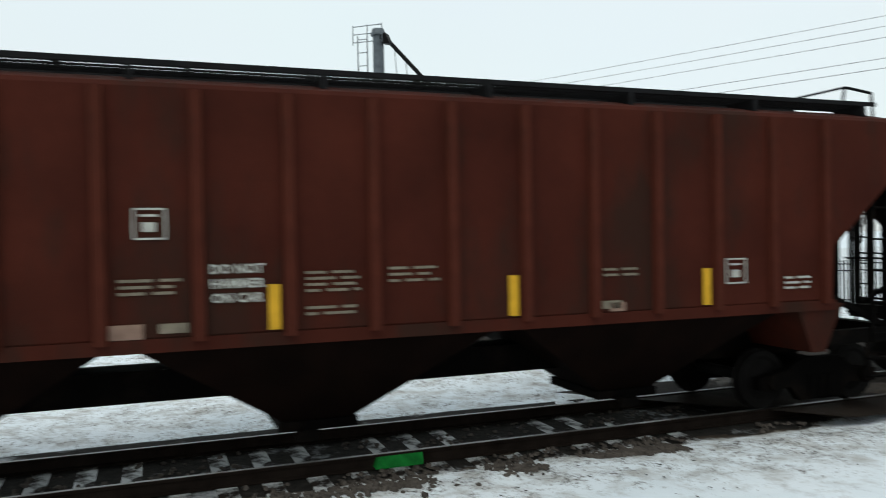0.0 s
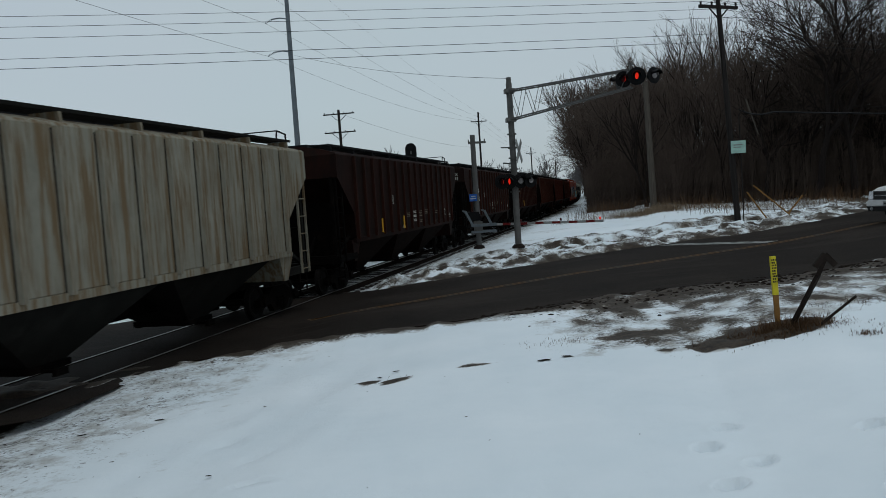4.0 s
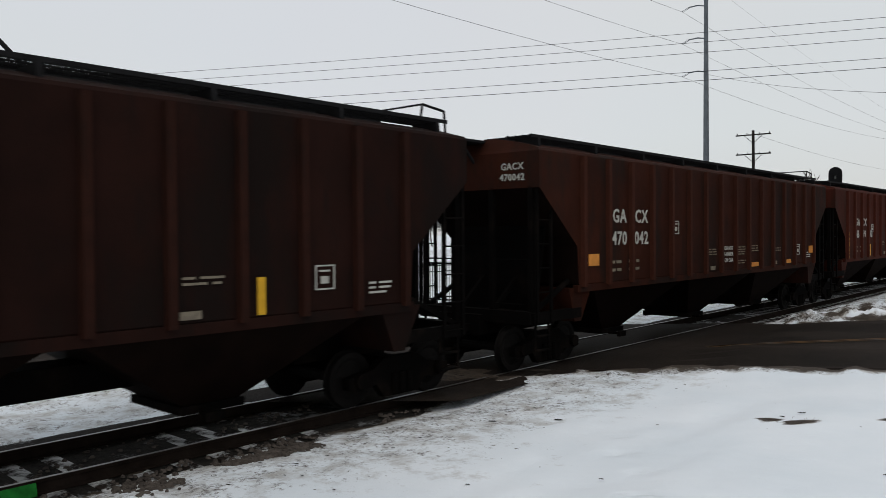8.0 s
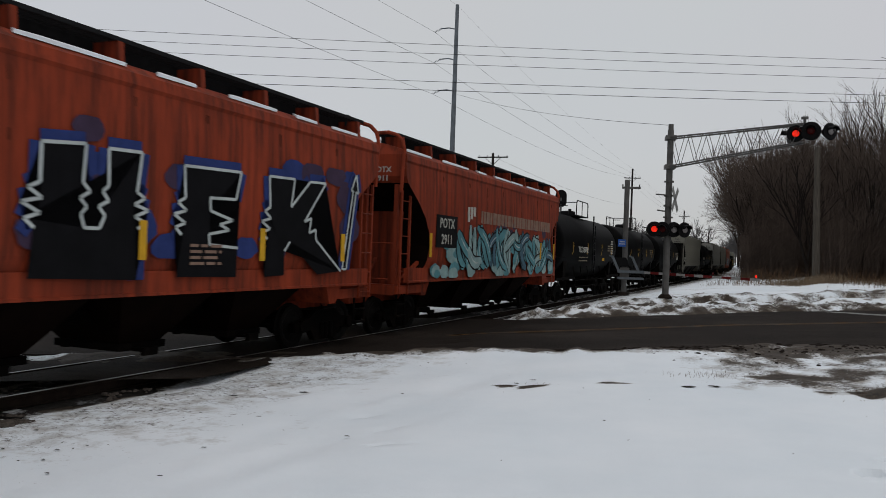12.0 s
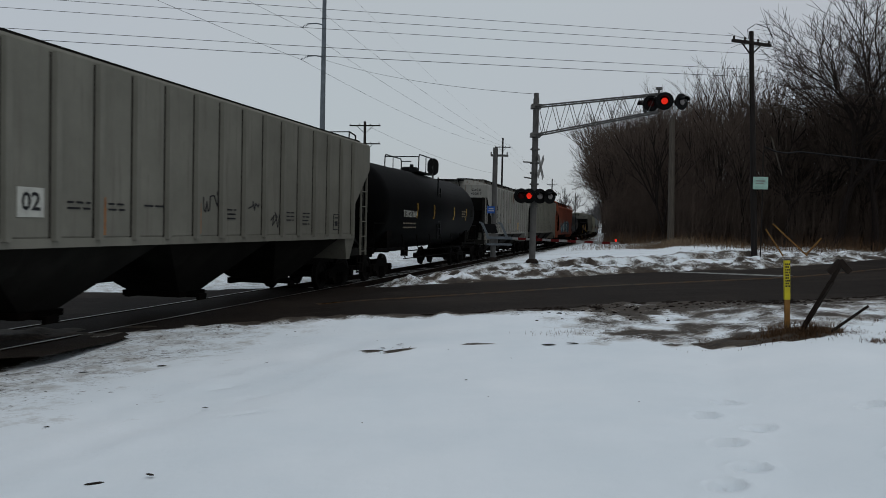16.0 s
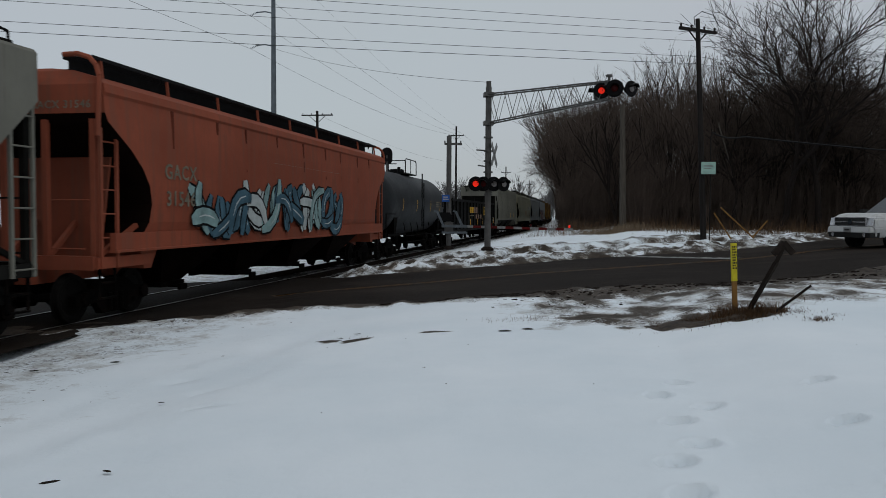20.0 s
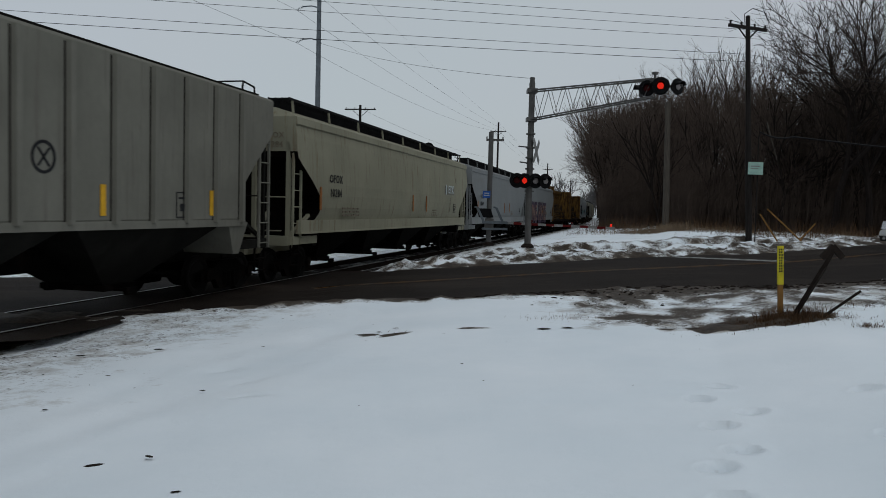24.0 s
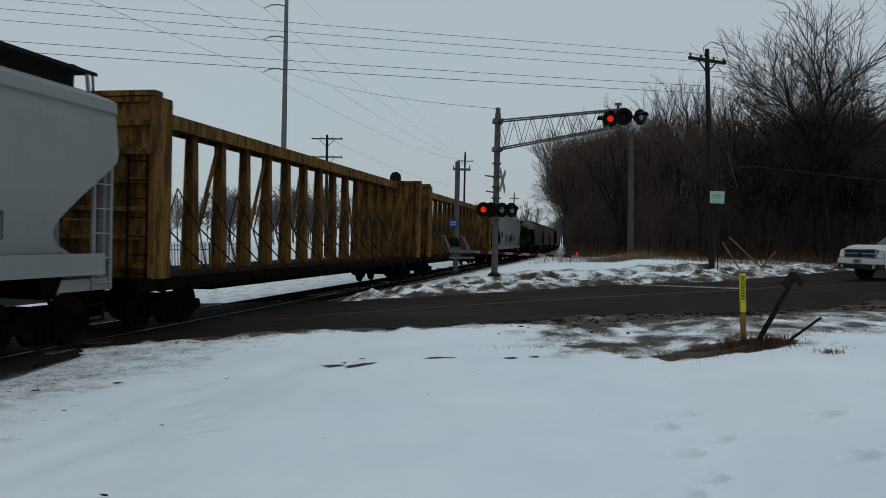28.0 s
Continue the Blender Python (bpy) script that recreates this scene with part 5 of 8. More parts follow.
side_plate(car, "panel", M["paint_white"], 1.592, -7.0, 2.3, 1.5, 0.42, "white number panel")
end_mark(car, h, "ECNX", "165284", M["paint_black"], 3.95)
BROWN = (
    (88.4, 107.8, "brown_black", "", "", (-4.2, -1.5, 1.5, 4.4), 0.0, -3.0),
    (107.8, 127.5, "brown_black", "GACX", "469555", (-4.1, -1.4, 1.6, 4.5), -0.05, -2.9),
    (127.1, 146.9, "brown_black", "GACX", "469865", (-6.9, -2.6, 0.6, 4.6), None, -2.0),
    (146.6, 166.8, "brown", "GACX", "470042", (), 0.05, -3.2),
    (165.6, 185.3, "brown_red", "GACX", "469990", (-3.7, 1.93, 4.7), -0.5, -3.34),
    (185.3, 205.0, "brown", "GACX", "469946", (-6.9, -1.16, 1.8, 7.7), 1.24, -3.37))
for k, (a, b, paint, mark, digits, bars, ham, cbox) in enumerate(BROWN):
    car, h = hopper_car(a, b, paint, "brown ribbed hopper car with white stencils and yellow strips" if paint != "brown_red" else "red-brown ribbed covered hopper car with large white lettering", ribs=15 if paint == "brown_red" else 16, rib_paint={"brown_red": "brown_red_rib", "brown_black": "brown_black_rib"}.get(paint, "brown_rib"), lift=0.06)
    brown_details(car, h, 40 + 7 * k, bars, ham, cbox, 2.42 if digits == "469990" else 2.26, 0.145)
    if digits == "469990":
        yellow_bars(car, (-6.9,), 2.15, 1.0, 0.10)
    if digits == "470042":
        for y, z in ((-h + 1.9, 2.15), (h - 1.75, 2.1)):
            side_plate(car, "placard", M["paint_orange"], 1.6, y, z, 0.4, 0.24)
        for y in (1.98, 4.63):
            side_plate(car, "placard", M["paint_orange"], 1.6, clear_of_ribs(car, y, 0.55), 1.76, 0.55, 0.12)
    if mark:
        mat = M["stencil_faded"] if digits == "469865" else M["paint_white"]
        reporting(car, h, mark, digits, mat, k=3 if digits in ("469555", "470042") else 2, size=0.34 if digits in ("469555", "469865") else 0.40, z=2.85 if digits == "469865" else 3.05)
        end_mark(car, h, mark, digits, M["paint_white"])
        stencil_block(car, M["paint_dim"], 1.592, -h + 2.6, 2.08, 2, 0.45, 0.06, 0.17, k)
        stencil_block(car, M["paint_dim"], 1.592, -h + 3.4, 2.08, 2, 0.45, 0.06, 0.17, k + 50)


# Smooth-sided hopper cars, with spray-painted letters.
def spray_letters(car, body, x, y, z, size, fill, edge, halo, spacing=1.0):
    if halo:
        side_text(car, body, size * 1.05, halo, x + 0.004, y, z, spacing / 1.05, 0.14 * size)
    side_text(car, body, size, edge, x + 0.010, y, z, spacing, 0.075 * size)
    side_text(car, body, size, fill, x + 0.016, y, z, spacing, 0.018 * size)


def spikes(p0, p1, n, amp):
    """Points of a jagged edge between two places."""
    a, b = Vector(p0), Vector(p1)
    d = (b - a).normalized()
    out = Vector((d.y, -d.x))
    pts = [tuple(a)]
    for k in range(n):
        pts.append(tuple(a.lerp(b, (k + 0.5) / n) + out * amp * (1.0 if k % 2 else 0.7)))
        pts.append(tuple(a.lerp(b, (k + 1.0) / n) - out * amp * 0.25))
    return pts[:-1] + [tuple(b)]


def sprayed_shape(car, pts, x):
    """A letter sprayed in three coats: a blue haze along its upper edges, a black fill and a thin white line."""
    haze, line = bmesh.new(), bmesh.new()
    n = len(pts)
    for i in range(n):
        a, b = pts[i], pts[(i + 1) % n]
        if max(a[1], b[1]) > 2.2:
            beam(haze, (x, *a), (x, *b), 0.004, 0.30)
        if min(a[1], b[1]) > 1.56:
            beam(line, (x + 0.016, *a), (x + 0.016, *b), 0.004, 0.045)
    fill = bmesh.new()
    f = fill.faces.new([fill.verts.new((x + 0.009, *p)) for p in pts])
    bmesh.ops.triangulate(fill, faces=[f])
    for name, bm, mat in (("spray_haze", haze, "graf_blue"), ("spray_fill", fill, "graf_black"), ("spray_outline", line, "graf_white")):
        part(name, bm, M[mat], car)


M["weld_stain"] = material("dark_red_weld_stain", (0.10, 0.022, 0.012), 0.8, vary=0.4, scale=2.0, stretch=(6, 6, 0.3))


def shoulder_snow(car, half, seed):
    """Strips of snow left lying along the shoulder of the roof."""
    rng = random.Random(seed)
    y = -half + 0.2
    while y < half - 1.2:
        d = rng.uniform(0.6, 1.9)
        w = rng.uniform(0.10, 0.28)
        bm = bmesh.new()
        pts = [(y, 0.03), (y + d * 0.3, w), (y + d * 0.7, w * 0.8), (y + d, 0.03)]
        low = [bm.verts.new((1.52, q, 4.395)) for q, f in pts] + [bm.verts.new((1.52 - f, q, 4.395 + f * 0.36)) for q, f in pts[::-1]]
        top = [bm.verts.new((v.co.x, v.co.y, v.co.z + 0.05)) for v in low]
        bm.faces.new(top)
        for i in range(8):
            bm.faces.new((low[i], low[(i + 1) % 8], top[(i + 1) % 8], top[i]))
        part("snow_strip", bm, M["roof_snow"], car, "strip of snow on the roof")
        y += d + rng.uniform(0.05, 0.9)


def weld_stains(car, half, seed):
    """Dark runs of dirt down the weld seams of a smooth side."""
    rng = random.Random(seed)
    y = -half + 2.2
    while y < half - 1.0:
        bm = bmesh.new()
        w, z = rng.uniform(0.025, 0.06), rng.uniform(2.6, 3.4)
        hexa(bm, [(1.625, y - w * 0.4, z), (1.643, y - w * 0.4, z), (1.643, y + w * 0.4, z), (1.625, y + w * 0.4, z)], [(1.59, y - w, 4.0), (1.612, y - w, 4.0), (1.612, y + w, 4.0), (1.59, y + w, 4.0)])
        part("weld_stain", bm, M["weld_stain"], car)
        y += rng.choice((1.45, 1.9))


def wildstyle(car, y0, y1, z0, z1, n, seed, fills, x):
    """Interlocked sprayed letters that cannot be read: each a few bent, pointed strokes, edged in black and lit with white."""
    rng = random.Random(seed)
    step = (y1 - y0) / n

    def stroke(bm, pts, w, xx):
        k = len(pts)
        left, right = [], []
        for i, p in enumerate(pts):
            d = (Vector(pts[min(i + 1, k - 1)]) - Vector(pts[max(i - 1, 0)])).normalized()
            half = w * (0.5 if 0 < i < k - 1 else 0.28)
            left.append(bm.verts.new((xx, p[0] - d.y * half, p[1] + d.x * half)))
            right.append(bm.verts.new((xx, p[0] + d.y * half, p[1] - d.x * half)))
        for i in range(k - 1):
            bm.faces.new((left[i], right[i], right[i + 1], left[i + 1]))

    for k in range(n):
        cy = y0 + step * (k + 0.5)
        low, top = z0 + rng.uniform(0.0, 0.15), z1 - rng.uniform(0.0, 0.35) * (0.4 + abs(k + 0.5 - n / 2) / n * 2)
        for j in range(5):
            a = Vector((cy + rng.uniform(-0.55, 0.55) * step, rng.uniform(low, low + 0.4)))
            b = Vector((cy + rng.uniform(-0.75, 0.75) * step, rng.uniform(top - 0.4, top)))
            if j == 4:
                a, b = Vector((cy - 0.6 * step, rng.uniform(low, top))), Vector((cy + 0.7 * step, rng.uniform(low, top)))
            bow = Vector(((b - a).y, -(b - a).x)) * rng.uniform(-0.3, 0.3)
            pts = [a.lerp(b, f) + bow * 4 * f * (1 - f) for f in (0, 0.2, 0.4, 0.6, 0.8, 1.0)]
            w = step * rng.uniform(0.24, 0.42)
            off = x + 0.0020 * j + 0.0005 * (k % 3)
            for name, line, wide, up, m in (("spray_outline", pts, w + 0.11, 0.0, M["graf_black"]), ("spray_fill", pts, w, 0.0010, fills[k % len(fills)]), ("spray_shine", [p + Vector((w * 0.2, 0.0)) for p in pts[1:5]], 0.035, 0.0014, M["graf_white"])):
                if name != "spray_shine" or j % 2 == 0:
                    bm = bmesh.new()
                    stroke(bm, line, wide, off + up)
                    part(name, bm, m, car)


def blobs(car, mats, x, y0, y1, z0, z1, n, seed, smin=0.15, smax=0.5):
    """Patches of spray paint: flat rounded shapes a few millimetres proud of the side."""
    rng = random.Random(seed)
    for mi, mat in enumerate(mats):
        for k in range(n):
            bm = bmesh.new()
            y, z, r = rng.uniform(y0, y1), rng.uniform(z0, z1), rng.uniform(smin, smax)
            a0, sq = rng.uniform(0, 3), rng.uniform(0.5, 0.95)
            off = x + 0.002 * mi + 0.0004 * k
            pts = []
            for i in range(14):
                a = a0 + 2 * math.pi * i / 14
                rr = r * rng.uniform(0.86, 1.06)
                pts.append((y + rr * math.cos(a), min(z1 + 0.1, max(z0 - 0.1, z + rr * sq * math.sin(a)))))
            bm.faces.new([bm.verts.new((off, p, q)) for p, q in pts])
            part("spray_paint", bm, mat, car)


car, h = hopper_car(205.0, 220.8, "orange", "orange-red smooth-sided hopper car with large dark sprayed letters", "flush", ribs=0, bays=4, trim="orange", gap=1.8, lift=0.12)
side_text(car, "POTX", 0.36, M["paint_white"], 1.655, -4.45, 3.1, 1.1, 0.006)
side_text(car, "2868", 0.36, M["paint_white"], 1.655, -4.45, 2.6, 1.1, 0.006)
end_mark(car, h, "POTX", "2868", M["paint_white"], 3.95, 0.18)
blobs(car, [M["graf_blue"], M["graf_purple"]], 1.652, -2.6, h - 0.9, 1.9, 3.5, 11, 2, 0.25, 0.45)
spray_letters(car, "L", 1.662, -3.4, 2.6, 1.9, M["graf_white"], M["graf_teal"], None)
U_SHAPE = ((-1.62, 1.55), (0.06, 1.50), *spikes((0.05, 2.2), (0.02, 2.7), 3, 0.2), (0.09, 3.25), (-0.49, 3.23), *spikes((-0.47, 2.75), (-0.52, 2.35), 2, 0.12), (-0.60, 2.18), (-0.84, 2.18), *spikes((-0.90, 2.35), (-0.88, 2.75), 2, 0.12), (-0.85, 3.24), (-1.50, 3.18), *spikes((-1.50, 2.7), (-1.56, 2.15), 3, 0.22))
E_SHAPE = ((0.84, 1.53), (2.19, 1.51), (2.20, 1.98), (1.52, 2.02), (1.50, 2.18), (1.98, 2.26), (1.74, 2.34), (2.06, 2.42), (1.52, 2.54), (1.50, 2.74), (2.12, 2.76), (2.23, 3.21), (0.92, 3.17), *spikes((0.96, 2.7), (0.90, 2.15), 3, 0.2))
K_SHAPE = ((2.94, 1.50), (3.52, 1.52), (3.50, 1.95), (3.66, 2.12), (4.60, 1.52), (5.44, 1.58), *spikes((4.50, 2.18), (4.10, 2.50), 2, 0.2), (4.79, 3.27), (4.25, 3.25), (3.66, 2.74), (3.75, 3.25), (2.99, 3.23), *spikes((3.04, 2.7), (2.98, 2.15), 3, 0.2))
weld_stains(car, h, 2)
for shape in (U_SHAPE, E_SHAPE, K_SHAPE):
    sprayed_shape(car, shape, 1.664)
sprayed_shape(car, ((5.50, 1.62), (5.66, 1.62), (5.95, 3.2), (6.05, 3.18), (5.95, 3.55), (5.76, 3.22), (5.84, 3.22)), 1.664)
for y in (0.15, 2.86, 5.5):
    side_plate(car, "reflector", M["paint_yellow"], 1.676, y, 2.05, 0.13, 0.55)
stencil_block(car, M["graf_tan"], 1.684, 1.1, 2.0, 4, 0.7, 0.045, 0.09, 90)
shoulder_snow(car, h, 3)
car, h = hopper_car(220.8, 236.0, "orange", "orange-red smooth-sided hopper car with teal spray paint along its lower side", "flush", ribs=0, bays=4, trim="orange", gap=1.4, lift=0.12)
end_mark(car, h, "POTX", "2911", M["paint_white"], 3.95, 0.18)
for k in range(3):
    side_plate(car, "company_mark", M["paint_white"], 1.648, -2.9 + 0.22 * k, 3.12 + 0.05 * k, 0.13, 0.42 - 0.08 * k)
stencil_block(car, M["graf_tan"], 1.648, -1.9, 3.1, 1, 7.4, 0.36, 0.3, 91)
bm = bmesh.new()
box(bm, 1.648, 1.660, -5.15, -3.75, 2.15, 3.0)
part("lettering_panel", bm, M["graf_black"], car, "black panel with white lettering")
side_text(car, "POTX", 0.36, M["paint_white"], 1.664, -4.45, 2.78, 1.05, 0.005)
side_text(car, "2911", 0.36, M["paint_white"], 1.664, -4.45, 2.36, 1.05, 0.005)
blobs(car, [M["graf_teal"], M["graf_pale"]], 1.646, -5.4, h - 0.9, 1.45, 2.3, 26, 6, 0.15, 0.4)
blobs(car, [M["graf_purple"]], 1.644, -1.5, h - 1.4, 2.5, 2.95, 16, 21, 0.12, 0.32)
weld_stains(car, h, 4)
wildstyle(car, -3.6, h - 1.0, 1.40, 2.95, 12, 14, (M["graf_teal"], M["graf_pale"], M["graf_teal"], M["graf_slate"]), 1.652)
yellow_bars(car, (-5.5, 4.3, 6.1), 2.2, 0.6, 0.12, 1.672)
shoulder_snow(car, h, 5)


# Tank cars.
@cached
def tank_mesh(length, radius, matname):
    bm = bmesh.new()
    h = length / 2
    prof = [(0.02, -h), (radius * 0.45, -h + 0.06), (radius * 0.78, -h + 0.22), (radius * 0.95, -h + 0.48), (radius, -h + 0.8)]
    body = [(radius, -h * 0.34), (radius * 1.012, -h * 0.33), (radius * 1.012, h * 0.30), (radius, h * 0.31)]
    lathe(bm, prof + body + [(r, -y) for r, y in prof[::-1]], "y", (0, 0, 1.02 + radius), 36)
    return finish(bm, "tank", M[matname], smooth=True)


@cached
def tank_top_mesh():
    bm = bmesh.new()
    z = 4.0
    box(bm, -0.75, 0.75, -1.2, 1.2, z, z + 0.05)
    lathe(bm, [(0.4, 0), (0.4, 0.22), (0.34, 0.28), (0.1, 0.3)], "z", (0, 0, z), 14)
    rod(bm, (0.3, -0.7, z), (0.3, -0.7, z + 0.35), 0.08, seg=8)
    rod(bm, (-0.2, 0.75, z), (-0.2, 0.75, z + 0.3), 0.07, seg=8)
    return finish(bm, "dome_platform", M["black_metal"])


@cached
def tank_rail_mesh():
    bm = bmesh.new()
    z = 4.02
    for s in (-1, 1):
        x = s * 0.75
        tube(bm, [(x, -1.2, z), (x, -1.17, z + 0.62), (x, -1.05, z + 0.72), (x, 1.05, z + 0.72), (x, 1.17, z + 0.62), (x, 1.2, z)], 0.026)
        tube(bm, [(x, -0.05, z), (x, -0.05, z + 0.71)], 0.02)
    tube(bm, [(-0.75, 1.18, z + 0.62), (-0.3, 1.18, z + 0.62)], 0.024)
    tube(bm, [(0.75, -1.18, z + 0.62), (-0.75, -1.18, z + 0.62)], 0.024)
    return finish(bm, "handrail", M["black_metal"])


@cached
def tank_frame_mesh(length):
    bm = bmesh.new()
    h = length / 2
    for s in (-1, 1):
        box(bm, -0.32, 0.32, s * (h - 1.4) - 1.5, s * (h - 1.4) + 1.5, 0.75, 1.15)
        hexa(bm, [(-1.3, s * (h - 1.75) - 0.14, 0.98), (1.3, s * (h - 1.75) - 0.14, 0.98), (1.3, s * (h - 1.75) + 0.14, 0.98), (-1.3, s * (h - 1.75) + 0.14, 0.98)], [(-1.35, s * (h - 1.75) - 0.3, 1.85), (1.35, s * (h - 1.75) - 0.3, 1.85), (1.35, s * (h - 1.75) + 0.3, 1.85), (-1.35, s * (h - 1.75) + 0.3, 1.85)])
        box(bm, -1.4, 1.4, s * (h + 0.1) - 0.12, s * (h + 0.1) + 0.12, 0.98, 1.2)
        for x in (-1.42, 1.42):
            box(bm, x - 0.05, x + 0.05, min(s * h, s * (h - 3.2)), max(s * h, s * (h - 3.2)), 1.05, 1.15)
            tube(bm, [(x, s * (h + 0.15), 1.15), (x, s * (h + 0.15), 2.0), (x, s * (h - 1.4), 2.0)], 0.022)
    for x in (-1.5, 1.5):                 # low side rail with its stanchions
        tube(bm, [(x, -h + 3.0, 1.0), (x, h - 3.0, 1.0)], 0.025)
        tube(bm, [(x, -h + 3.0, 0.72), (x, h - 3.0, 0.72)], 0.02)
        for k in range(6):
            y = -h + 3.2 + (length - 6.4) * k / 5
            rod(bm, (x, y, 0.7), (x * 0.9, y, 1.6), 0.02)
    rod(bm, (0, 0, 0.62), (0, 0, 1.1), 0.16, seg=10)
    return finish(bm, "underframe", M["under"])


def tank_car(q0, q1, paint, label, mark="", radius=1.5):
    length = round(q1 - q0 - 1.1, 1)
    half = length / 2
    car = thing("tank_car", label, "tank car", "cars of the train")
    MOVERS.append((car, (q0 + 1.1 + q1) / 2))
    part("tank", tank_mesh(length - 0.5, radius, paint), None, car)
    top = Matrix.Translation((0, 0.55, 2 * radius + 1.02 - 4.02))
    part("dome_platform", tank_top_mesh(), None, car, at=top)
    part("handrail", tank_rail_mesh(), None, car, at=top)
    part("underframe", tank_frame_mesh(length), None, car)
    for s, rz in ((1, 0), (-1, 180)):
        part("ladder", ladder_mesh(1.0, 3.6, 0.42, 7, "black_metal"), None, car, at=pose(s * 1.5, -0.2 * s, 0.4, 0, 0, rz))
    spots = (-3.62, -1.11, 2.39, 4.9) if half > 7.5 else (-half * 0.62, -half * 0.2, half * 0.28, half * 0.66)
    for y in spots:
        bm = bmesh.new()
        rings = []
        for k in range(5):
            a = 0.02 - 0.09 * (k - 1)
            px, pz = radius * 1.018 * math.cos(a), radius * 1.018 * math.sin(a) + 1.02 + radius
            rings.append([bm.verts.new((px, y - 0.035, pz)), bm.verts.new((px, y + 0.035, pz))])
        for a, b in zip(rings[:-1], rings[1:]):
            bm.faces.new((a[0], b[0], b[1], a[1]))
        part("reflector", bm, M["paint_yellow"], car, "yellow reflective strip")
    if mark:
        y = -2.15 if half < 7.5 else -4.6
        side_text(car, mark, 0.36 if half < 7.5 else 0.33, M["paint_white"], radius + 0.02, y, 2.36, 1.0 if half < 7.5 else 1.12, 0.004)
        stencil_block(car, M["paint_dim"], radius + 0.012, y - 0.85, 2.02, 2, 1.7, 0.05, 0.15, len(mark))
    stencil_block(car, M["paint_dim"], radius + 0.016, half * 0.5, 2.65, 3, 0.8, 0.06, 0.12, 5)
    side_plate(car, "placard_board", M["under_grey"], radius + 0.02, half * 0.78, 2.6, 0.35, 0.35)
    couplers(car, half)
    bogies(car, half - 1.75)
    return car, half


car, h = tank_car(235.4, 249.6, "tank_black", "black tank car with white lettering and yellow strips", "TILX 135702")
side_plate(car, "placard", M["paint_yellow"], 1.4, h * 0.42, 1.98, 0.45, 0.22)
stencil_block(car, M["paint_white"], 1.515, h * 0.62, 2.9, 6, 0.6, 0.06, 0.12, 15)
tank_car(249.6, 264.0, "tank_black", "black tank car with faded markings", "")
car, h = tank_car(264.0, 278.3, "tank_black", "dark tank car with a block of white stencils", "")
stencil_block(car, M["paint_white"], 1.515, h * 0.62, 2.62, 6, 1.1, 0.05, 0.10, 25)
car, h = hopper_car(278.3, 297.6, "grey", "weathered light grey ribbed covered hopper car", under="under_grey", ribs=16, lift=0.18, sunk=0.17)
y, pitch = panel(car, -h + 1.8)
y -= pitch
for k, (top, low) in enumerate((("IT", "16"), ("FX", "54"), ("", "02"))):
    side_plate(car, "number_panel", M["paint_white"], 1.588, y + pitch * k, 2.17, 0.5, 0.42, "white number panel")
    if top:
        side_text(car, top, 0.36, M["paint_black"], 1.604, y + pitch * k, 2.72, 1.0, 0.006)
    side_text(car, low, 0.36, M["paint_black"], 1.604, y + pitch * k, 2.17, 1.0, 0.006)
end_mark(car, h, "ITFX", "165402", M["paint_black"])
first = y + 2 * pitch
for k in (2, 5, 8):
    side_plate(car, "reflector", M["strip_brown"], 1.592, first + k * pitch - 0.36, 2.0, 0.16, 0.6, "faded orange strip")
for k, lines, wide in ((1, 2, 0.5), (2, 2, 0.4), (3, 1, 0.7), (6, 3, 0.35), (9, 3, 0.4), (10, 4, 0.4)):
    stencil_block(car, M["paint_black"], 1.592, first + k * pitch - 0.2, 2.2, lines, wide, 0.03, 0.09, 30 + k)
scrawl(car, ((-0.5, 0.3), (-0.45, -0.3), (-0.3, -0.4), (-0.2, 0.1), (-0.1, -0.35), (0.05, -0.3), (0.1, 0.35), (0.45, 0.4), (0.6, 0.1), (0.75, -0.1), (0.8, 0.3), (0.7, 0.6)), first + 5 * pitch + 0.02, 2.3, 0.42)
scrawl(car, ((-0.6, 0.0), (-0.1, 0.15), (-0.1, 0.4), (0.1, -0.1), (0.2, 0.3), (0.5, 0.1), (0.6, 0.3)), first + 7 * pitch, 2.25, 0.4)
scrawl(car, ((-0.5, 0.0), (-0.1, 0.3), (-0.3, -0.3), (0.3, 0.2), (0.0, 0.5), (0.4, -0.4), (0.6, 0.4)), first + 8 * pitch + 0.1, 2.0, 0.4)
scrawl(car, ((0.0, 0.6), (0.04, 0.0), (-0.02, -0.6)), first + 9 * pitch - 0.3, 2.1, 0.4)
notice_box(car, M["paint_black"], 1.592, h - 2.7, 2.0, 0.22)
tank_car(297.6, 314.6, "tank_black", "long black tank car with white lettering", "TEIX25169", 1.6)
car, h = hopper_car(314.6, 334.0, "grey_rust", "grey ribbed covered hopper car with rust streaks", under="under_grey", ribs=15, lift=0.06)
reporting(car, h, "GACX", "400017", M["paint_black"], y=-h + 2.4, size=0.45)
y, pitch = panel(car, -h + 2.4)
for k, (top, low) in enumerate((("LD LMT", "LT WT"), ("221800", "64100"), ("LBS", "LBS"))):
    side_text(car, top, 0.15, M["paint_black"], 1.595, y + pitch * k, 2.14, 1.0, 0.003)
    side_text(car, low, 0.15, M["paint_black"], 1.595, y + pitch * k, 1.93, 1.0, 0.003)
notice_box(car, M["paint_black"], 1.592, y + 2.85 * pitch, 2.85, 0.16)
end_mark(car, h, "GACX", "400017", M["paint_black"])
yellow_bars(car, (-h + 2.0, h - 5.6, h - 2.1), 2.05, 0.5)
streaks(car, M["rust_run"], 1.588, -4.5, h - 2.2, 18, 8, 3.2, 4.15)
stencil_block(car, M["paint_dim"], 1.592, -1.5, 2.4, 2, 1.2, 0.08, 0.15, 34)
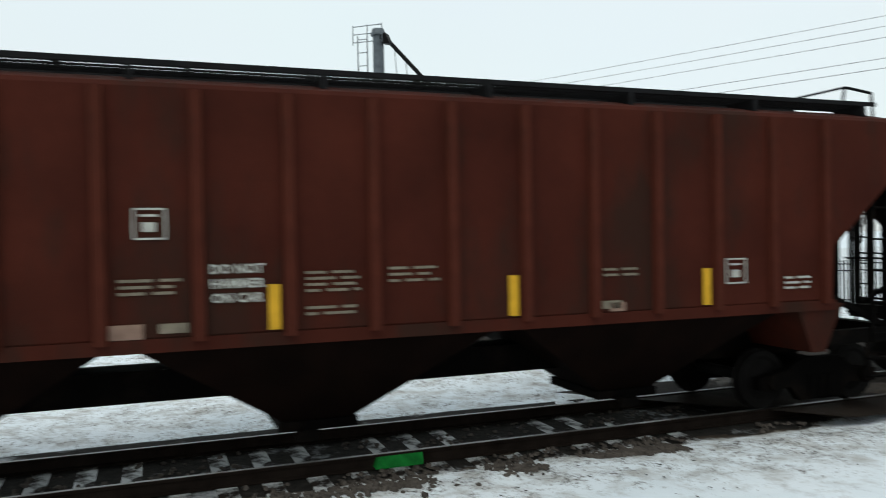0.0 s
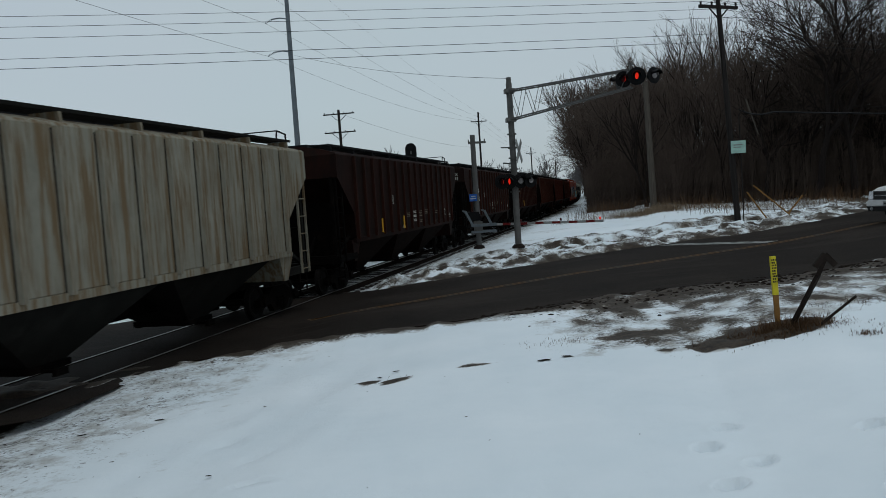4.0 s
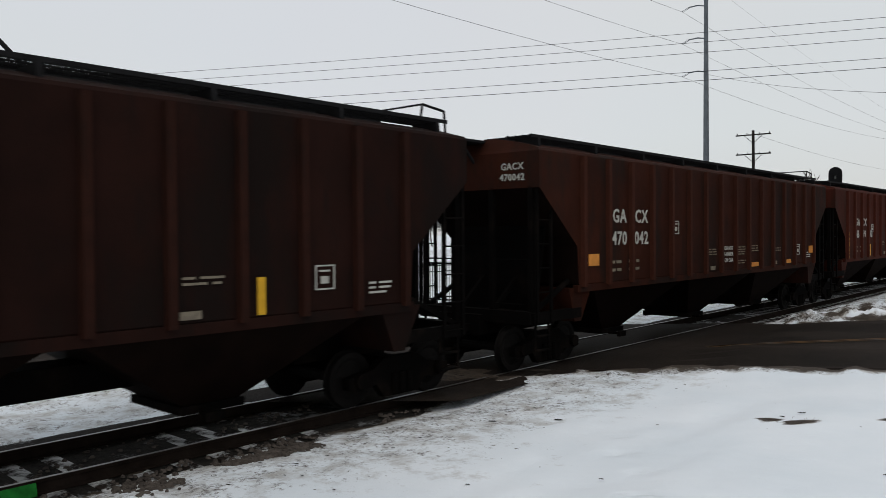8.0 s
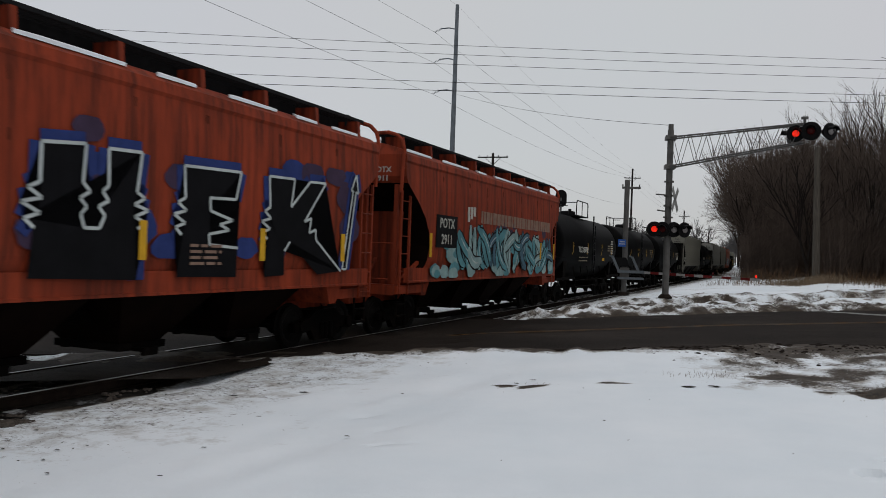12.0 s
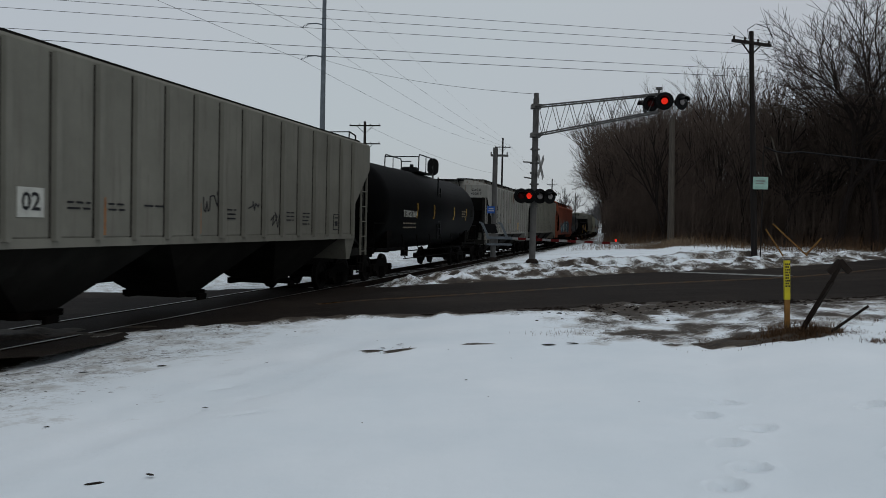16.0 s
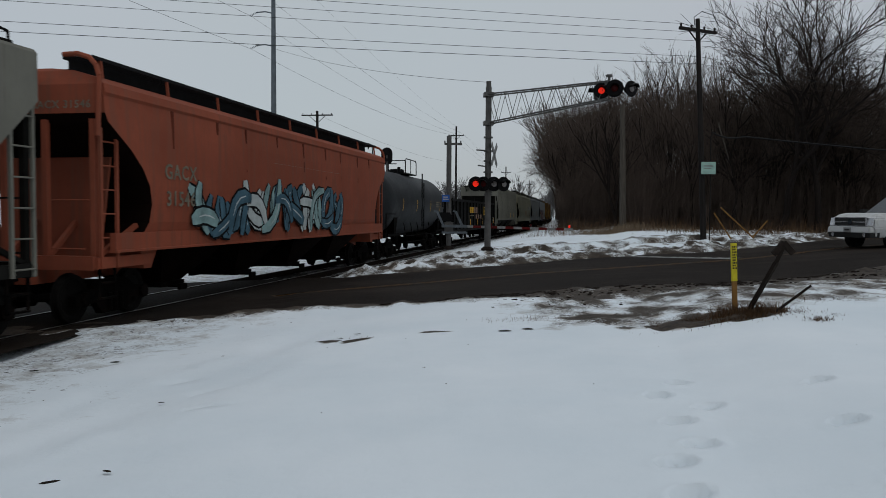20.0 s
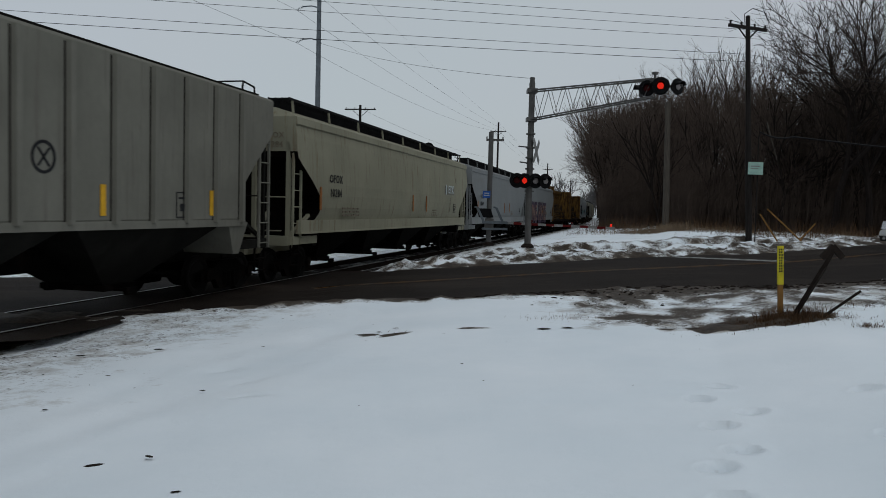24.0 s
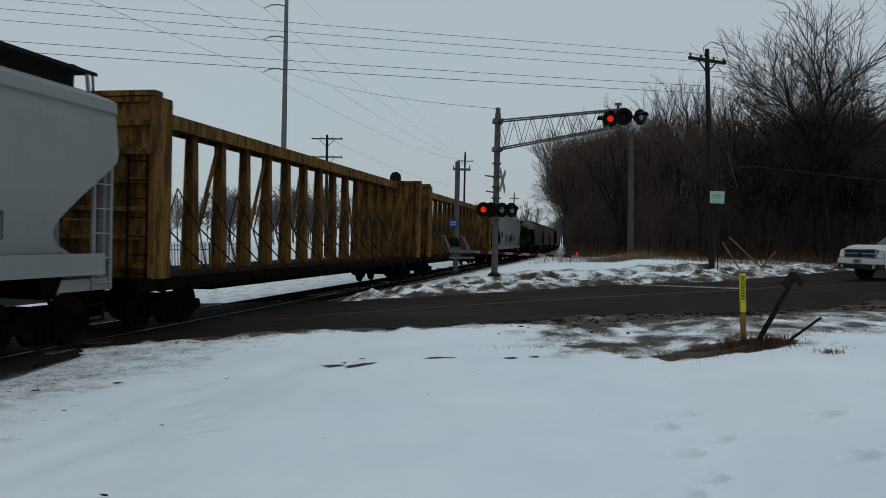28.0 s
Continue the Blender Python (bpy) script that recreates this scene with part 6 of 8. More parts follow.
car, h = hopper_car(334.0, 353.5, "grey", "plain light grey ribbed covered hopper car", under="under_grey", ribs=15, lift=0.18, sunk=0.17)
reporting(car, h, "CRDX", "6183", M["paint_black"], y=-h + 2.2, size=0.36)
end_mark(car, h, "CRDX", "6183", M["paint_black"])
round_mark(car, panel(car, -h + 5.7)[0], 2.45, 0.18)
stencil_block(car, M["paint_black"], 1.592, -h + 2.0, 2.2, 3, 0.5, 0.04, 0.1, 61)
stencil_block(car, M["paint_black"], 1.592, -h + 3.2, 2.2, 3, 0.5, 0.04, 0.1, 62)
for y in (h - 5.0, h - 4.2):
    side_plate(car, "patch", M["paint_black"], 1.592, y, 2.15, 0.42, 0.5)
car, h = hopper_car(353.5, 373.4, "orange_faded", "faded orange hopper car with white and blue spray paint", "flush", ribs=0, bays=4, trim="orange_faded", gap=1.6, struts=True)
part("lettering", text_mesh("GACX 31546", 0.19, M["paint_dim"], 1.15, 0.003), None, car, at=Matrix.Translation((0.75, -h - 0.004, 3.85)) @ FRONT)
side_text(car, "GACX", 0.42, M["paint_dim"], 1.655, -6.7, 2.78, 1.1, 0.006)
side_text(car, "31546", 0.42, M["paint_dim"], 1.655, -6.7, 2.25, 1.1, 0.006)
weld_stains(car, h, 6)
wildstyle(car, -6.2, 3.4, 1.42, 2.92, 11, 9, (M["graf_pale"], M["graf_slate"], M["graf_slate"], M["graf_white"]), 1.652)
stencil_block(car, M["graf_tan"], 1.63, -2.0, 3.1, 1, 5.5, 0.42, 0.5, 93)
tank_car(373.4, 387.7, "tank_grey", "grey tank car with a handrailed dome", "")


# Gondola.
def gondola(q0, q1):
    length = q1 - q0 - 1.1
    half = length / 2
    car = thing("gondola_car", "black open gondola car with worn yellow lettering", "gondola car", "cars of the train")
    MOVERS.append((car, (q0 + 1.1 + q1) / 2))
    for s in (-1, 1):
        bm = bmesh.new()
        box(bm, s * 1.5 - 0.03, s * 1.5 + 0.03, -half, half, 1.05, 2.82)
        part("side_wall", bm, M["gondola_black"], car)
        bm = bmesh.new()
        box(bm, s * 1.52 - 0.09, s * 1.52 + 0.09, -half, half, 2.82, 2.97)
        part("top_rail", bm, M["gondola_black"], car)
        bm = bmesh.new()
        box(bm, s * 1.5 - 0.09, s * 1.5 + 0.09, -half, half, 0.92, 1.08)
        part("side_sill", bm, M["gondola_black"], car)
        for k in range(15):
            y = -half + 0.25 + (length - 0.5) * k / 14
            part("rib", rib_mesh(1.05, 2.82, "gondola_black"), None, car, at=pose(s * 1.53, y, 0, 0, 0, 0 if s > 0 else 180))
    for s in (-1, 1):
        bm = bmesh.new()
        box(bm, -1.5, 1.5, s * half - 0.05, s * half + 0.05, 1.0, 3.0)
        for z in (1.5, 2.0, 2.5):
            box(bm, -1.5, 1.5, s * half - 0.09, s * half + 0.09, z, z + 0.1)
        part("end_wall", bm, M["gondola_black"], car)
        part("ladder", ladder_mesh(0.8, 3.0, 0.42, 5, "under"), None, car, at=Matrix.Translation((1.56, s * (half - 0.5) - 0.2, 0)))
    bm = bmesh.new()
    box(bm, -1.5, 1.5, -half, half, 1.0, 1.08)
    box(bm, -0.35, 0.35, -half + 0.4, half - 0.4, 0.75, 1.0)
    part("floor", bm, M["under"], car)
    pitch = (length - 0.5) / 14
    for k, ch in enumerate("rail"):
        y = -2.95 + 0.92 * k
        side_plate(car, "letter_panel", M["paint_yellow"] if k < 2 else M["graf_tan"], 1.605, y, 2.32, 0.62, 0.42, "patchy yellow letter panel")
        side_text(car, ch, 0.55, M["gondola_black"], 1.620, y + 0.05, 2.34, 1, 0.01)
    for k in range(3):
        side_plate(car, "letter_panel", M["graf_tan"], 1.605, -0.3 + 1.15 * k, 1.86, 0.5, 0.3)
    side_plate(car, "letter_frame", M["paint_dim"], 1.605, -2.4, 1.95, 1.9, 0.05)
    side_plate(car, "letter_frame", M["paint_dim"], 1.605, -3.3, 1.75, 0.05, 0.4)
    for y in (3.95, 4.86, 5.77):
        side_plate(car, "company_panel", M["paint_yellow"], 1.605, y, 2.28, 0.84, 0.62, "yellow panel with black bars")
        side_plate(car, "company_bar", M["gondola_black"], 1.622, y, 2.25, 0.2, 0.42)
        side_plate(car, "company_bar", M["gondola_black"], 1.623, y, 2.46, 0.62, 0.12)
    side_text(car, "Pooling", 0.25, M["paint_yellow"], 1.625, 4.86, 1.83, 1.0, 0.003)
    side_text(car, "Experts", 0.25, M["paint_yellow"], 1.625, 5.79, 1.83, 1.0, 0.003)
    side_plate(car, "stencil_bar", M["paint_yellow"], 1.605, 4.86, 1.6, 0.6, 0.12)
    stencil_block(car, M["paint_white"], 1.605, 9.1, 1.75, 4, 0.4, 0.06, 0.12, 71)
    side_plate(car, "placard", M["paint_white"], 1.605, 4.82, 1.2, 0.3, 0.14)
    yellow_bars(car, (-3.0, 0.2, 2.9, 6.75, half - 0.35), 1.5, 0.42, 0.1, 1.60)
    notice_box(car, M["paint_white"], 1.54, half - 1.9, 1.7, 0.2)
    couplers(car, half)
    bogies(car, half - 1.75)


gondola(387.7, 409.0)
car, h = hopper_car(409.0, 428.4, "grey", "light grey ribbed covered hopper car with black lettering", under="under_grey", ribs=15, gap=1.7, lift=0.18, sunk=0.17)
reporting(car, h, "CRDX", "7919", M["paint_black"], y=-h + 3.0, size=0.36)
end_mark(car, h, "CRDX", "7919", M["paint_black"])
yellow_bars(car, (h - 6.0, h - 2.7), 2.0, 0.5)
notice_box(car, M["paint_black"], 1.592, h - 3.7, 1.95, 0.24)
round_mark(car, panel(car, h - 6.9)[0], 2.6)


def pellet_car(q0, q1, paint, label, mark, digits):
    car, h = hopper_car(q0, q1, paint, label, "round", under="under", ribs=0, bays=4, trim=paint, gap=1.3, struts=True)
    side_text(car, mark, 0.32, M["paint_black"], 1.675, -h + (2.0 if digits == "68190" else 2.5), 2.75, 1.15, 0.004)
    side_text(car, digits, 0.32, M["paint_black"], 1.675, -h + (2.0 if digits == "68190" else 2.5), 2.36, 1.15, 0.004)
    end_mark(car, h, mark, digits, M["paint_dim"], 3.75, 0.2)
    for y in (-h + 1.4, 0.25, 2.2):
        side_plate(car, "reflector", M["strip_brown"], 1.67, y, 2.2, 0.11, 0.62, "faded orange strip")
    stencil_block(car, M["paint_dim"], 1.668, -h + 3.0, 1.95, 3, 1.4, 0.05, 0.1, len(label))
    stencil_block(car, M["paint_dim"], 1.668, h - 7.0, 1.95, 3, 0.8, 0.05, 0.1, 7)
    notice_box(car, M["paint_black"], 1.66, h - 2.9, 2.05, 0.2)
    return car, h


car, h = pellet_car(428.4, 449.9, "cream", "cream smooth-sided covered hopper car with small dents", "OFOX", "10284")
side_plate(car, "painted_over_patch", M["grey"], 1.662, 6.2, 2.84, 1.75, 0.36, "grey patch painted over old letters")
side_text(car, "ETX", 0.46, M["graf_white"], 1.678, 6.4, 2.88, 1.35, 0.016)
side_plate(car, "letter_bar", M["graf_white"], 1.672, 5.5, 2.88, 0.16, 0.44)
scrawl(car, ((0, 0.5), (-0.1, -0.5), (-0.15, -0.7)), 6.35, 2.25, 0.5, 1.665)
scrawl(car, ((0, 0.3), (0.02, -0.3)), 7.4, 3.35, 0.4, 1.66)
pellet_car(449.9, 471.0, "pale", "pale grey smooth-sided covered hopper car", "ACFX", "68609")
car, h = pellet_car(471.0, 492.4, "pale", "pale grey smooth-sided hopper car with large tan sprayed letters", "DOWX", "68190")
spray_letters(car, "WE HATE", 1.672, -2.3, 1.86, 1.82, M["graf_tan"], M["graf_purple"], M["graf_purple"], 1.36)
blobs(car, [M["graf_purple"]], 1.66, -6.9, 2.4, 1.35, 1.6, 18, 12, 0.2, 0.4)


# Centre-beam lumber cars.
def centerbeam(q0, q1):
    length = q1 - q0 - 0.9
    half = length / 2
    car = thing("centerbeam_flat_car", "empty yellow centre-beam lumber car, worn and rusty", "lumber car", "cars of the train")
    MOVERS.append((car, (q0 + 0.9 + q1) / 2))
    bm = bmesh.new()
    box(bm, -1.40, 1.40, -half, half, 1.02, 1.12)
    for s in (-1, 1):
        box(bm, s * 1.40 - 0.05, s * 1.40 + 0.05, -half, half, 0.86, 1.12)
        for k in range(22):
            y = -half + 0.8 + (length - 1.6) * k / 21
            box(bm, s * 1.46 - 0.05, s * 1.46 + 0.05, y - 0.08, y + 0.08, 0.84, 1.0)
    hexa(bm, [(-0.4, -half * 0.6, 0.62), (0.4, -half * 0.6, 0.62), (0.4, half * 0.6, 0.62), (-0.4, half * 0.6, 0.62)], [(-0.4, -half, 1.03), (0.4, -half, 1.03), (0.4, half, 1.03), (-0.4, half, 1.03)])
    part("deck", bm, M["under_rust"], car)
    for s in (-1, 1):
        y = s * (half - 0.55)
        bm = bmesh.new()
        box(bm, -1.42, 1.42, y - 0.04, y + 0.04, 1.1, 4.62)
        wall = part("bulkhead", bm, M["yellow_car"], car)
        for z in (1.3, 1.85, 2.4, 2.95, 3.5, 4.05, 4.5):
            bm = bmesh.new()
            box(bm, -1.36, 1.36, y + 0.04 if s > 0 else y - 0.12, y + 0.12 if s > 0 else y - 0.04, z, z + 0.1)
            part("rail", bm, M["yellow_car"], wall)
        for x in (-1.42, 1.42):
            bm = bmesh.new()
            box(bm, x - 0.06, x + 0.06, min(y - 0.1, y - s * 0.5), max(y + 0.1, y - s * 0.5), 1.1, 4.62)
            part("corner_post", bm, M["yellow_car"], wall)
        bm = bmesh.new()
        box(bm, -1.48, 1.48, y - 0.14, y + 0.14, 4.62, 4.72)
        part("cap", bm, M["yellow_car"], wall)
        bm = bmesh.new()
        for x in (-1.35, 1.35):
            tube(bm, [(x, y + s * 0.14, 1.0), (x, y + s * 0.14, 3.5)], 0.02)
            tube(bm, [(x * 0.7, y + s * 0.14, 1.0), (x * 0.7, y + s * 0.14, 3.5)], 0.02)
            for k in range(7):
                tube(bm, [(x, y + s * 0.14, 1.2 + 0.36 * k), (x * 0.7, y + s * 0.14, 1.2 + 0.36 * k)], 0.014)
        part("ladder", bm, M["under_rust"], car)
    bm = bmesh.new()
    box(bm, -0.30, 0.30, -half + 0.6, half - 0.6, 4.45, 4.62)
    for s in (-1, 1):
        box(bm, s * 0.33 - 0.04, s * 0.33 + 0.04, -half + 0.6, half - 0.6, 4.34, 4.66)
    part("top_chord", bm, M["yellow_car"], car)
    n = 15
    pitch = (length - 3.0) / (n - 1)
    post = bmesh.new()
    hexa(post, [(-0.15, -0.05, 1.1), (0.15, -0.05, 1.1), (0.15, 0.05, 1.1), (-0.15, 0.05, 1.1)], [(-0.09, -0.05, 4.4), (0.09, -0.05, 4.4), (0.09, 0.05, 4.4), (-0.09, 0.05, 4.4)])
    for s in (-1, 1):
        hexa(post, [(s * 0.15 - 0.02, -0.15, 1.1), (s * 0.15 + 0.02, -0.15, 1.1), (s * 0.15 + 0.02, 0.15, 1.1), (s * 0.15 - 0.02, 0.15, 1.1)], [(s * 0.09 - 0.02, -0.11, 4.4), (s * 0.09 + 0.02, -0.11, 4.4), (s * 0.09 + 0.02, 0.11, 4.4), (s * 0.09 - 0.02, 0.11, 4.4)])
    post = finish(post, "post", M["yellow_car"])
    for k in range(n):
        part("post", post, None, car, at=Matrix.Translation((0, -(n - 1) / 2 * pitch + pitch * k, 0)))
    for k in range(0, n - 1, 2):
        y0 = -(n - 1) / 2 * pitch + pitch * k
        bm = bmesh.new()
        if k < n / 2:
            beam(bm, (0.0, y0 + 0.1, 1.6), (0.0, y0 + pitch - 0.1, 4.3), 0.05, 0.12)
        else:
            beam(bm, (0.0, y0 + 0.1, 4.3), (0.0, y0 + pitch - 0.1, 1.6), 0.05, 0.12)
        part("brace", bm, M["yellow_car"], car)
    for k in range(n - 1):                # tie-down cables hanging between the posts
        y0 = -(n - 1) / 2 * pitch + pitch * k
        for run in ([(0.5, y0, 3.0), (0.62, y0 + pitch * 0.5, 2.15), (1.3, y0 + pitch * 1.05, 1.14)], [(0.5, y0 + pitch, 3.0), (0.64, y0 + pitch * 0.5, 2.1), (1.3, y0 - pitch * 0.05, 1.14)]):
            bm = bmesh.new()
            tube(bm, run, 0.02, 4)
            part("tie_down_cable", bm, M["black_metal"], car)
    couplers(car, half, 0.55)
    bogies(car, half - 1.9)


centerbeam(492.4, 516.7)
centerbeam(516.7, 541.0)
car, h = hopper_car(541.0, 561.5, "pale", "pale grey smooth-sided hopper car with sprayed patches, far down the train", "round", under="under", ribs=0, bays=4)
blobs(car, [M["graf_black"], M["graf_teal"]], 1.66, -h + 2, h - 3, 1.8, 2.6, 8, 33, 0.3, 0.6)
FAR = ("tank_black", "grey", "beige_grey", "grey", "brown", "pale", "grey", "brown_dark", "grey", "tank_black", "brown", "grey", "brown_dark", "brown")
place = 561.5
for k, paint in enumerate(FAR):
    if paint == "tank_black":
        tank_car(place, place + 16.0, paint, "black tank car far down the train")
        place += 16.0
    else:
        style = "round" if paint == "pale" else "ribbed"
        hopper_car(place, place + 19.4, paint, paint.replace("_", " ") + " covered hopper car far down the train", style, ribs=15 if style == "ribbed" else 0)
        place += 19.4


# ---- crossing signals ----
FLASHERS = []                             # lenses with one lit and one dark face, and which beat shows the lit one


def signal_head(parent, x, y, z, lens, turn, r=0.30, flash=None):
    """A round crossing light: black target, hood and lens; turn: where it faces, east of +y."""
    m = pose(x, y, z, 0, 0, -turn)
    bm = bmesh.new()
    lathe(bm, [(r, -0.03), (r, 0.0), (r * 0.5, 0.01), (r * 0.5, -0.22), (r * 0.2, -0.26)], "y", (0, 0, 0), 22)
    for k in range(7):                    # open hood over the lens
        a0, a1 = math.pi * (0.05 + 0.9 * k / 7), math.pi * (0.05 + 0.9 * (k + 1) / 7)
        q = [(0.17 * math.cos(a), 0.17 * math.sin(a)) for a in (a0, a1)]
        for y0, y1 in ((0.0, 0.26),):
            v = [bm.verts.new(p) for p in ((q[0][0], y0, q[0][1]), (q[1][0], y0, q[1][1]), (q[1][0], y1, q[1][1]), (q[0][0], y1, q[0][1]))]
            w = [bm.verts.new((p.co.x * 1.05, p.co.y, p.co.z * 1.05)) for p in v]
            bm.faces.new(v)
            bm.faces.new(w[::-1])
            bm.faces.new((v[2], v[3], w[3], w[2]))
    bmesh.ops.remove_doubles(bm, verts=bm.verts[:], dist=0.003)
    head = part("light_head", bm, M["black_metal"], parent, at=m)
    bm = bmesh.new()
    lathe(bm, [(0.01, -0.045), (0.075, -0.036), (0.115, -0.01), (0.12, 0.0), (0.115, 0.01), (0.075, 0.036), (0.01, 0.045)], "y", (0, 0, 0), 18)
    for f in bm.faces:
        f.material_index = 1 if f.calc_center_median().y < 0 else 0
    me = finish(bm, "lens", M[lens])
    me.materials.append(M["lens_dark"])
    glass = part("lens", me, None, head, "glowing red lens" if lens == "red_glow" else "", at=pose(0, 0.03, 0))
    if flash is not None:
        FLASHERS.append((glass, flash))
    return head


MAST = Vector((3.78, 31.45))
mast = thing("crossing_signal", "grey metal crossing mast with a truss arm and red lights", "crossing signal", m=pose(MAST.x, MAST.y, 0))
bm = bmesh.new()
rod(bm, (0, 0, 0.2), (0, 0, 6.75), 0.13, 0.12, 12)
rod(bm, (0, 0, 6.6), (0, 0, 6.98), 0.10, 0.10, 8)
for z in (2.4, 3.3, 3.75, 4.15, 4.7):
    rod(bm, (0, 0, z), (0, 0, z + 0.06), 0.19, seg=10)
part("mast", bm, M["alum"], mast)
bm = bmesh.new()
lathe(bm, [(0.27, 0.0), (0.25, 0.08), (0.16, 0.16)], "z", (0, 0, 0.16), 10)
part("base", bm, M["iron"], mast)
ARM = Vector((0.87, -0.50)).normalized()
SIDEWAYS = Vector((-ARM.y, ARM.x))


def on_arm(s, w, z):
    p = ARM * s + SIDEWAYS * w
    return (p.x, p.y, z)


LEN = 4.9
bm = bmesh.new()
for w in (-0.22, 0.22):
    beam(bm, on_arm(0.0, w, 5.30), on_arm(LEN, w * 0.8, 5.98), 0.055, 0.055)
    beam(bm, on_arm(0.0, w, 6.44), on_arm(LEN, w * 0.8, 6.62), 0.055, 0.055)
part("arm_chord", bm, M["alum"], mast)
for k in range(7):
    s0, s1 = LEN * k / 7, LEN * (k + 1) / 7
    mid = (s0 + s1) / 2
    lo, up = (lambda s: 5.30 + 0.68 * s / LEN), (lambda s: 6.44 + 0.18 * s / LEN)
    bm = bmesh.new()
    for w in (-0.2, 0.2):
        beam(bm, on_arm(s0 + 0.05, w, up(s0)), on_arm(mid, w, lo(mid)), 0.02, 0.02)
        beam(bm, on_arm(mid, w, lo(mid)), on_arm(s1 - 0.05, w, up(s1)), 0.02, 0.02)
    beam(bm, on_arm(mid, -0.2, lo(mid)), on_arm(mid, 0.2, lo(mid)), 0.02, 0.02)
    part("lattice_bar", bm, M["alum"], mast)
for z in (5.30, 6.44):
    bm = bmesh.new()
    box(bm, -0.20, 0.20, -0.24, 0.24, z - 0.08, z + 0.08)
    part("clamp", bm, M["alum"], mast)
bm = bmesh.new()
p0, p1 = on_arm(LEN - 0.35, 0, 6.30), on_arm(LEN + 1.0, 0, 6.34)
rod(bm, p0, p1, 0.05, seg=8)
rod(bm, on_arm(LEN, 0, 6.3), on_arm(LEN, 0, 6.85), 0.05, seg=8)
rod(bm, on_arm(LEN, 0, 6.8), on_arm(LEN, 0, 6.88), 0.12, seg=10)
part("light_bracket", bm, M["alum"], mast)
x, y, z = on_arm(LEN - 0.25, -0.15, 6.28)
signal_head(mast, x, y, z, "red_glow", 190, flash=0)
x, y, z = on_arm(LEN + 0.25, -0.15, 6.34)
signal_head(mast, x, y, z, "red_glow", 196, 0.33, flash=1)
x, y, z = on_arm(LEN + 0.85, -0.05, 6.30)
signal_head(mast, x, y, z, "lens_grey", 150)
x, y, z = on_arm(LEN - 0.55, 0.2, 6.28)
signal_head(mast, x, y, z, "lens_dark", 265)
for dx, lens, turn, flash in ((-0.52, "red_glow", 187, 0), (-0.22, "red_glow", 200, 1), (0.22, "lens_grey", 165, None), (0.62, "lens_grey", 150, None)):
    signal_head(mast, dx, -0.18, 2.85, lens, turn, flash=flash)
bm = bmesh.new()
rod(bm, (-0.6, -0.05, 2.85), (0.7, -0.05, 2.85), 0.035, seg=8)
rod(bm, (0, 0, 3.55), (-0.42, -0.05, 3.6), 0.03)
rod(bm, (0, 0, 4.2), (-0.48, -0.05, 4.22), 0.03)
part("light_bracket", bm, M["alum"], mast)
for a in (45, -45):                       # the crossed boards face along the road
    bm = bmesh.new()
    box(bm, -0.6, 0.6, -0.01, 0.01, -0.11, 0.11)
    part("crossbuck_board", bm, M["white_stripe"], mast, "white crossbuck board seen almost edge-on", at=pose(0.26, 0.1, 4.05, 0, 0, 68) @ pose(0, 0, 0, 0, a, 0))

gate = thing("crossing_gate", "lowered crossing gate with red and white striped arm", "crossing gate", m=pose(2.32, 33.3, 0))
bm = bmesh.new()
rod(bm, (0, 0, 0.1), (0, 0, 4.95), 0.115, 0.105, 12)
part("post", bm, M["alum"], gate)
bm = bmesh.new()
lathe(bm, [(0.24, 0.0), (0.22, 0.10), (0.12, 0.16)], "z", (0, 0, 0.12), 10)
part("flange", bm, M["iron"], gate)
bm = bmesh.new()
beam(bm, (-0.2, 0, 4.62), (0.55, 0, 4.62), 0.08, 0.09)
for x in (-0.18, 0.5):
    rod(bm, (x, 0, 4.62), (x, 0, 4.76), 0.03)
part("bracket", bm, M["alum"], gate)
bm = bmesh.new()
box(bm, -0.17, 0.19, -0.2, 0.2, 0.78, 1.28)
part("drive_box", bm, M["alum"], gate)
for y in (-0.28, 0.28):
    for z0, z1 in ((0.80, 0.88), (1.06, 1.17)):
        bm = bmesh.new()
        box(bm, -0.28, 0.78, y - 0.03, y + 0.03, z0, z1)
        part("side_rail", bm, M["steel_galv"], gate)
for x in (-0.22, 0.58):
    bm = bmesh.new()
    beam(bm, (x, -0.28, 1.1), (x - 0.30, -0.28, 1.74), 0.05, 0.10)
    beam(bm, (x - 0.30, -0.28, 1.74), (x - 0.42, -0.28, 1.76), 0.05, 0.07)
    part("counterweight_arm", bm, M["steel_galv"], gate)
for y in (-0.14, 0.0, 0.14):
    bm = bmesh.new()
    hexa(bm, [(-0.42, y - 0.05, 1.32), (0.18, y - 0.05, 1.32), (0.18, y + 0.05, 1.32), (-0.42, y + 0.05, 1.32)], [(-0.55, y - 0.05, 1.70), (0.05, y - 0.05, 1.70), (0.05, y + 0.05, 1.70), (-0.55, y + 0.05, 1.70)])
    part("counterweight", bm, M["black_metal"], gate)
tip, base = Vector((4.95, -1.9, 1.02)), Vector((0.7, -0.2, 1.11))
for k in range(13):
    a, b = base.lerp(tip, k / 13), base.lerp(tip, (k + 1) / 13)
    bm = bmesh.new()
    beam(bm, a, b, 0.03, 0.10)
    part("arm_stripe", bm, M["red_stripe" if k % 2 else "white_stripe"], gate)
for s in (0.25, 0.62, 0.97):
    p = base.lerp(tip, s)
    bm = bmesh.new()
    lathe(bm, [(0.03, 0), (0.04, 0.03), (0.04, 0.09), (0.015, 0.11)], "z", (p.x, p.y, p.z + 0.065), 10)
    part("arm_light", bm, M["red_glow"] if s > 0.9 else M["lens_dark"], gate)
bm = bmesh.new()
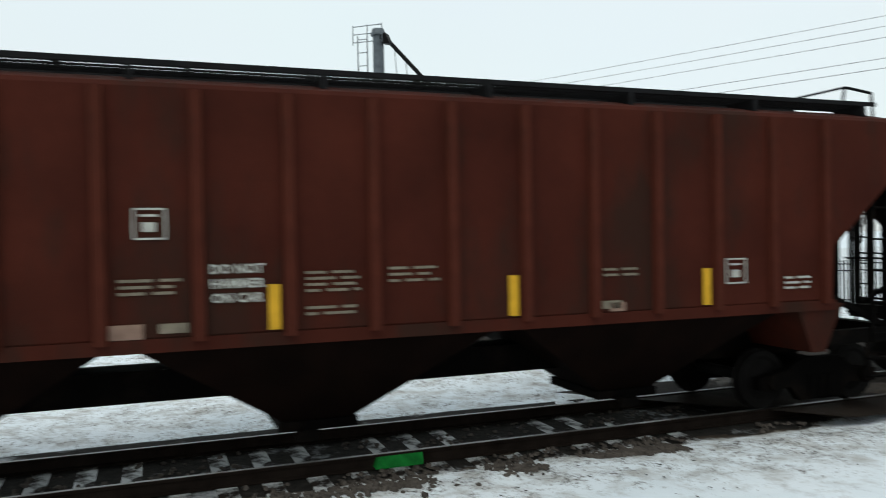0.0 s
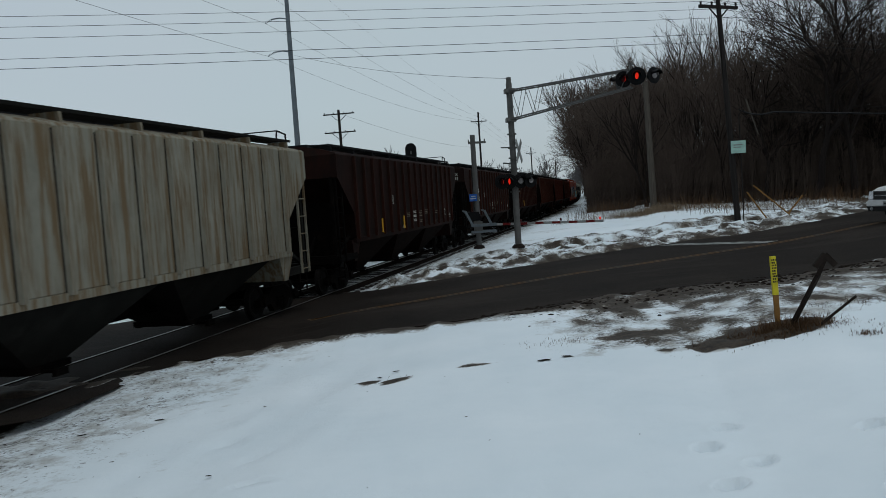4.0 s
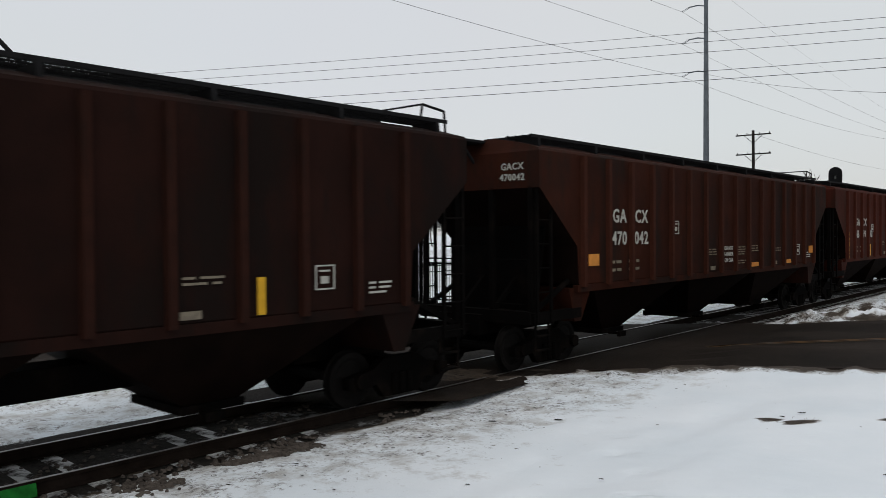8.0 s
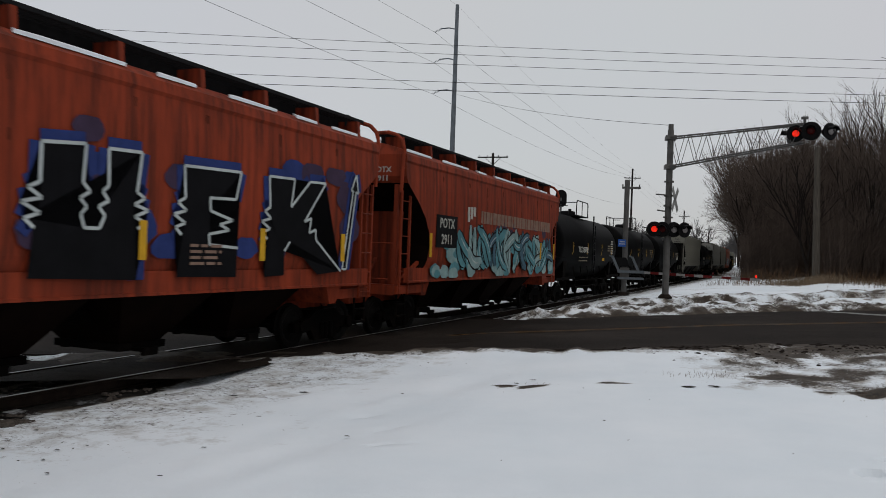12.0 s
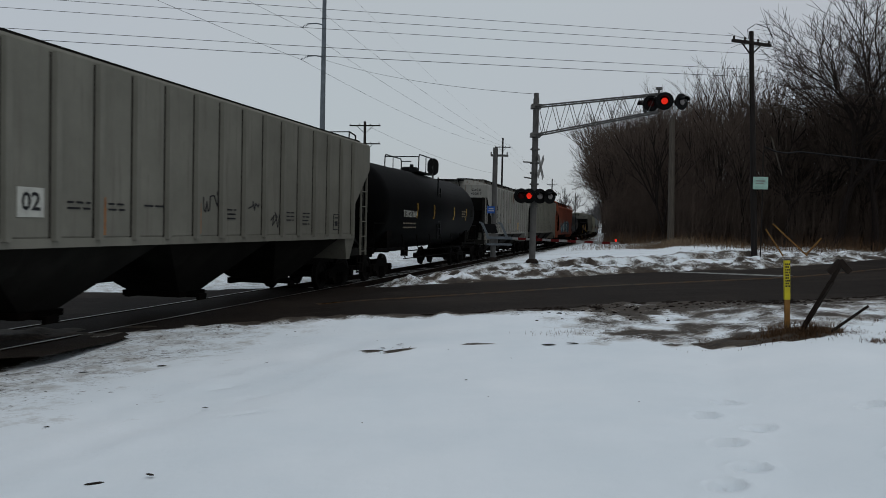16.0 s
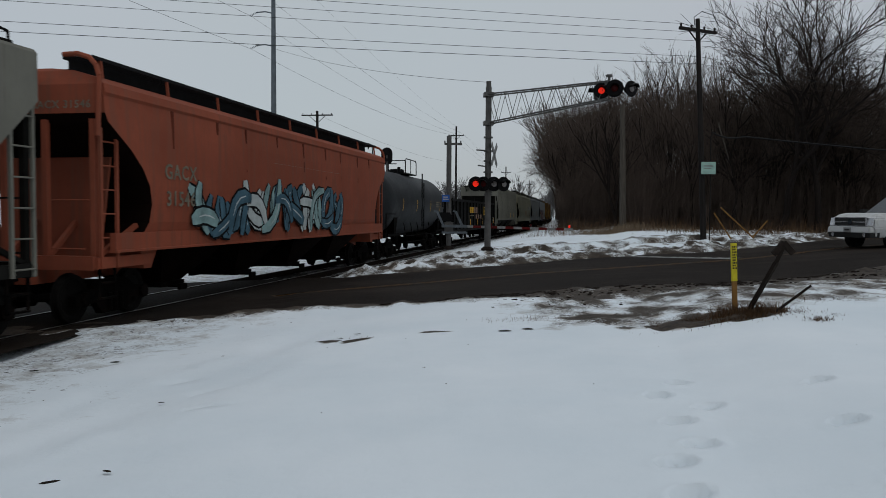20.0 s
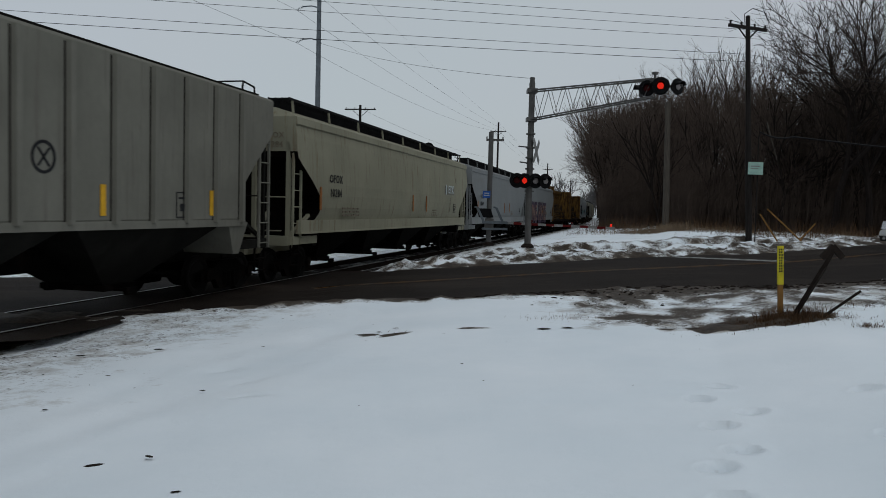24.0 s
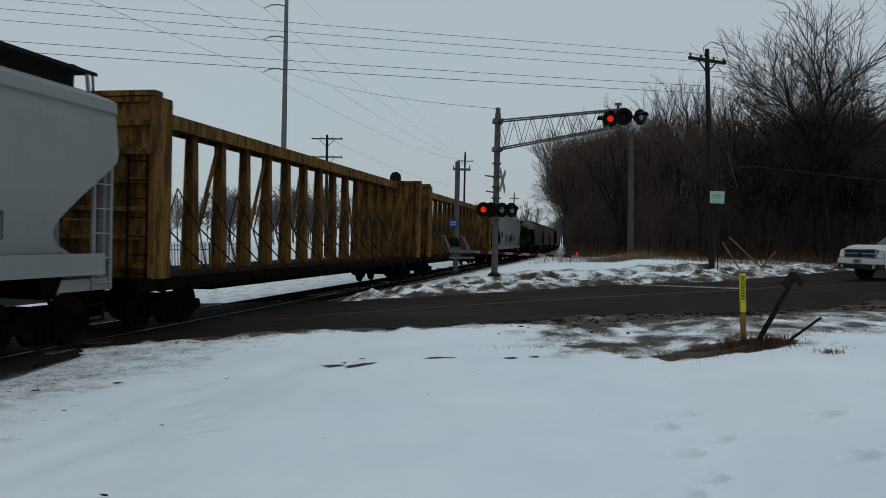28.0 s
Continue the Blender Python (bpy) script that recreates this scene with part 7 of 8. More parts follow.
box(bm, -0.30, 0.02, -0.16, -0.13, 2.15, 2.45)
part("sign_plate", bm, M["blue_sign"], gate, "small blue notice")
bm = bmesh.new()
box(bm, -0.24, -0.04, -0.166, -0.161, 2.33, 2.37)
box(bm, -0.26, -0.02, -0.166, -0.161, 2.24, 2.28)
part("sign_text", bm, M["paint_white"], gate)

# A dark signal head that stands beyond the train.
back = thing("railway_signal", "black oval railway signal head on a thin mast beyond the train", "railway signal", m=pose(-0.65, 64.0, 0))
bm = bmesh.new()
rod(bm, (0, 0, -0.7), (0, 0, 6.6), 0.09, 0.08, 8)
part("mast", bm, M["alum"], back)
bm = bmesh.new()
pts = [(0.46 * math.cos(a), 6.35 + 0.25 + 0.46 * math.sin(a)) for a in [math.pi * k / 10 for k in range(11)]] + [(-0.46 * math.cos(a), 6.1 - 0.46 * math.sin(a)) for a in [math.pi * k / 10 for k in range(11)]]
va, vb = [bm.verts.new((x, -0.05, z)) for x, z in pts], [bm.verts.new((x, 0.05, z)) for x, z in pts]
bm.faces.new(va)
bm.faces.new(vb[::-1])
for i in range(len(pts)):
    j = (i + 1) % len(pts)
    bm.faces.new((va[i], vb[i], vb[j], va[j]))
part("backboard", bm, M["black_metal"], back)
for z in (6.0, 6.55):
    bm = bmesh.new()
    rod(bm, (0, -0.3, z), (0, -0.05, z), 0.16, 0.14, 12)
    part("lamp_hood", bm, M["black_metal"], back)

# ---- poles and wires ----
def steel_pole(al_step):
    p = Vector((-8.6, 56.35)) + ALONG * (75.0 * al_step)
    pole = thing("transmission_pole", "tall slim galvanised steel power pole with three side arms", "power pole", "transmission poles", pose(p.x, p.y, 0))
    bm = bmesh.new()
    rod(bm, (0, 0, -0.8), (0, 0, 19.8), 0.24, 0.13, 12)
    part("shaft", bm, M["steel_galv"], pole)
    for z in (13.4, 15.7, 17.95):
        bm = bmesh.new()
        tube(bm, [(0, 0, z + 0.05), (-0.55, 0, z + 0.16), (-1.15, 0, z + 0.1)], 0.045)
        for k in range(5):
            rod(bm, (-1.15 - 0.1 * k, 0, z + 0.08 - 0.05 * k), (-1.2 - 0.1 * k, 0, z + 0.05 - 0.05 * k), 0.09, 0.03, 8)
        part("insulator_arm", bm, M["steel_galv"], pole)
    return p


STEEL = [steel_pole(k) for k in (-1, 0)]


def crossarm_pole(name, label, foot, top, arms, mat, half=1.1, turn=0, r=0.16):
    pole = thing(name, label, "utility pole", m=pose(foot[0], foot[1], 0))
    dx, dy = top[0] - foot[0], top[1] - foot[1]
    bm = bmesh.new()
    rod(bm, (0, 0, foot[2] - 0.4), (dx, dy, top[2]), r, r * 0.7, 10)
    part("shaft", bm, mat, pole)
    for z in arms:
        k = (z - foot[2]) / (top[2] - foot[2])
        c = Vector((dx * k, dy * k, z))
        d = Vector((math.cos(radians(turn)), math.sin(radians(turn)), 0))
        bm = bmesh.new()
        beam(bm, c - d * half, c + d * half, 0.11, 0.13)
        for s in (-1, 1):
            beam(bm, c + d * s * half * 0.55, c - Vector((0, 0, half * 0.5)), 0.04, 0.05)
            for q in (0.35, 0.92):
                e0 = c + d * s * half * q
                rod(bm, e0, e0 + Vector((0, 0, 0.2)), 0.03, 0.05, 6)
        part("crossarm", bm, mat, pole)
    return pole


wpole = crossarm_pole("utility_pole", "weathered wooden utility pole with a crossarm, beside the road", (13.70, 33.7, 0.45), (13.25, 33.8, 10.25), (9.75,), M["wood_dark"], 1.05, 22, 0.135)
bm = bmesh.new()
tube(bm, [(-0.6, 0, 9.9), (-0.65, 0, 10.3), (-0.3, 0, 10.55), (0.2, 0, 10.4), (0.5, 0, 9.9)], 0.015)
part("jumper_wire", bm, M["wire"], wpole)
bm = bmesh.new()
tube(bm, [(0.16, -0.2, 0.5), (0.16, -0.2, 2.6), (0.13, -0.2, 5.1), (0.35, -0.2, 5.3)], 0.025)
part("conduit", bm, M["wood_dark"], wpole)
bm = bmesh.new()
box(bm, -0.28, 0.36, -0.25, -0.22, 3.45, 3.98)
part("sign_plate", bm, M["green_sign"], wpole, "pale green rectangular sign")
bm = bmesh.new()
box(bm, -0.18, 0.22, -0.262, -0.255, 3.78, 3.83)
box(bm, -0.18, 0.16, -0.262, -0.255, 3.68, 3.72)
part("sign_text", bm, M["white_stripe"], wpole)
crossarm_pole("utility_pole", "bare wooden pole without arms, at the edge of the wood", (17.09, 57.4, 0.45), (16.9, 57.4, 9.9), (), M["wood_pole"], 1, 0, 0.26)
crossarm_pole("utility_pole", "old wooden line pole with two crossarms, beyond the track", (-8.4, 86.4, -0.6), (-8.5, 86.4, 12.85), (12.4, 10.4), M["wood_dark"], 1.75, -10, 0.2)
LINE = []                                 # line poles past the last steel pole: place and height of the crossarm
for k, tall in ((1, 16.2), (2, 14.2), (3, 14.0)):
    p = STEEL[1] + ALONG * (75.0 * k)
    crossarm_pole("utility_pole", "slim wooden line pole with a crossarm, beside the far track", (p.x, p.y, -0.6), (p.x, p.y, tall), (tall - 1.5,), M["wood_dark"], 1.3, 0, 0.2)
    LINE.append((p, tall))
guards = thing("guy_wire_guard", "yellow plastic guy wire guards leaning beside the pole", "guy guard", m=pose(0, 0, 0))
for p0, p1 in (((14.0, 33.4, 1.75), (14.75, 33.2, 0.55)), ((14.9, 34.8, 2.0), (16.4, 34.6, 0.6)), ((17.3, 35.2, 1.4), (16.5, 35.2, 0.5))):
    bm = bmesh.new()
    rod(bm, p0, p1, 0.035, 0.035, 6)
    part("guard", bm, M["marker_post"], guards)
bm = bmesh.new()
rod(bm, (15.2, 36.0, 6.0), (15.75, 36.0, 4.3), 0.035, 0.02, 5)
stick = part("broken_branch", bm, M["wood_pole"], None)
tagged(stick, "pale broken branch hanging in the cables", "branch")


def wire(points, sag, r, name="power_line", label="thin black overhead cable"):
    bm = bmesh.new()
    pts = []
    for a, b in zip(points[:-1], points[1:]):
        a, b = Vector(a), Vector(b)
        for i in range(15 if b == Vector(points[-1]) else 14):
            k = i / 14
            p = a.lerp(b, k)
            p.z -= sag * 4 * k * (1 - k)
            pts.append(p)
    rings = []
    for i, p in enumerate(pts):
        way = pts[min(i + 1, len(pts) - 1)] - pts[max(i - 1, 0)]
        side = way.cross(Vector((0, 0, 1))).normalized()
        up = side.cross(way).normalized()
        rings.append([bm.verts.new(p + v * r) for v in (side, up, -side, -up)])
    for a, b in zip(rings[:-1], rings[1:]):
        for i in range(4):
            bm.faces.new((a[i], a[(i + 1) % 4], b[(i + 1) % 4], b[i]))
    ob = part(name, bm, M["wire"], None)
    tagged(ob, label, "cable", "overhead cables")


for k, z in enumerate((13.4, 15.7, 17.95)):
    wire([(p.x - 1.6, p.y, z - 0.15) for p in STEEL] + [(p.x + 1.2 * (k - 1), p.y, tall - 1.3) for p, tall in LINE], 0.9, 0.010)
wire([(p.x, p.y, 19.75) for p in STEEL] + [(p.x, p.y, tall) for p, tall in LINE], 0.7, 0.006)
for k, (dx, z, w) in enumerate(((-0.95, 9.95, 0.008), (-0.35, 9.65, 0.008), (0.9, 9.35, 0.008), (0.0, 8.62, 0.009), (0.0, 8.3, 0.010))):
    a = Vector((13.27 + dx * 0.92, 33.8 + dx * 0.37, z))
    wire([(a.x - 0.978 * 75, a.y - 0.208 * 75 + 0.4 * k, z + 0.1), a, (a.x + 36, a.y + 14, z + 0.2)], 0.4, w)
wire([(13.9, 33.6, 5.3), (15.5, 33.9, 5.15), (38, 38, 4.3)], 0.15, 0.03, "service_cable", "thick slack service cable from the pole")
wire([(3.8, 31.5, 6.95), (STEEL[1].x, STEEL[1].y, 13.3)], 0.35, 0.008)
wire([(-8.5, 86.4, 12.5), (12, 175, 13.5)], 0.8, 0.012)

# ---- verge: marker post and bent iron ----
marker = thing("marker_post", "slim yellow utility marker post with black lettering, in dry grass", "marker post", m=pose(4.88, 10.78, 0, 0, -2.5, 0))
bm = bmesh.new()
hexa(bm, [(-0.034, -0.02, 0.15), (0.034, -0.02, 0.15), (0.034, 0.015, 0.15), (-0.034, 0.015, 0.15)], [(-0.034, -0.02, 0.70), (0.034, -0.02, 0.70), (0.034, 0.015, 0.70), (-0.034, 0.015, 0.70)])
part("stake", bm, M["marker_post"], marker)
bm = bmesh.new()
hexa(bm, [(-0.037, -0.025, 0.68), (0.037, -0.025, 0.68), (0.037, 0.02, 0.68), (-0.037, 0.02, 0.68)], [(-0.037, -0.025, 1.22), (0.037, -0.025, 1.22), (0.037, 0.02, 1.22), (-0.037, 0.02, 1.22)])
part("panel", bm, M["marker_yellow"], marker)
bm = bmesh.new()
rng = random.Random(3)
for k in range(9):
    z = 1.17 - 0.038 * k
    x0 = -0.03
    while x0 < 0.022:
        w = rng.uniform(0.012, 0.024)
        box(bm, x0, min(0.031, x0 + w), -0.029, -0.0252, z - 0.012, z + 0.012)
        x0 += w + 0.008
part("panel_text", bm, M["paint_black"], marker)
iron = thing("bent_iron_post", "dark rusty iron post, leaning, with a barbed arrow-shaped head", "iron post", m=pose(0, 0, 0))
bm = bmesh.new()
beam(bm, (4.98, 10.72, 0.15), (5.22, 10.30, 0.98), 0.055, 0.05)
beam(bm, (5.22, 10.30, 0.98), (5.30, 10.25, 1.20), 0.065, 0.055)
part("bar", bm, M["iron"], iron)
bm = bmesh.new()
beam(bm, (5.29, 10.26, 1.25), (5.42, 10.24, 1.10), 0.05, 0.075)
beam(bm, (5.30, 10.26, 1.25), (5.16, 10.27, 1.09), 0.05, 0.075)
part("barbed_head", bm, M["iron"], iron)
rodd = bmesh.new()
rod(rodd, (5.30, 10.45, 0.28), (5.72, 10.30, 0.66), 0.022, 0.018, 6)
ob = part("iron_rod", rodd, M["iron"], None)
tagged(ob, "thin rusty iron rod leaning in the grass", "iron rod")


def grass_tufts(name, spots, label, mat, height, seed):
    rng = random.Random(seed)
    verts, faces = [], []
    for x, y, n, spread, hs in spots:
        for k in range(n):
            px, py = x + rng.gauss(0, spread), y + rng.gauss(0, spread * 0.7)
            z = ground_z(px, py) - 0.02
            h = height * hs * rng.uniform(0.4, 1.2)
            a = rng.uniform(0, 6.28)
            lean = rng.uniform(0.1, 1.1) * h
            w = rng.uniform(0.0015, 0.004) * (1 if height < 0.5 else 2.2)
            cx, cy = math.cos(a) * w, math.sin(a) * w
            mx, my = math.cos(a + 1.3) * lean, math.sin(a + 1.3) * lean
            i = len(verts)
            verts += [(px - cx, py - cy, z), (px + cx, py + cy, z), (px + mx * 0.4 + cx, py + my * 0.4 + cy, z + h * 0.6), (px + mx * 0.4 - cx, py + my * 0.4 - cy, z + h * 0.6), (px + mx, py + my, z + h)]
            faces += [(i, i + 1, i + 2, i + 3), (i + 3, i + 2, i + 4)]
    me = bpy.data.meshes.new(name)
    me.from_pydata(verts, [], faces)
    me.materials.append(mat)
    tagged(new(name, me), label, "grass", kind="stuff")


grass_tufts("dry_grass", [(4.75, 10.7, 300, 0.12, 0.6), (5.15, 10.6, 420, 0.17, 0.55), (4.2, 10.75, 1300, 0.38, 0.14), (4.7, 10.5, 900, 0.3, 0.17), (5.0, 10.85, 800, 0.35, 0.2), (5.5, 10.5, 260, 0.2, 0.22), (5.55, 9.75, 130, 0.09, 0.2), (2.1, 12.3, 90, 0.3, 0.2), (-0.5, 10.9, 20, 0.15, 0.2), (6.6, 12.0, 200, 0.4, 0.2), (5.9, 10.1, 30, 0.12, 0.16)], "tuft of dry tan grass round the marker post", M["dry_grass"], 0.34, 8)
rng = random.Random(17)
spots = []
for k in range(150):
    lat, al = rng.uniform(-3.0, 34), rng.uniform(52, 70)
    p = ALONG * al + ACROSS * lat
    spots.append((p.x, p.y, 26, 1.1, rng.uniform(0.6, 1.5)))
for k in range(70):
    p = ALONG * rng.uniform(39, 52) + ACROSS * rng.uniform(4.0, 30)
    spots.append((p.x, p.y, 26, 0.9, rng.uniform(0.4, 1.0)))
M["pale_grass"] = material("pale_dry_grass", (0.17, 0.125, 0.085), 0.95, vary=0.35, scale=0.8, bump=0)
pale = [(rng.gauss(14.2, 1.7), rng.gauss(49.5, 1.3), 60, 0.5, rng.uniform(0.5, 1.1)) for k in range(60)] + [(rng.uniform(15, 27), rng.uniform(44, 50), 40, 0.6, rng.uniform(0.3, 0.8)) for k in range(26)]
grass_tufts("dry_grass", pale, "patch of pale dry grass round the bare pole", M["pale_grass"], 0.55, 12)
grass_tufts("dry_grass", spots, "band of tall dry grass before the wood", M["dry_grass"], 0.9, 9)
# Clods of soil along the verge.
bm = bmesh.new()
rng = random.Random(23)
for k in range(1100):
    u, nn = rng.uniform(8, 18), 12.9 - abs(rng.gauss(0, 1.1))
    if k < 90:
        u, nn = rng.gauss(11.9, 0.3), 12.6 - abs(rng.gauss(0, 0.22))
    p = road_place(u, nn)
    r = rng.uniform(0.01, 0.036) * (2.4 if k < 60 else 1.5 if k % 9 == 0 else 1)
    z = max(ground_z(p.x, p.y), road_z(p.x, p.y) if nn > ROAD_NEAR else -9)
    rings = []
    for f, up in ((1.0, -0.3), (0.85, 0.25), (0.4, 0.55)):
        rings.append([bm.verts.new((p.x + r * f * math.cos(q) * rng.uniform(0.8, 1.7), p.y + r * f * math.sin(q) * rng.uniform(0.7, 1.3), z + r * (up + rng.uniform(-0.12, 0.12)))) for q in (0, 1.1, 2.2, 3.1, 4.2, 5.3)])
    for a, b in zip(rings[:-1], rings[1:]):
        for i in range(6):
            bm.faces.new((a[i], a[(i + 1) % 6], b[(i + 1) % 6], b[i]))
    bm.faces.new(rings[-1])
ob = part("soil_clods", bm, M["iron"], None)
tagged(ob, "dark clods of soil thrown up along the road edge", "soil", kind="stuff")

# Twigs, bits of bark and stones lying on the snow.
bm = bmesh.new()
rng = random.Random(29)
bits = [(-2.28, 5.28, 0.10), (-1.95, 5.4, 0.06), (-0.76, 11.25, 0.07), (-0.53, 11.52, 0.09), (-3.69, 10.51, 0.10), (-2.28, 7.77, 0.05), (0.35, 8.6, 0.03), (1.6, 11.0, 0.16), (1.95, 11.1, 0.14), (3.3, 10.9, 0.06), (-1.5, 4.6, 0.05), (-4.6, 10.2, 0.10)]
for k in range(14):
    bits.append((rng.uniform(-5.5, 5.5), rng.uniform(5, 12.5), rng.uniform(0.008, 0.022)))
for k in range(120):                      # thicker towards the track
    p = ALONG * rng.uniform(2, 13) + ACROSS * (-8.2 + abs(rng.gauss(0, 1.3)))
    bits.append((p.x, p.y, rng.uniform(0.012, 0.05)))
for x, y, r in bits:
    r *= 0.7
    z = ground_z(x, y) + 0.035 * noise.noise((x * 0.5, y * 0.5, 0)) + 0.012
    turn = rng.uniform(-0.6, 0.6)
    ring = [(x + r * math.cos(q) * math.cos(turn) - 0.35 * r * math.sin(q) * math.sin(turn), y + r * math.cos(q) * math.sin(turn) + 0.5 * r * math.sin(q) * math.cos(turn), z - 0.004) for q in (0, 1.1, 2.3, 3.3, 4.2, 5.3)]
    top = bm.verts.new((x + 0.3 * r, y, z + 0.06 * r))
    ring = [bm.verts.new(q) for q in ring]
    for i in range(6):
        bm.faces.new((top, ring[i], ring[(i + 1) % 6]))
ob = part("snow_debris", bm, M["iron"], None)
tagged(ob, "dark twigs and bits of bark scattered on the snow", "debris", kind="stuff")


# ---- pickup ----
def pickup():
    p = Vector((15.93, 26.32))
    z = road_z(p.x, p.y)
    truck = thing("pickup_truck", "white pickup truck with a dark grille, waiting on the road", "pickup truck", m=pose(p.x, p.y, z, 0, 0, 103))
    # space: +y is its front
    def shell(rows):
        bm = bmesh.new()
        rings = [[bm.verts.new(q) for q in ((w, y0, z), (w, y1, z), (-w, y1, z), (-w, y0, z))] for z, w, y0, y1 in rows]
        for a, b in zip(rings[:-1], rings[1:]):
            for i in range(4):
                bm.faces.new((a[i], a[(i + 1) % 4], b[(i + 1) % 4], b[i]))
        bm.faces.new(rings[0][::-1])
        bm.faces.new(rings[-1])
        bmesh.ops.bevel(bm, geom=[e for e in bm.edges], offset=0.035, segments=2, affect="EDGES", clamp_overlap=True)
        return bm
    part("body", shell([(0.42, 0.95, -5.6, -0.12), (0.75, 1.0, -5.65, -0.04), (1.05, 0.98, -5.62, -0.06), (1.14, 0.93, -5.6, -0.25)]), M["white_car"], truck)
    part("hood", shell([(1.10, 0.92, -1.75, -0.18), (1.20, 0.88, -1.75, -0.30), (1.26, 0.80, -1.75, -0.55)]), M["white_car"], truck)
    part("cab", shell([(1.12, 0.94, -3.9, -1.45), (1.40, 0.90, -3.88, -1.72), (1.82, 0.72, -3.7, -2.35), (1.90, 0.66, -3.6, -2.5)]), M["white_car"], truck)
    bm = bmesh.new()
    v = [bm.verts.new(q) for q in ((-0.80, -1.50, 1.24), (0.80, -1.50, 1.24), (0.66, -2.26, 1.80), (-0.66, -2.26, 1.80))]
    bm.faces.new(v)
    bmesh.ops.translate(bm, vec=(0, 0.05, 0.03), verts=bm.verts[:])
    part("windscreen", bm, M["glass_dark"], truck)
    for s in (-1, 1):
        bm = bmesh.new()
        v = [bm.verts.new(q) for q in ((s * 0.955, -1.85, 1.20), (s * 0.93, -2.0, 1.34), (s * 0.775, -2.42, 1.76), (s * 0.775, -3.6, 1.76), (s * 0.955, -3.7, 1.20))]
        bm.faces.new(v)
        part("side_window", bm, M["glass_dark"], truck)
        bm = bmesh.new()
        hexa(bm, [(s * 0.83 - 0.13, -0.14, 0.82), (s * 0.83 + 0.13, -0.22, 0.82), (s * 0.83 + 0.13, -0.02, 0.82), (s * 0.83 - 0.13, 0.0, 0.82)] if s > 0 else [(s * 0.83 - 0.13, -0.22, 0.82), (s * 0.83 + 0.13, -0.14, 0.82), (s * 0.83 + 0.13, 0.0, 0.82), (s * 0.83 - 0.13, -0.02, 0.82)], [(s * 0.83 - 0.12, -0.2, 1.09), (s * 0.83 + 0.12, -0.2, 1.09), (s * 0.83 + 0.12, -0.07, 1.09), (s * 0.83 - 0.12, -0.07, 1.09)])
        part("headlight", bm, M["chrome"], truck)
        bm = bmesh.new()
        box(bm, s * 1.08 - 0.1, s * 1.08 + 0.1, -1.75, -1.55, 1.2, 1.4)
        part("door_mirror", bm, M["car_trim"], truck)
        for y in (-1.05, -4.55):
            wheel = part("wheel", bmesh_wheel(), None, truck, at=Matrix.Translation((s * 0.84, y, 0.38)))
            bm = bmesh.new()
            rod(bm, (s * 0.09, 0, 0), (s * 0.135, 0, 0), 0.23, 0.2, 14)
            part("rim", bm, M["chrome"], wheel)
            bm = bmesh.new()
            for k in range(9):
                a, b = math.pi * k / 9, math.pi * (k + 1) / 9
                q = [(0.46 * math.cos(t), 0.38 + 0.46 * math.sin(t)) for t in (a, b)]
                vv = [bm.verts.new(w) for w in ((s * 0.9, y + q[0][0], q[0][1]), (s * 1.012, y + q[0][0], q[0][1]), (s * 1.012, y + q[1][0], q[1][1]), (s * 0.9, y + q[1][0], q[1][1]))]
                bm.faces.new(vv)
            part("wheel_arch", bm, M["car_trim"], truck)
    bm = bmesh.new()
    box(bm, -0.68, 0.68, -0.09, 0.0, 0.80, 1.09)
    part("grille", bm, M["car_trim"], truck)
    bm = bmesh.new()
    for z in (0.80, 1.09):
        box(bm, -0.69, 0.69, -0.03, 0.02, z - 0.016, z + 0.016)
    for x in (-0.68, 0.68):
        box(bm, x - 0.016, x + 0.016, -0.03, 0.02, 0.80, 1.09)
    box(bm, -0.66, 0.66, -0.02, 0.012, 0.925, 0.965)
    part("grille_frame", bm, M["chrome"], truck)
    bm = bmesh.new()
    lathe(bm, [(0.02, 0.03), (0.09, 0.028), (0.10, 0.012)][::-1], "y", (0, 0, 0.945), 16)
    part("badge", bm, M["glass_dark"], truck)
    bm = bmesh.new()
    hexa(bm, [(-0.97, -0.3, 0.40), (0.97, -0.3, 0.40), (0.90, 0.04, 0.40), (-0.90, 0.04, 0.40)], [(-0.99, -0.3, 0.58), (0.99, -0.3, 0.58), (0.93, 0.09, 0.58), (-0.93, 0.09, 0.58)])
    part("valance", bm, M["car_trim"], truck)
    bm = bmesh.new()
    hexa(bm, [(-1.0, -0.35, 0.58), (1.0, -0.35, 0.58), (0.93, 0.12, 0.58), (-0.93, 0.12, 0.58)], [(-1.0, -0.35, 0.78), (1.0, -0.35, 0.78), (0.93, 0.08, 0.78), (-0.93, 0.08, 0.78)])
    bmesh.ops.bevel(bm, geom=bm.edges[:], offset=0.025, segments=2, affect="EDGES", clamp_overlap=True)
    part("bumper", bm, M["white_car"], truck)
    for x in (-0.7, 0.7):
        bm = bmesh.new()
        rod(bm, (x, 0.05, 0.50), (x, 0.092, 0.50), 0.075, 0.07, 12)
        part("fog_light", bm, M["chrome"], truck)
    bm = bmesh.new()
    box(bm, -0.16, 0.16, 0.12, 0.135, 0.60, 0.75)
    part("number_plate", bm, M["white_stripe"], truck)
    bm = bmesh.new()
    box(bm, -0.11, 0.11, 0.136, 0.139, 0.65, 0.70)
    part("plate_bar", bm, M["car_trim"], truck)
    bm = bmesh.new()
    box(bm, -0.93, 0.93, -5.55, -3.95, 1.05, 1.16)
    part("load_bed", bm, M["car_trim"], truck)


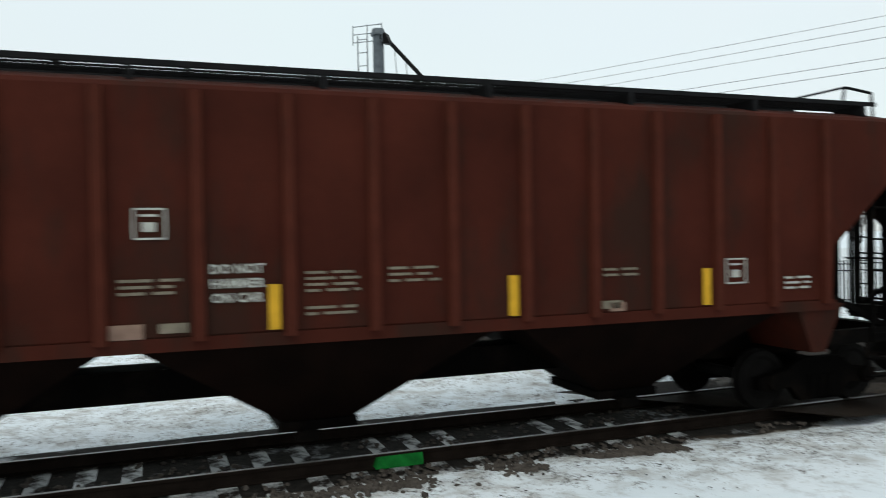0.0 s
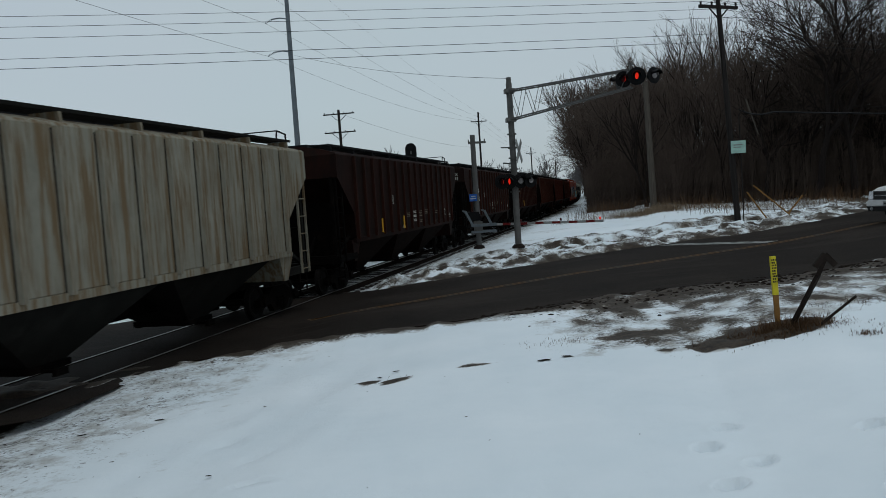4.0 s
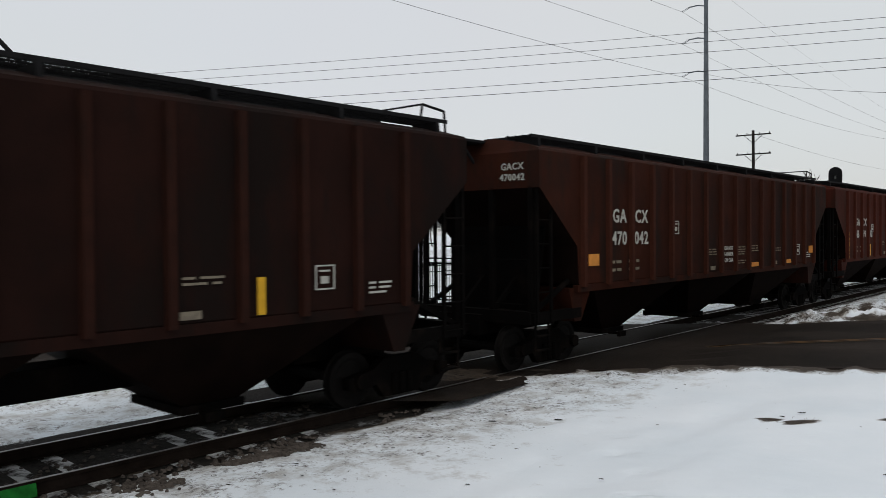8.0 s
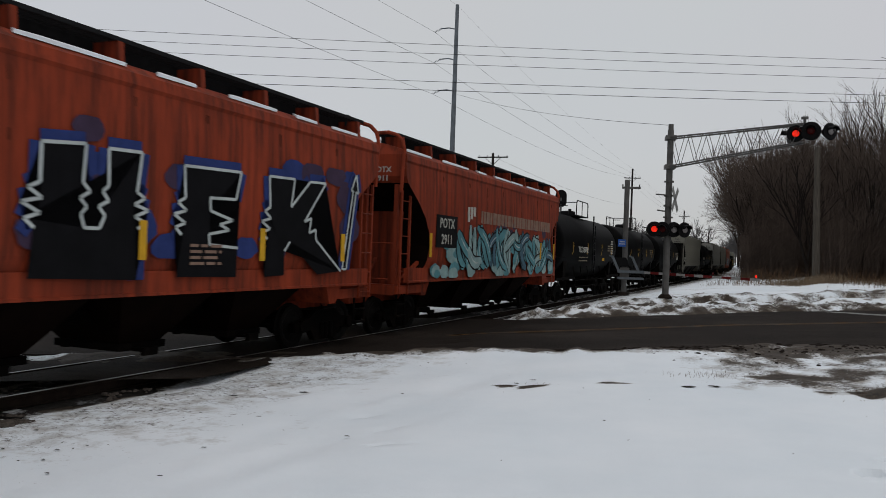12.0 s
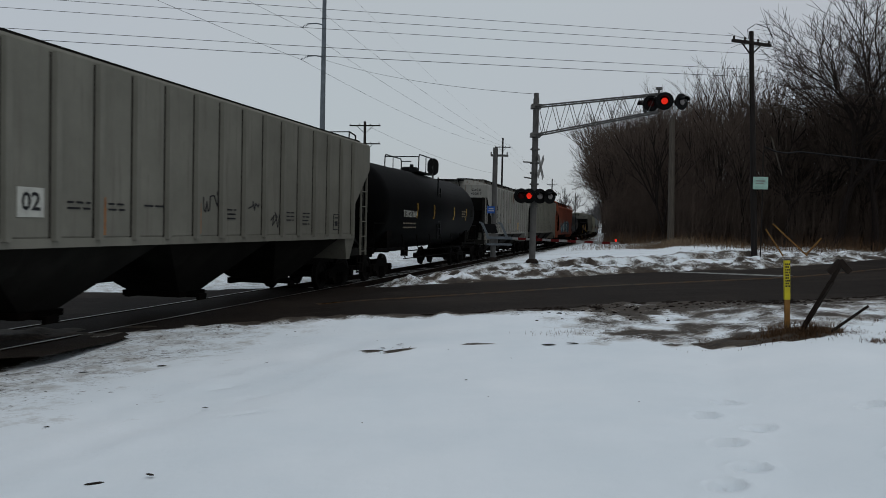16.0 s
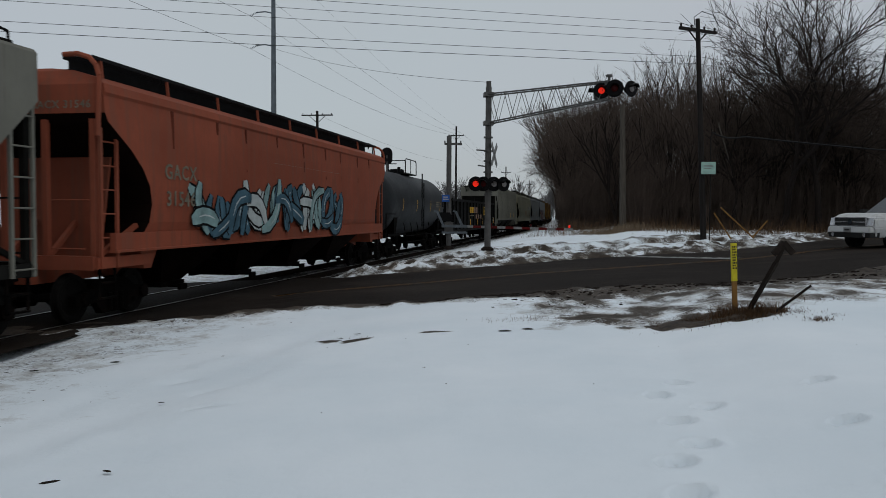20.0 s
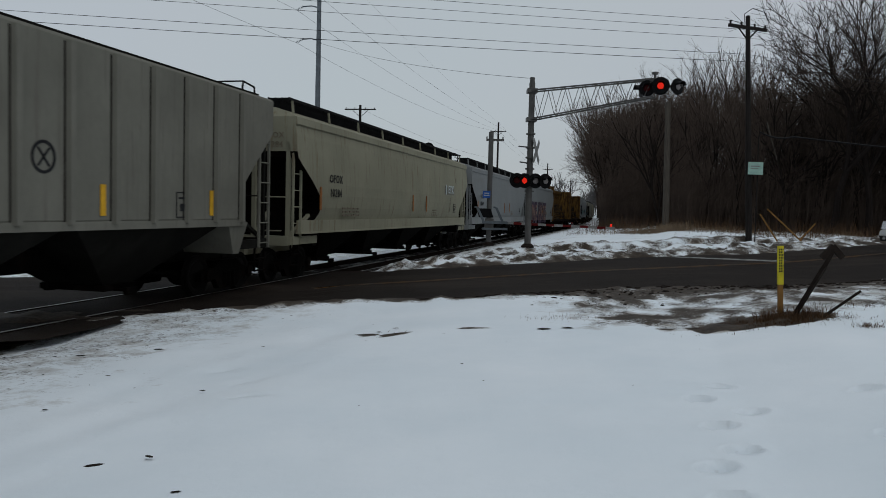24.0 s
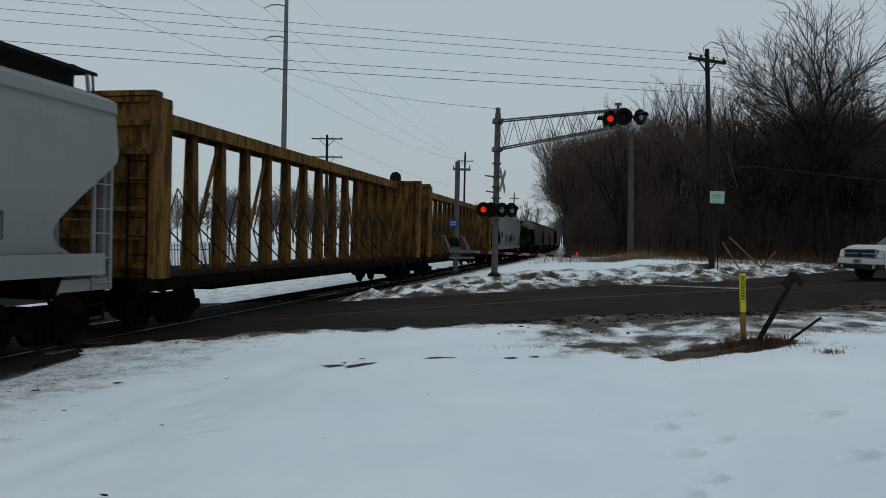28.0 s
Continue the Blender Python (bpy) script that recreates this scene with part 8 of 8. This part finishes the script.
@cached
def bmesh_wheel():
    bm = bmesh.new()
    lathe(bm, [(0.22, -0.11), (0.34, -0.125), (0.38, -0.09), (0.38, 0.09), (0.34, 0.125), (0.22, 0.11)], "x", (0, 0, 0), 22)
    return finish(bm, "wheel", M["tyre"])


pickup()

# ---- beyond the track ----
def picket_fence(al0, al1, lat):
    fence = thing("picket_fence", "black steel picket fence beyond the track", "fence", kind="structure")
    n = int((al1 - al0) / 2.4)
    for k in range(n):
        bm = bmesh.new()
        a0 = al0 + 2.4 * k
        for j in range(16):
            p = ALONG * (a0 + 0.15 * j) + ACROSS * lat
            rod(bm, (p.x, p.y, -0.6), (p.x, p.y, 1.15), 0.014 if j else 0.035, seg=4)
        for z in (-0.35, 0.75, 1.0):
            p, q = ALONG * a0 + ACROSS * lat, ALONG * (a0 + 2.4) + ACROSS * lat
            beam(bm, (p.x, p.y, z), (q.x, q.y, z), 0.03, 0.04)
        part("fence_panel", bm, M["fence_black"], fence)


picket_fence(-26, 46, -22.0)
elev = thing("grain_elevator_leg", "grey grain elevator leg with a railed platform and spout, far off", "grain elevator", m=pose(-51.6, 30.5, 0, 0, 0, 35))
bm = bmesh.new()
rod(bm, (0, 0, -0.7), (0, 0, 17.9), 0.42, 0.42, 12)
rod(bm, (0, 0, 17.8), (0, 0, 18.3), 0.62, 0.45, 12)
part("leg", bm, M["steel_galv"], elev)
bm = bmesh.new()
rod(bm, (0.3, 0.1, 17.9), (4.3, 0.5, 13.4), 0.16, 0.16, 8)
hexa(bm, [(0.3, -0.3, 17.2), (1.1, -0.3, 17.0), (1.1, 0.4, 17.0), (0.3, 0.4, 17.2)], [(0.2, -0.3, 17.9), (0.7, -0.3, 17.9), (0.7, 0.4, 17.9), (0.2, 0.4, 17.9)])
part("spout", bm, M["black_metal"], elev)
bm = bmesh.new()
for x in (-1.5, -0.7):
    beam(bm, (x, -0.5, -0.7), (x, -0.5, 17.8), 0.07, 0.07)
for k in range(12):
    beam(bm, (-1.5, -0.5, 6.5 + k), (-0.7, -0.5, 6.5 + k), 0.05, 0.05)
part("ladder", bm, M["steel_galv"], elev)
bm = bmesh.new()
for z in (17.2, 17.8, 18.4):
    beam(bm, (-1.7, -0.9, z), (0.7, -0.9, z), 0.05, 0.05)
for x in (-1.7, -0.5, 0.7):
    beam(bm, (x, -0.9, 17.0), (x, -0.9, 18.5), 0.05, 0.05)
part("platform_rail", bm, M["steel_galv"], elev)
bm = bmesh.new()
for k in range(3):
    a = 1.2 + 0.9 * k
    rod(bm, (a, 0.3, 18.1 - a * 1.12), (a + 0.4, 0.3, 12.0), 0.03, seg=4)
part("stay", bm, M["steel_galv"], elev)


# ---- trees ----
def tree_meshes(seed, height, spread, levels, twig_mat, limbs=9, multi=1):
    """A leafless tree: tapered trunk and limbs in one mesh, fine twigs in another."""
    rng = random.Random(seed)
    tv, tf, cv, cf = [], [], [], []

    def stick(p, d, length, r0, r1, verts, faces, seg, bends=3):
        side = d.cross(Vector((0.3, 0.2, 0.93))).normalized()
        path = [p]
        cur, way = p, d.normalized()
        for k in range(bends):
            way = (way + Vector((rng.gauss(0, 0.13), rng.gauss(0, 0.13), rng.gauss(0.04, 0.08)))).normalized()
            cur = cur + way * (length / bends)
            path.append(cur)
        base = len(verts)
        for k, q in enumerate(path):
            r = r0 + (r1 - r0) * k / bends
            up = way.cross(side).normalized()
            for i in range(seg):
                a = 2 * math.pi * i / seg
                verts.append(q + (side * math.cos(a) + up * math.sin(a)) * r)
        for k in range(bends):
            for i in range(seg):
                a, b = base + k * seg + i, base + k * seg + (i + 1) % seg
                faces.append((a, b, b + seg, a + seg))
        return path, way

    def grow(p, d, length, r, level):
        verts, faces = (tv, tf) if level < 2 else (cv, cf)
        seg = (7, 5, 4, 3, 3)[min(level, 4)]
        path, way = stick(p, d, length, r, r * (0.45 if level else 0.4), verts, faces, seg, 4 if level < 2 else 3 if level < 3 else 2)
        if level >= levels:
            return
        n = (limbs, 7, 6, 5, 4)[min(level, 4)] - (2 if level and limbs == 7 else 0)
        for k in range(n):
            t = (0.32 + 0.68 * (k + rng.random()) / n) if level == 0 else 0.2 + 0.8 * (k + rng.random()) / n
            i = min(len(path) - 2, int(t * (len(path) - 1)))
            q = path[i].lerp(path[i + 1], t * (len(path) - 1) - i)
            a = rng.uniform(0, 2 * math.pi)
            out = Vector((math.cos(a), math.sin(a), 0))
            tilt = rng.uniform(0.35, 0.95) if level == 0 else rng.uniform(0.4, 0.9)
            nd = (way * (1 - tilt * 0.5) + out * tilt * spread + Vector((0, 0, 0.25))).normalized()
            nl = length * (rng.uniform(0.42, 0.62) if level == 0 else rng.uniform(0.38, 0.62)) * (1.15 - 0.45 * t)
            grow(q, nd, nl, max(0.008, r * (0.38 if level == 0 else 0.42) * (1.2 - 0.5 * t)), level + 1)

    for k in range(multi):
        a = 2 * math.pi * k / max(1, multi) + rng.random()
        lean = 0.0 if multi == 1 else 0.35
        grow(Vector((0, 0, -0.3)) + Vector((math.cos(a), math.sin(a), 0)) * (0.0 if multi == 1 else 0.25), Vector((math.cos(a) * lean, math.sin(a) * lean, 1)), height * rng.uniform(0.62, 0.72), height * 0.0115, 0)
    out = []
    for name, v, f, m in (("trunk", tv, tf, M["bark"]), ("crown", cv, cf, twig_mat)):
        me = bpy.data.meshes.new(name)
        me.from_pydata([tuple(q) for q in v], [], f)
        me.materials.append(m)
        out.append(me)
    return out


def tree(meshes, x, y, s, turn, label, group, z=None):
    z = ground_z(x, y) if z is None else z
    ob = thing("bare_tree", label, "tree", group, pose(x, y, z, 0, 0, turn) @ Matrix.Scale(s, 4))
    for me in meshes:
        part(me.name.split(".")[0], me, None, ob)
    return ob


def fork_tree(seed, height, trunk, wide, levels, twig_mat, fine=0.007, bend=0.11, forks=(2, 3, 3)):
    """A leafless tree whose trunk forks again and again into a domed crown of fine twigs."""
    rng = random.Random(seed)
    sets = (([], []), ([], []))

    def grow(p, d, length, r, level):
        verts, faces = sets[0 if level < 4 else 1]
        seg, bends = (8, 6, 5, 4)[level] if level < 4 else 3, 3 if level < 5 else 2
        side = d.cross(Vector((0.31, 0.22, 0.4))).normalized()
        base, way, cur, path = len(verts), d.normalized(), p, [p]
        for k in range(bends + 1):
            up = way.cross(side).normalized()
            rr = r * (1 - 0.3 * k / bends)
            for i in range(seg):
                a = 2 * math.pi * i / seg
                verts.append(cur + (side * math.cos(a) + up * math.sin(a)) * rr)
            if k < bends:
                way = (way + Vector((rng.gauss(0, bend), rng.gauss(0, bend), rng.gauss(0.03, 0.06)))).normalized()
                cur = cur + way * (length / bends)
                path.append(cur)
        for k in range(bends):
            for i in range(seg):
                a, b = base + k * seg + i, base + k * seg + (i + 1) % seg
                faces.append((a, b, b + seg, a + seg))
        if level >= levels:
            return
        n = rng.choice(forks) if level else 4
        turn = rng.uniform(0, 6.28)
        s1 = way.cross(Vector((0.2, 0.9, 0.3))).normalized()
        s2 = way.cross(s1)
        for k in range(n):
            a = turn + 2 * math.pi * k / n + rng.uniform(-0.4, 0.4)
            tilt = radians(rng.uniform(16, 44)) * wide
            nd = way * math.cos(tilt) + (s1 * math.cos(a) + s2 * math.sin(a)) * math.sin(tilt) + Vector((0, 0, 0.08))
            grow(cur, nd.normalized(), length * rng.uniform(0.62, 0.9), max(fine, r * rng.uniform(0.55, 0.7)), level + 1)
        for k in range(rng.choice((1, 1, 2)) if level else 0):
            q = path[rng.randrange(1, len(path) - 1)] if len(path) > 2 else path[0]
            a, tilt = rng.uniform(0, 6.28), radians(rng.uniform(40, 68)) * wide
            nd = way * math.cos(tilt) + (s1 * math.cos(a) + s2 * math.sin(a)) * math.sin(tilt) + Vector((0, 0, 0.05))
            grow(q, nd.normalized(), length * rng.uniform(0.45, 0.7), max(fine, r * 0.45), level + 1)

    grow(Vector((0, 0, -0.3)), Vector((rng.gauss(0, 0.03), rng.gauss(0, 0.03), 1)), height * trunk, height * 0.014, 0)
    out = []
    for name, (v, f), m in zip(("trunk", "crown"), sets, (M["bark"], twig_mat)):
        me = bpy.data.meshes.new(name)
        me.from_pydata([tuple(q) for q in v], [], f)
        me.materials.append(m)
        out.append(me)
    return out


HERO = [fork_tree(seed, 18, 0.25, 0.95, 6, M["dark_twig"], 0.011, 0.17, (2, 3, 3)) for seed in (5, 12)]
BIG = [fork_tree(3, 18, 0.27, 0.95, 6, M["twig"]), fork_tree(8, 17, 0.24, 0.85, 6, M["twig"])]
MID = [tree_meshes(20 + k, 14, 0.62, 3, M["twig"], 15) if k % 2 else fork_tree(60 + k, 14, 0.34, 0.55, 5, M["twig"]) for k in range(4)]
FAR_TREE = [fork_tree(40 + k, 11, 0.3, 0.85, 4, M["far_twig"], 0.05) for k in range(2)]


def hill(x, y):
    """The ground under the wood climbs away from the road."""
    lat, al = x * ACROSS.x + y * ACROSS.y, x * ALONG.x + y * ALONG.y
    return ground_z(x, y) + 6.5 * ease(al, 72, 130) * ease(lat, -6, 22) + 5 * ease(lat, 40, 90)


SKYLINE = ((6.0, 0.01), (8.5, 0.02), (9.5, 0.075), (10.7, 0.118), (11.7, 0.132), (13.3, 0.142), (15.8, 0.168), (17.2, 0.210), (19.1, 0.200), (20.6, 0.205), (22.5, 0.205), (24.6, 0.185), (27, 0.17), (30, 0.165), (34, 0.165), (60, 0.17))


def wood_height(x, y):
    """How tall the wood stands at a place, so that its top makes the skyline."""
    return 1.6 + 1.07 * math.hypot(x, y) * on_line(SKYLINE, math.degrees(math.atan2(x, y))) - hill(x, y)


def mesh_top(meshes):
    return max(v.co.z for me in meshes for v in me.vertices)


TOPS = {id(m): mesh_top(m) for m in BIG + MID}
for x, y, k, height, r in ((27.4, 54.3, 0, 18.6, 40), (30.6, 54.6, 1, 18.4, 200)):
    tree(HERO[k], x, y, height / mesh_top(HERO[k]), r, "large bare tree with spreading limbs at the edge of the wood", "trees of the wood", hill(x, y))
for x, y, k, height, r in ((25.6, 57.5, 0, 13.0, 300), (35.5, 58.0, 1, 12.0, 90), (40.5, 57, 0, 12.5, 10)):
    tree(BIG[k], x, y, height / TOPS[id(BIG[k])], r, "large bare tree with spreading limbs at the edge of the wood", "trees of the wood", hill(x, y))
for al, lat, k, r in ((84, -1.6, 0, 20), (88, -0.6, 1, 75), (95, -2.3, 0, 140), (101, -1.0, 1, 230), (80, 1.2, 0, 290), (109, -2.9, 0, 330)):
    p = track_point(al, lat - TRACK_LAT)[0]
    height = 1.6 + p.length * (0.140 if al < 100 else 0.125) - hill(p.x, p.y)
    tree(BIG[k], p.x, p.y, height / TOPS[id(BIG[k])], r, "rounded bare tree beside the track at the end of the wood", "trees of the wood", hill(p.x, p.y))
rng = random.Random(31)
count = 0
while count < 250:
    row = count % 3
    if row == 0:                          # front edge
        al, lat = rng.uniform(64, 74), rng.uniform(1.0, 62)
    elif row == 1:
        al, lat = rng.uniform(74, 150), rng.uniform(-2.5, 60)
    else:                                 # along the track
        al = rng.uniform(92, 330) if count % 2 else rng.uniform(84, 130)
        lat = -3.3 - (al - 92) * 0.012 + abs(rng.gauss(0, 5))
    p = track_point(al, lat - TRACK_LAT)[0] if al > 75 else ALONG * al + ACROSS * lat
    count += 1
    height = wood_height(p.x, p.y) * (1.0 if count % 7 == 0 else rng.uniform(0.55, 0.9) if row else rng.uniform(0.6, 0.94))
    if height < 3.0:
        continue
    m = MID[count % 4]
    tree(m, p.x, p.y, height / TOPS[id(m)], rng.uniform(0, 360), "slender bare tree in the leafless wood", "trees of the wood", hill(p.x, p.y))


def thicket():
    """Undergrowth: dense thin stems and twigs filling the wood's lower part."""
    rng = random.Random(77)
    verts, faces = [], []
    for k in range(17500):
        row = rng.random()
        if row < 0.12:
            al, lat = rng.uniform(70, 100), rng.uniform(-3.2, 1.0)
        elif row < 0.40:
            al, lat = rng.uniform(62, 76), rng.uniform(3.0, 64)
        elif row < 0.72:
            al, lat = rng.uniform(76, 110), rng.uniform(-2.0, 62)
        else:
            al = rng.uniform(88, 300)
            lat = -3.6 + abs(rng.gauss(0, 4.5))
        p = track_point(al, lat - TRACK_LAT)[0] if al > 75 else ALONG * al + ACROSS * lat
        z = hill(p.x, p.y) - 0.1
        reach = max(1.2, wood_height(p.x, p.y) * (0.41 + 0.25 * noise.noise((p.x * 0.22, p.y * 0.22, 3.0))))
        for j in range(3):
            h = min(reach, rng.uniform(1.5, 7.5) * (0.6 if row < 0.2 else 1)) if j else reach * rng.uniform(0.4, 1.35)
            dx, dy = rng.gauss(0, 0.13) * h, rng.gauss(0, 0.13) * h
            r = rng.uniform(0.008, 0.022)
            i = len(verts)
            for q in range(3):
                a = 2.1 * q
                verts.append((p.x + r * math.cos(a), p.y + r * math.sin(a), z))
            for q in range(3):
                a = 2.1 * q
                verts.append((p.x + dx * 0.6 + r * 0.6 * math.cos(a), p.y + dy * 0.6 + r * 0.6 * math.sin(a), z + h * 0.55))
            verts.append((p.x + dx, p.y + dy, z + h))
            for q in range(3):
                b = (q + 1) % 3
                faces += [(i + q, i + b, i + 3 + b, i + 3 + q), (i + 3 + q, i + 3 + b, i + 6)]
            for t in range(4 if j else 8):            # side twigs
                f = rng.uniform(0.25, 0.9)
                b0 = Vector((p.x + dx * f, p.y + dy * f, z + h * f))
                e0 = b0 + Vector((rng.gauss(0, 0.3), rng.gauss(0, 0.3), rng.uniform(0.1, 0.5))) * h * 0.3
                i = len(verts)
                w = r * 0.7
                verts += [tuple(b0 + Vector((w, 0, 0))), tuple(b0 + Vector((-w, 0, 0.02))), tuple(e0)]
                faces.append((i, i + 1, i + 2))
    me = bpy.data.meshes.new("undergrowth")
    me.from_pydata(verts, [], faces)
    me.materials.append(M["twig"])
    tagged(new("undergrowth", me), "dense dark leafless undergrowth filling the wood", "undergrowth", kind="stuff")


thicket()
M["leaf_litter"] = material("dark_leaf_litter", (0.034, 0.024, 0.019), 0.95, vary=0.4, scale=0.8, dirt=(0.040, 0.032, 0.026), dirt_amount=0.3, dirt_scale=0.6, bump=0.8, bump_scale=2.5)


def hillside():
    verts, faces = [], []
    na, nl = 60, 44
    for i in range(na + 1):
        al = 70 + 330 * (i / na) ** 1.4
        for j in range(nl + 1):
            lat = -2.4 + 130 * (j / nl) ** 1.5
            p = track_point(al, lat - TRACK_LAT)[0] if al > 75 else ALONG * al + ACROSS * lat
            edge = ease(al, 70, 80) * ease(lat, -2.4, 0.6)
            verts.append((p.x, p.y, hill(p.x, p.y) - 0.25 + edge * (0.35 + 0.5 * noise.noise((p.x * 0.15, p.y * 0.15, 0)) + 1.2 * ease(al, 85, 110))))
    for i in range(na):
        for j in range(nl):
            a = i * (nl + 1) + j
            faces.append((a, a + nl + 1, a + nl + 2, a + 1)[::-1])
    me = bpy.data.meshes.new("wooded_hillside")
    me.from_pydata(verts, [], faces)
    me.materials.append(M["leaf_litter"])
    for q in me.polygons:
        q.use_smooth = True
    tagged(new("wooded_hillside", me), "dark hillside of leaf litter under the wood", "hillside", kind="structure")


hillside()
def far_trees(name, label, spots):
    """Hazy trees far off, joined: nobody could count them."""
    verts, faces = [], []
    for x, y, z, s, turn, k in spots:
        ca, sa = math.cos(turn) * s, math.sin(turn) * s
        for me in FAR_TREE[k]:
            i = len(verts)
            verts += [(x + v.co.x * ca - v.co.y * sa, y + v.co.x * sa + v.co.y * ca, z + v.co.z * s) for v in me.vertices]
            faces += [tuple(i + n for n in q.vertices) for q in me.polygons]
    me = bpy.data.meshes.new(name)
    me.from_pydata(verts, [], faces)
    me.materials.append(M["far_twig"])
    tagged(new(name, me), label, "trees", kind="stuff")


rng = random.Random(55)
spots = []
for k in range(110):
    az = radians(rng.uniform(-68, 6) if k < 44 else rng.uniform(-30, -2))
    dist = rng.uniform(190, 300)
    spots.append((dist * math.sin(az), dist * math.cos(az), -0.9, rng.uniform(0.7, 1.25) * (1.0 if k < 44 else 1.45) * dist / 240, rng.uniform(0, 6.28), k % 2))
far_trees("far_treeline", "hazy bare trees on the far skyline", spots)
spots = []
for k in range(100):
    al = rng.uniform(330, 560)
    p = track_point(al, rng.choice((-1, 1, 1)) * rng.uniform(7, 46))[0]
    spots.append((p.x, p.y, 0.0, rng.uniform(1.2, 1.9), rng.uniform(0, 6.28), k % 2))
far_trees("far_treeline", "hazy bare trees far along the track", spots)


def motions():
    """The train rolls past at an even pace; every wheelset turns with it."""
    for car, q in MOVERS:
        rows = []
        for k in range(15):
            t = 2.0 * k
            p, a = track_point(q - TRAIN_SPEED * t)
            rows.append((t, pose(p.x, p.y, RAIL_Z, 0, 0, -math.degrees(a))))
        walk(car, rows)
    for lens, beat in FLASHERS:           # the lights flash by turns, once in 1.15 s
        turn, t = 180.0 * beat, 0.5
        rows = [(0.0, pose(0, 0.03, 0, 0, 0, turn))]
        while t < 27.8:
            for k in range(4):
                rows.append((t + k / FPS, pose(0, 0.03, 0, 0, 0, turn + 60.0 * k)))
            turn += 180.0
            t += 0.575
        rows.append((28.0, pose(0, 0.03, 0, 0, 0, turn)))
        walk(lens, rows)
    step = math.degrees(TRAIN_SPEED / 0.46 / FPS)
    keyed = {}
    for ws, k in WHEELSETS:
        if k not in keyed:
            y = (-0.89, 0.89)[k]
            walk(ws, [(n / FPS, pose(0, y, 0.455, (step * n) % 360)) for n in range(28 * FPS + 1)])
            keyed[k] = ws.animation_data
        else:
            ws.rotation_mode = "QUATERNION"
            ws.animation_data_create()
            ws.animation_data.action = keyed[k].action
            ws.animation_data.action_slot = keyed[k].action_slot


motions()
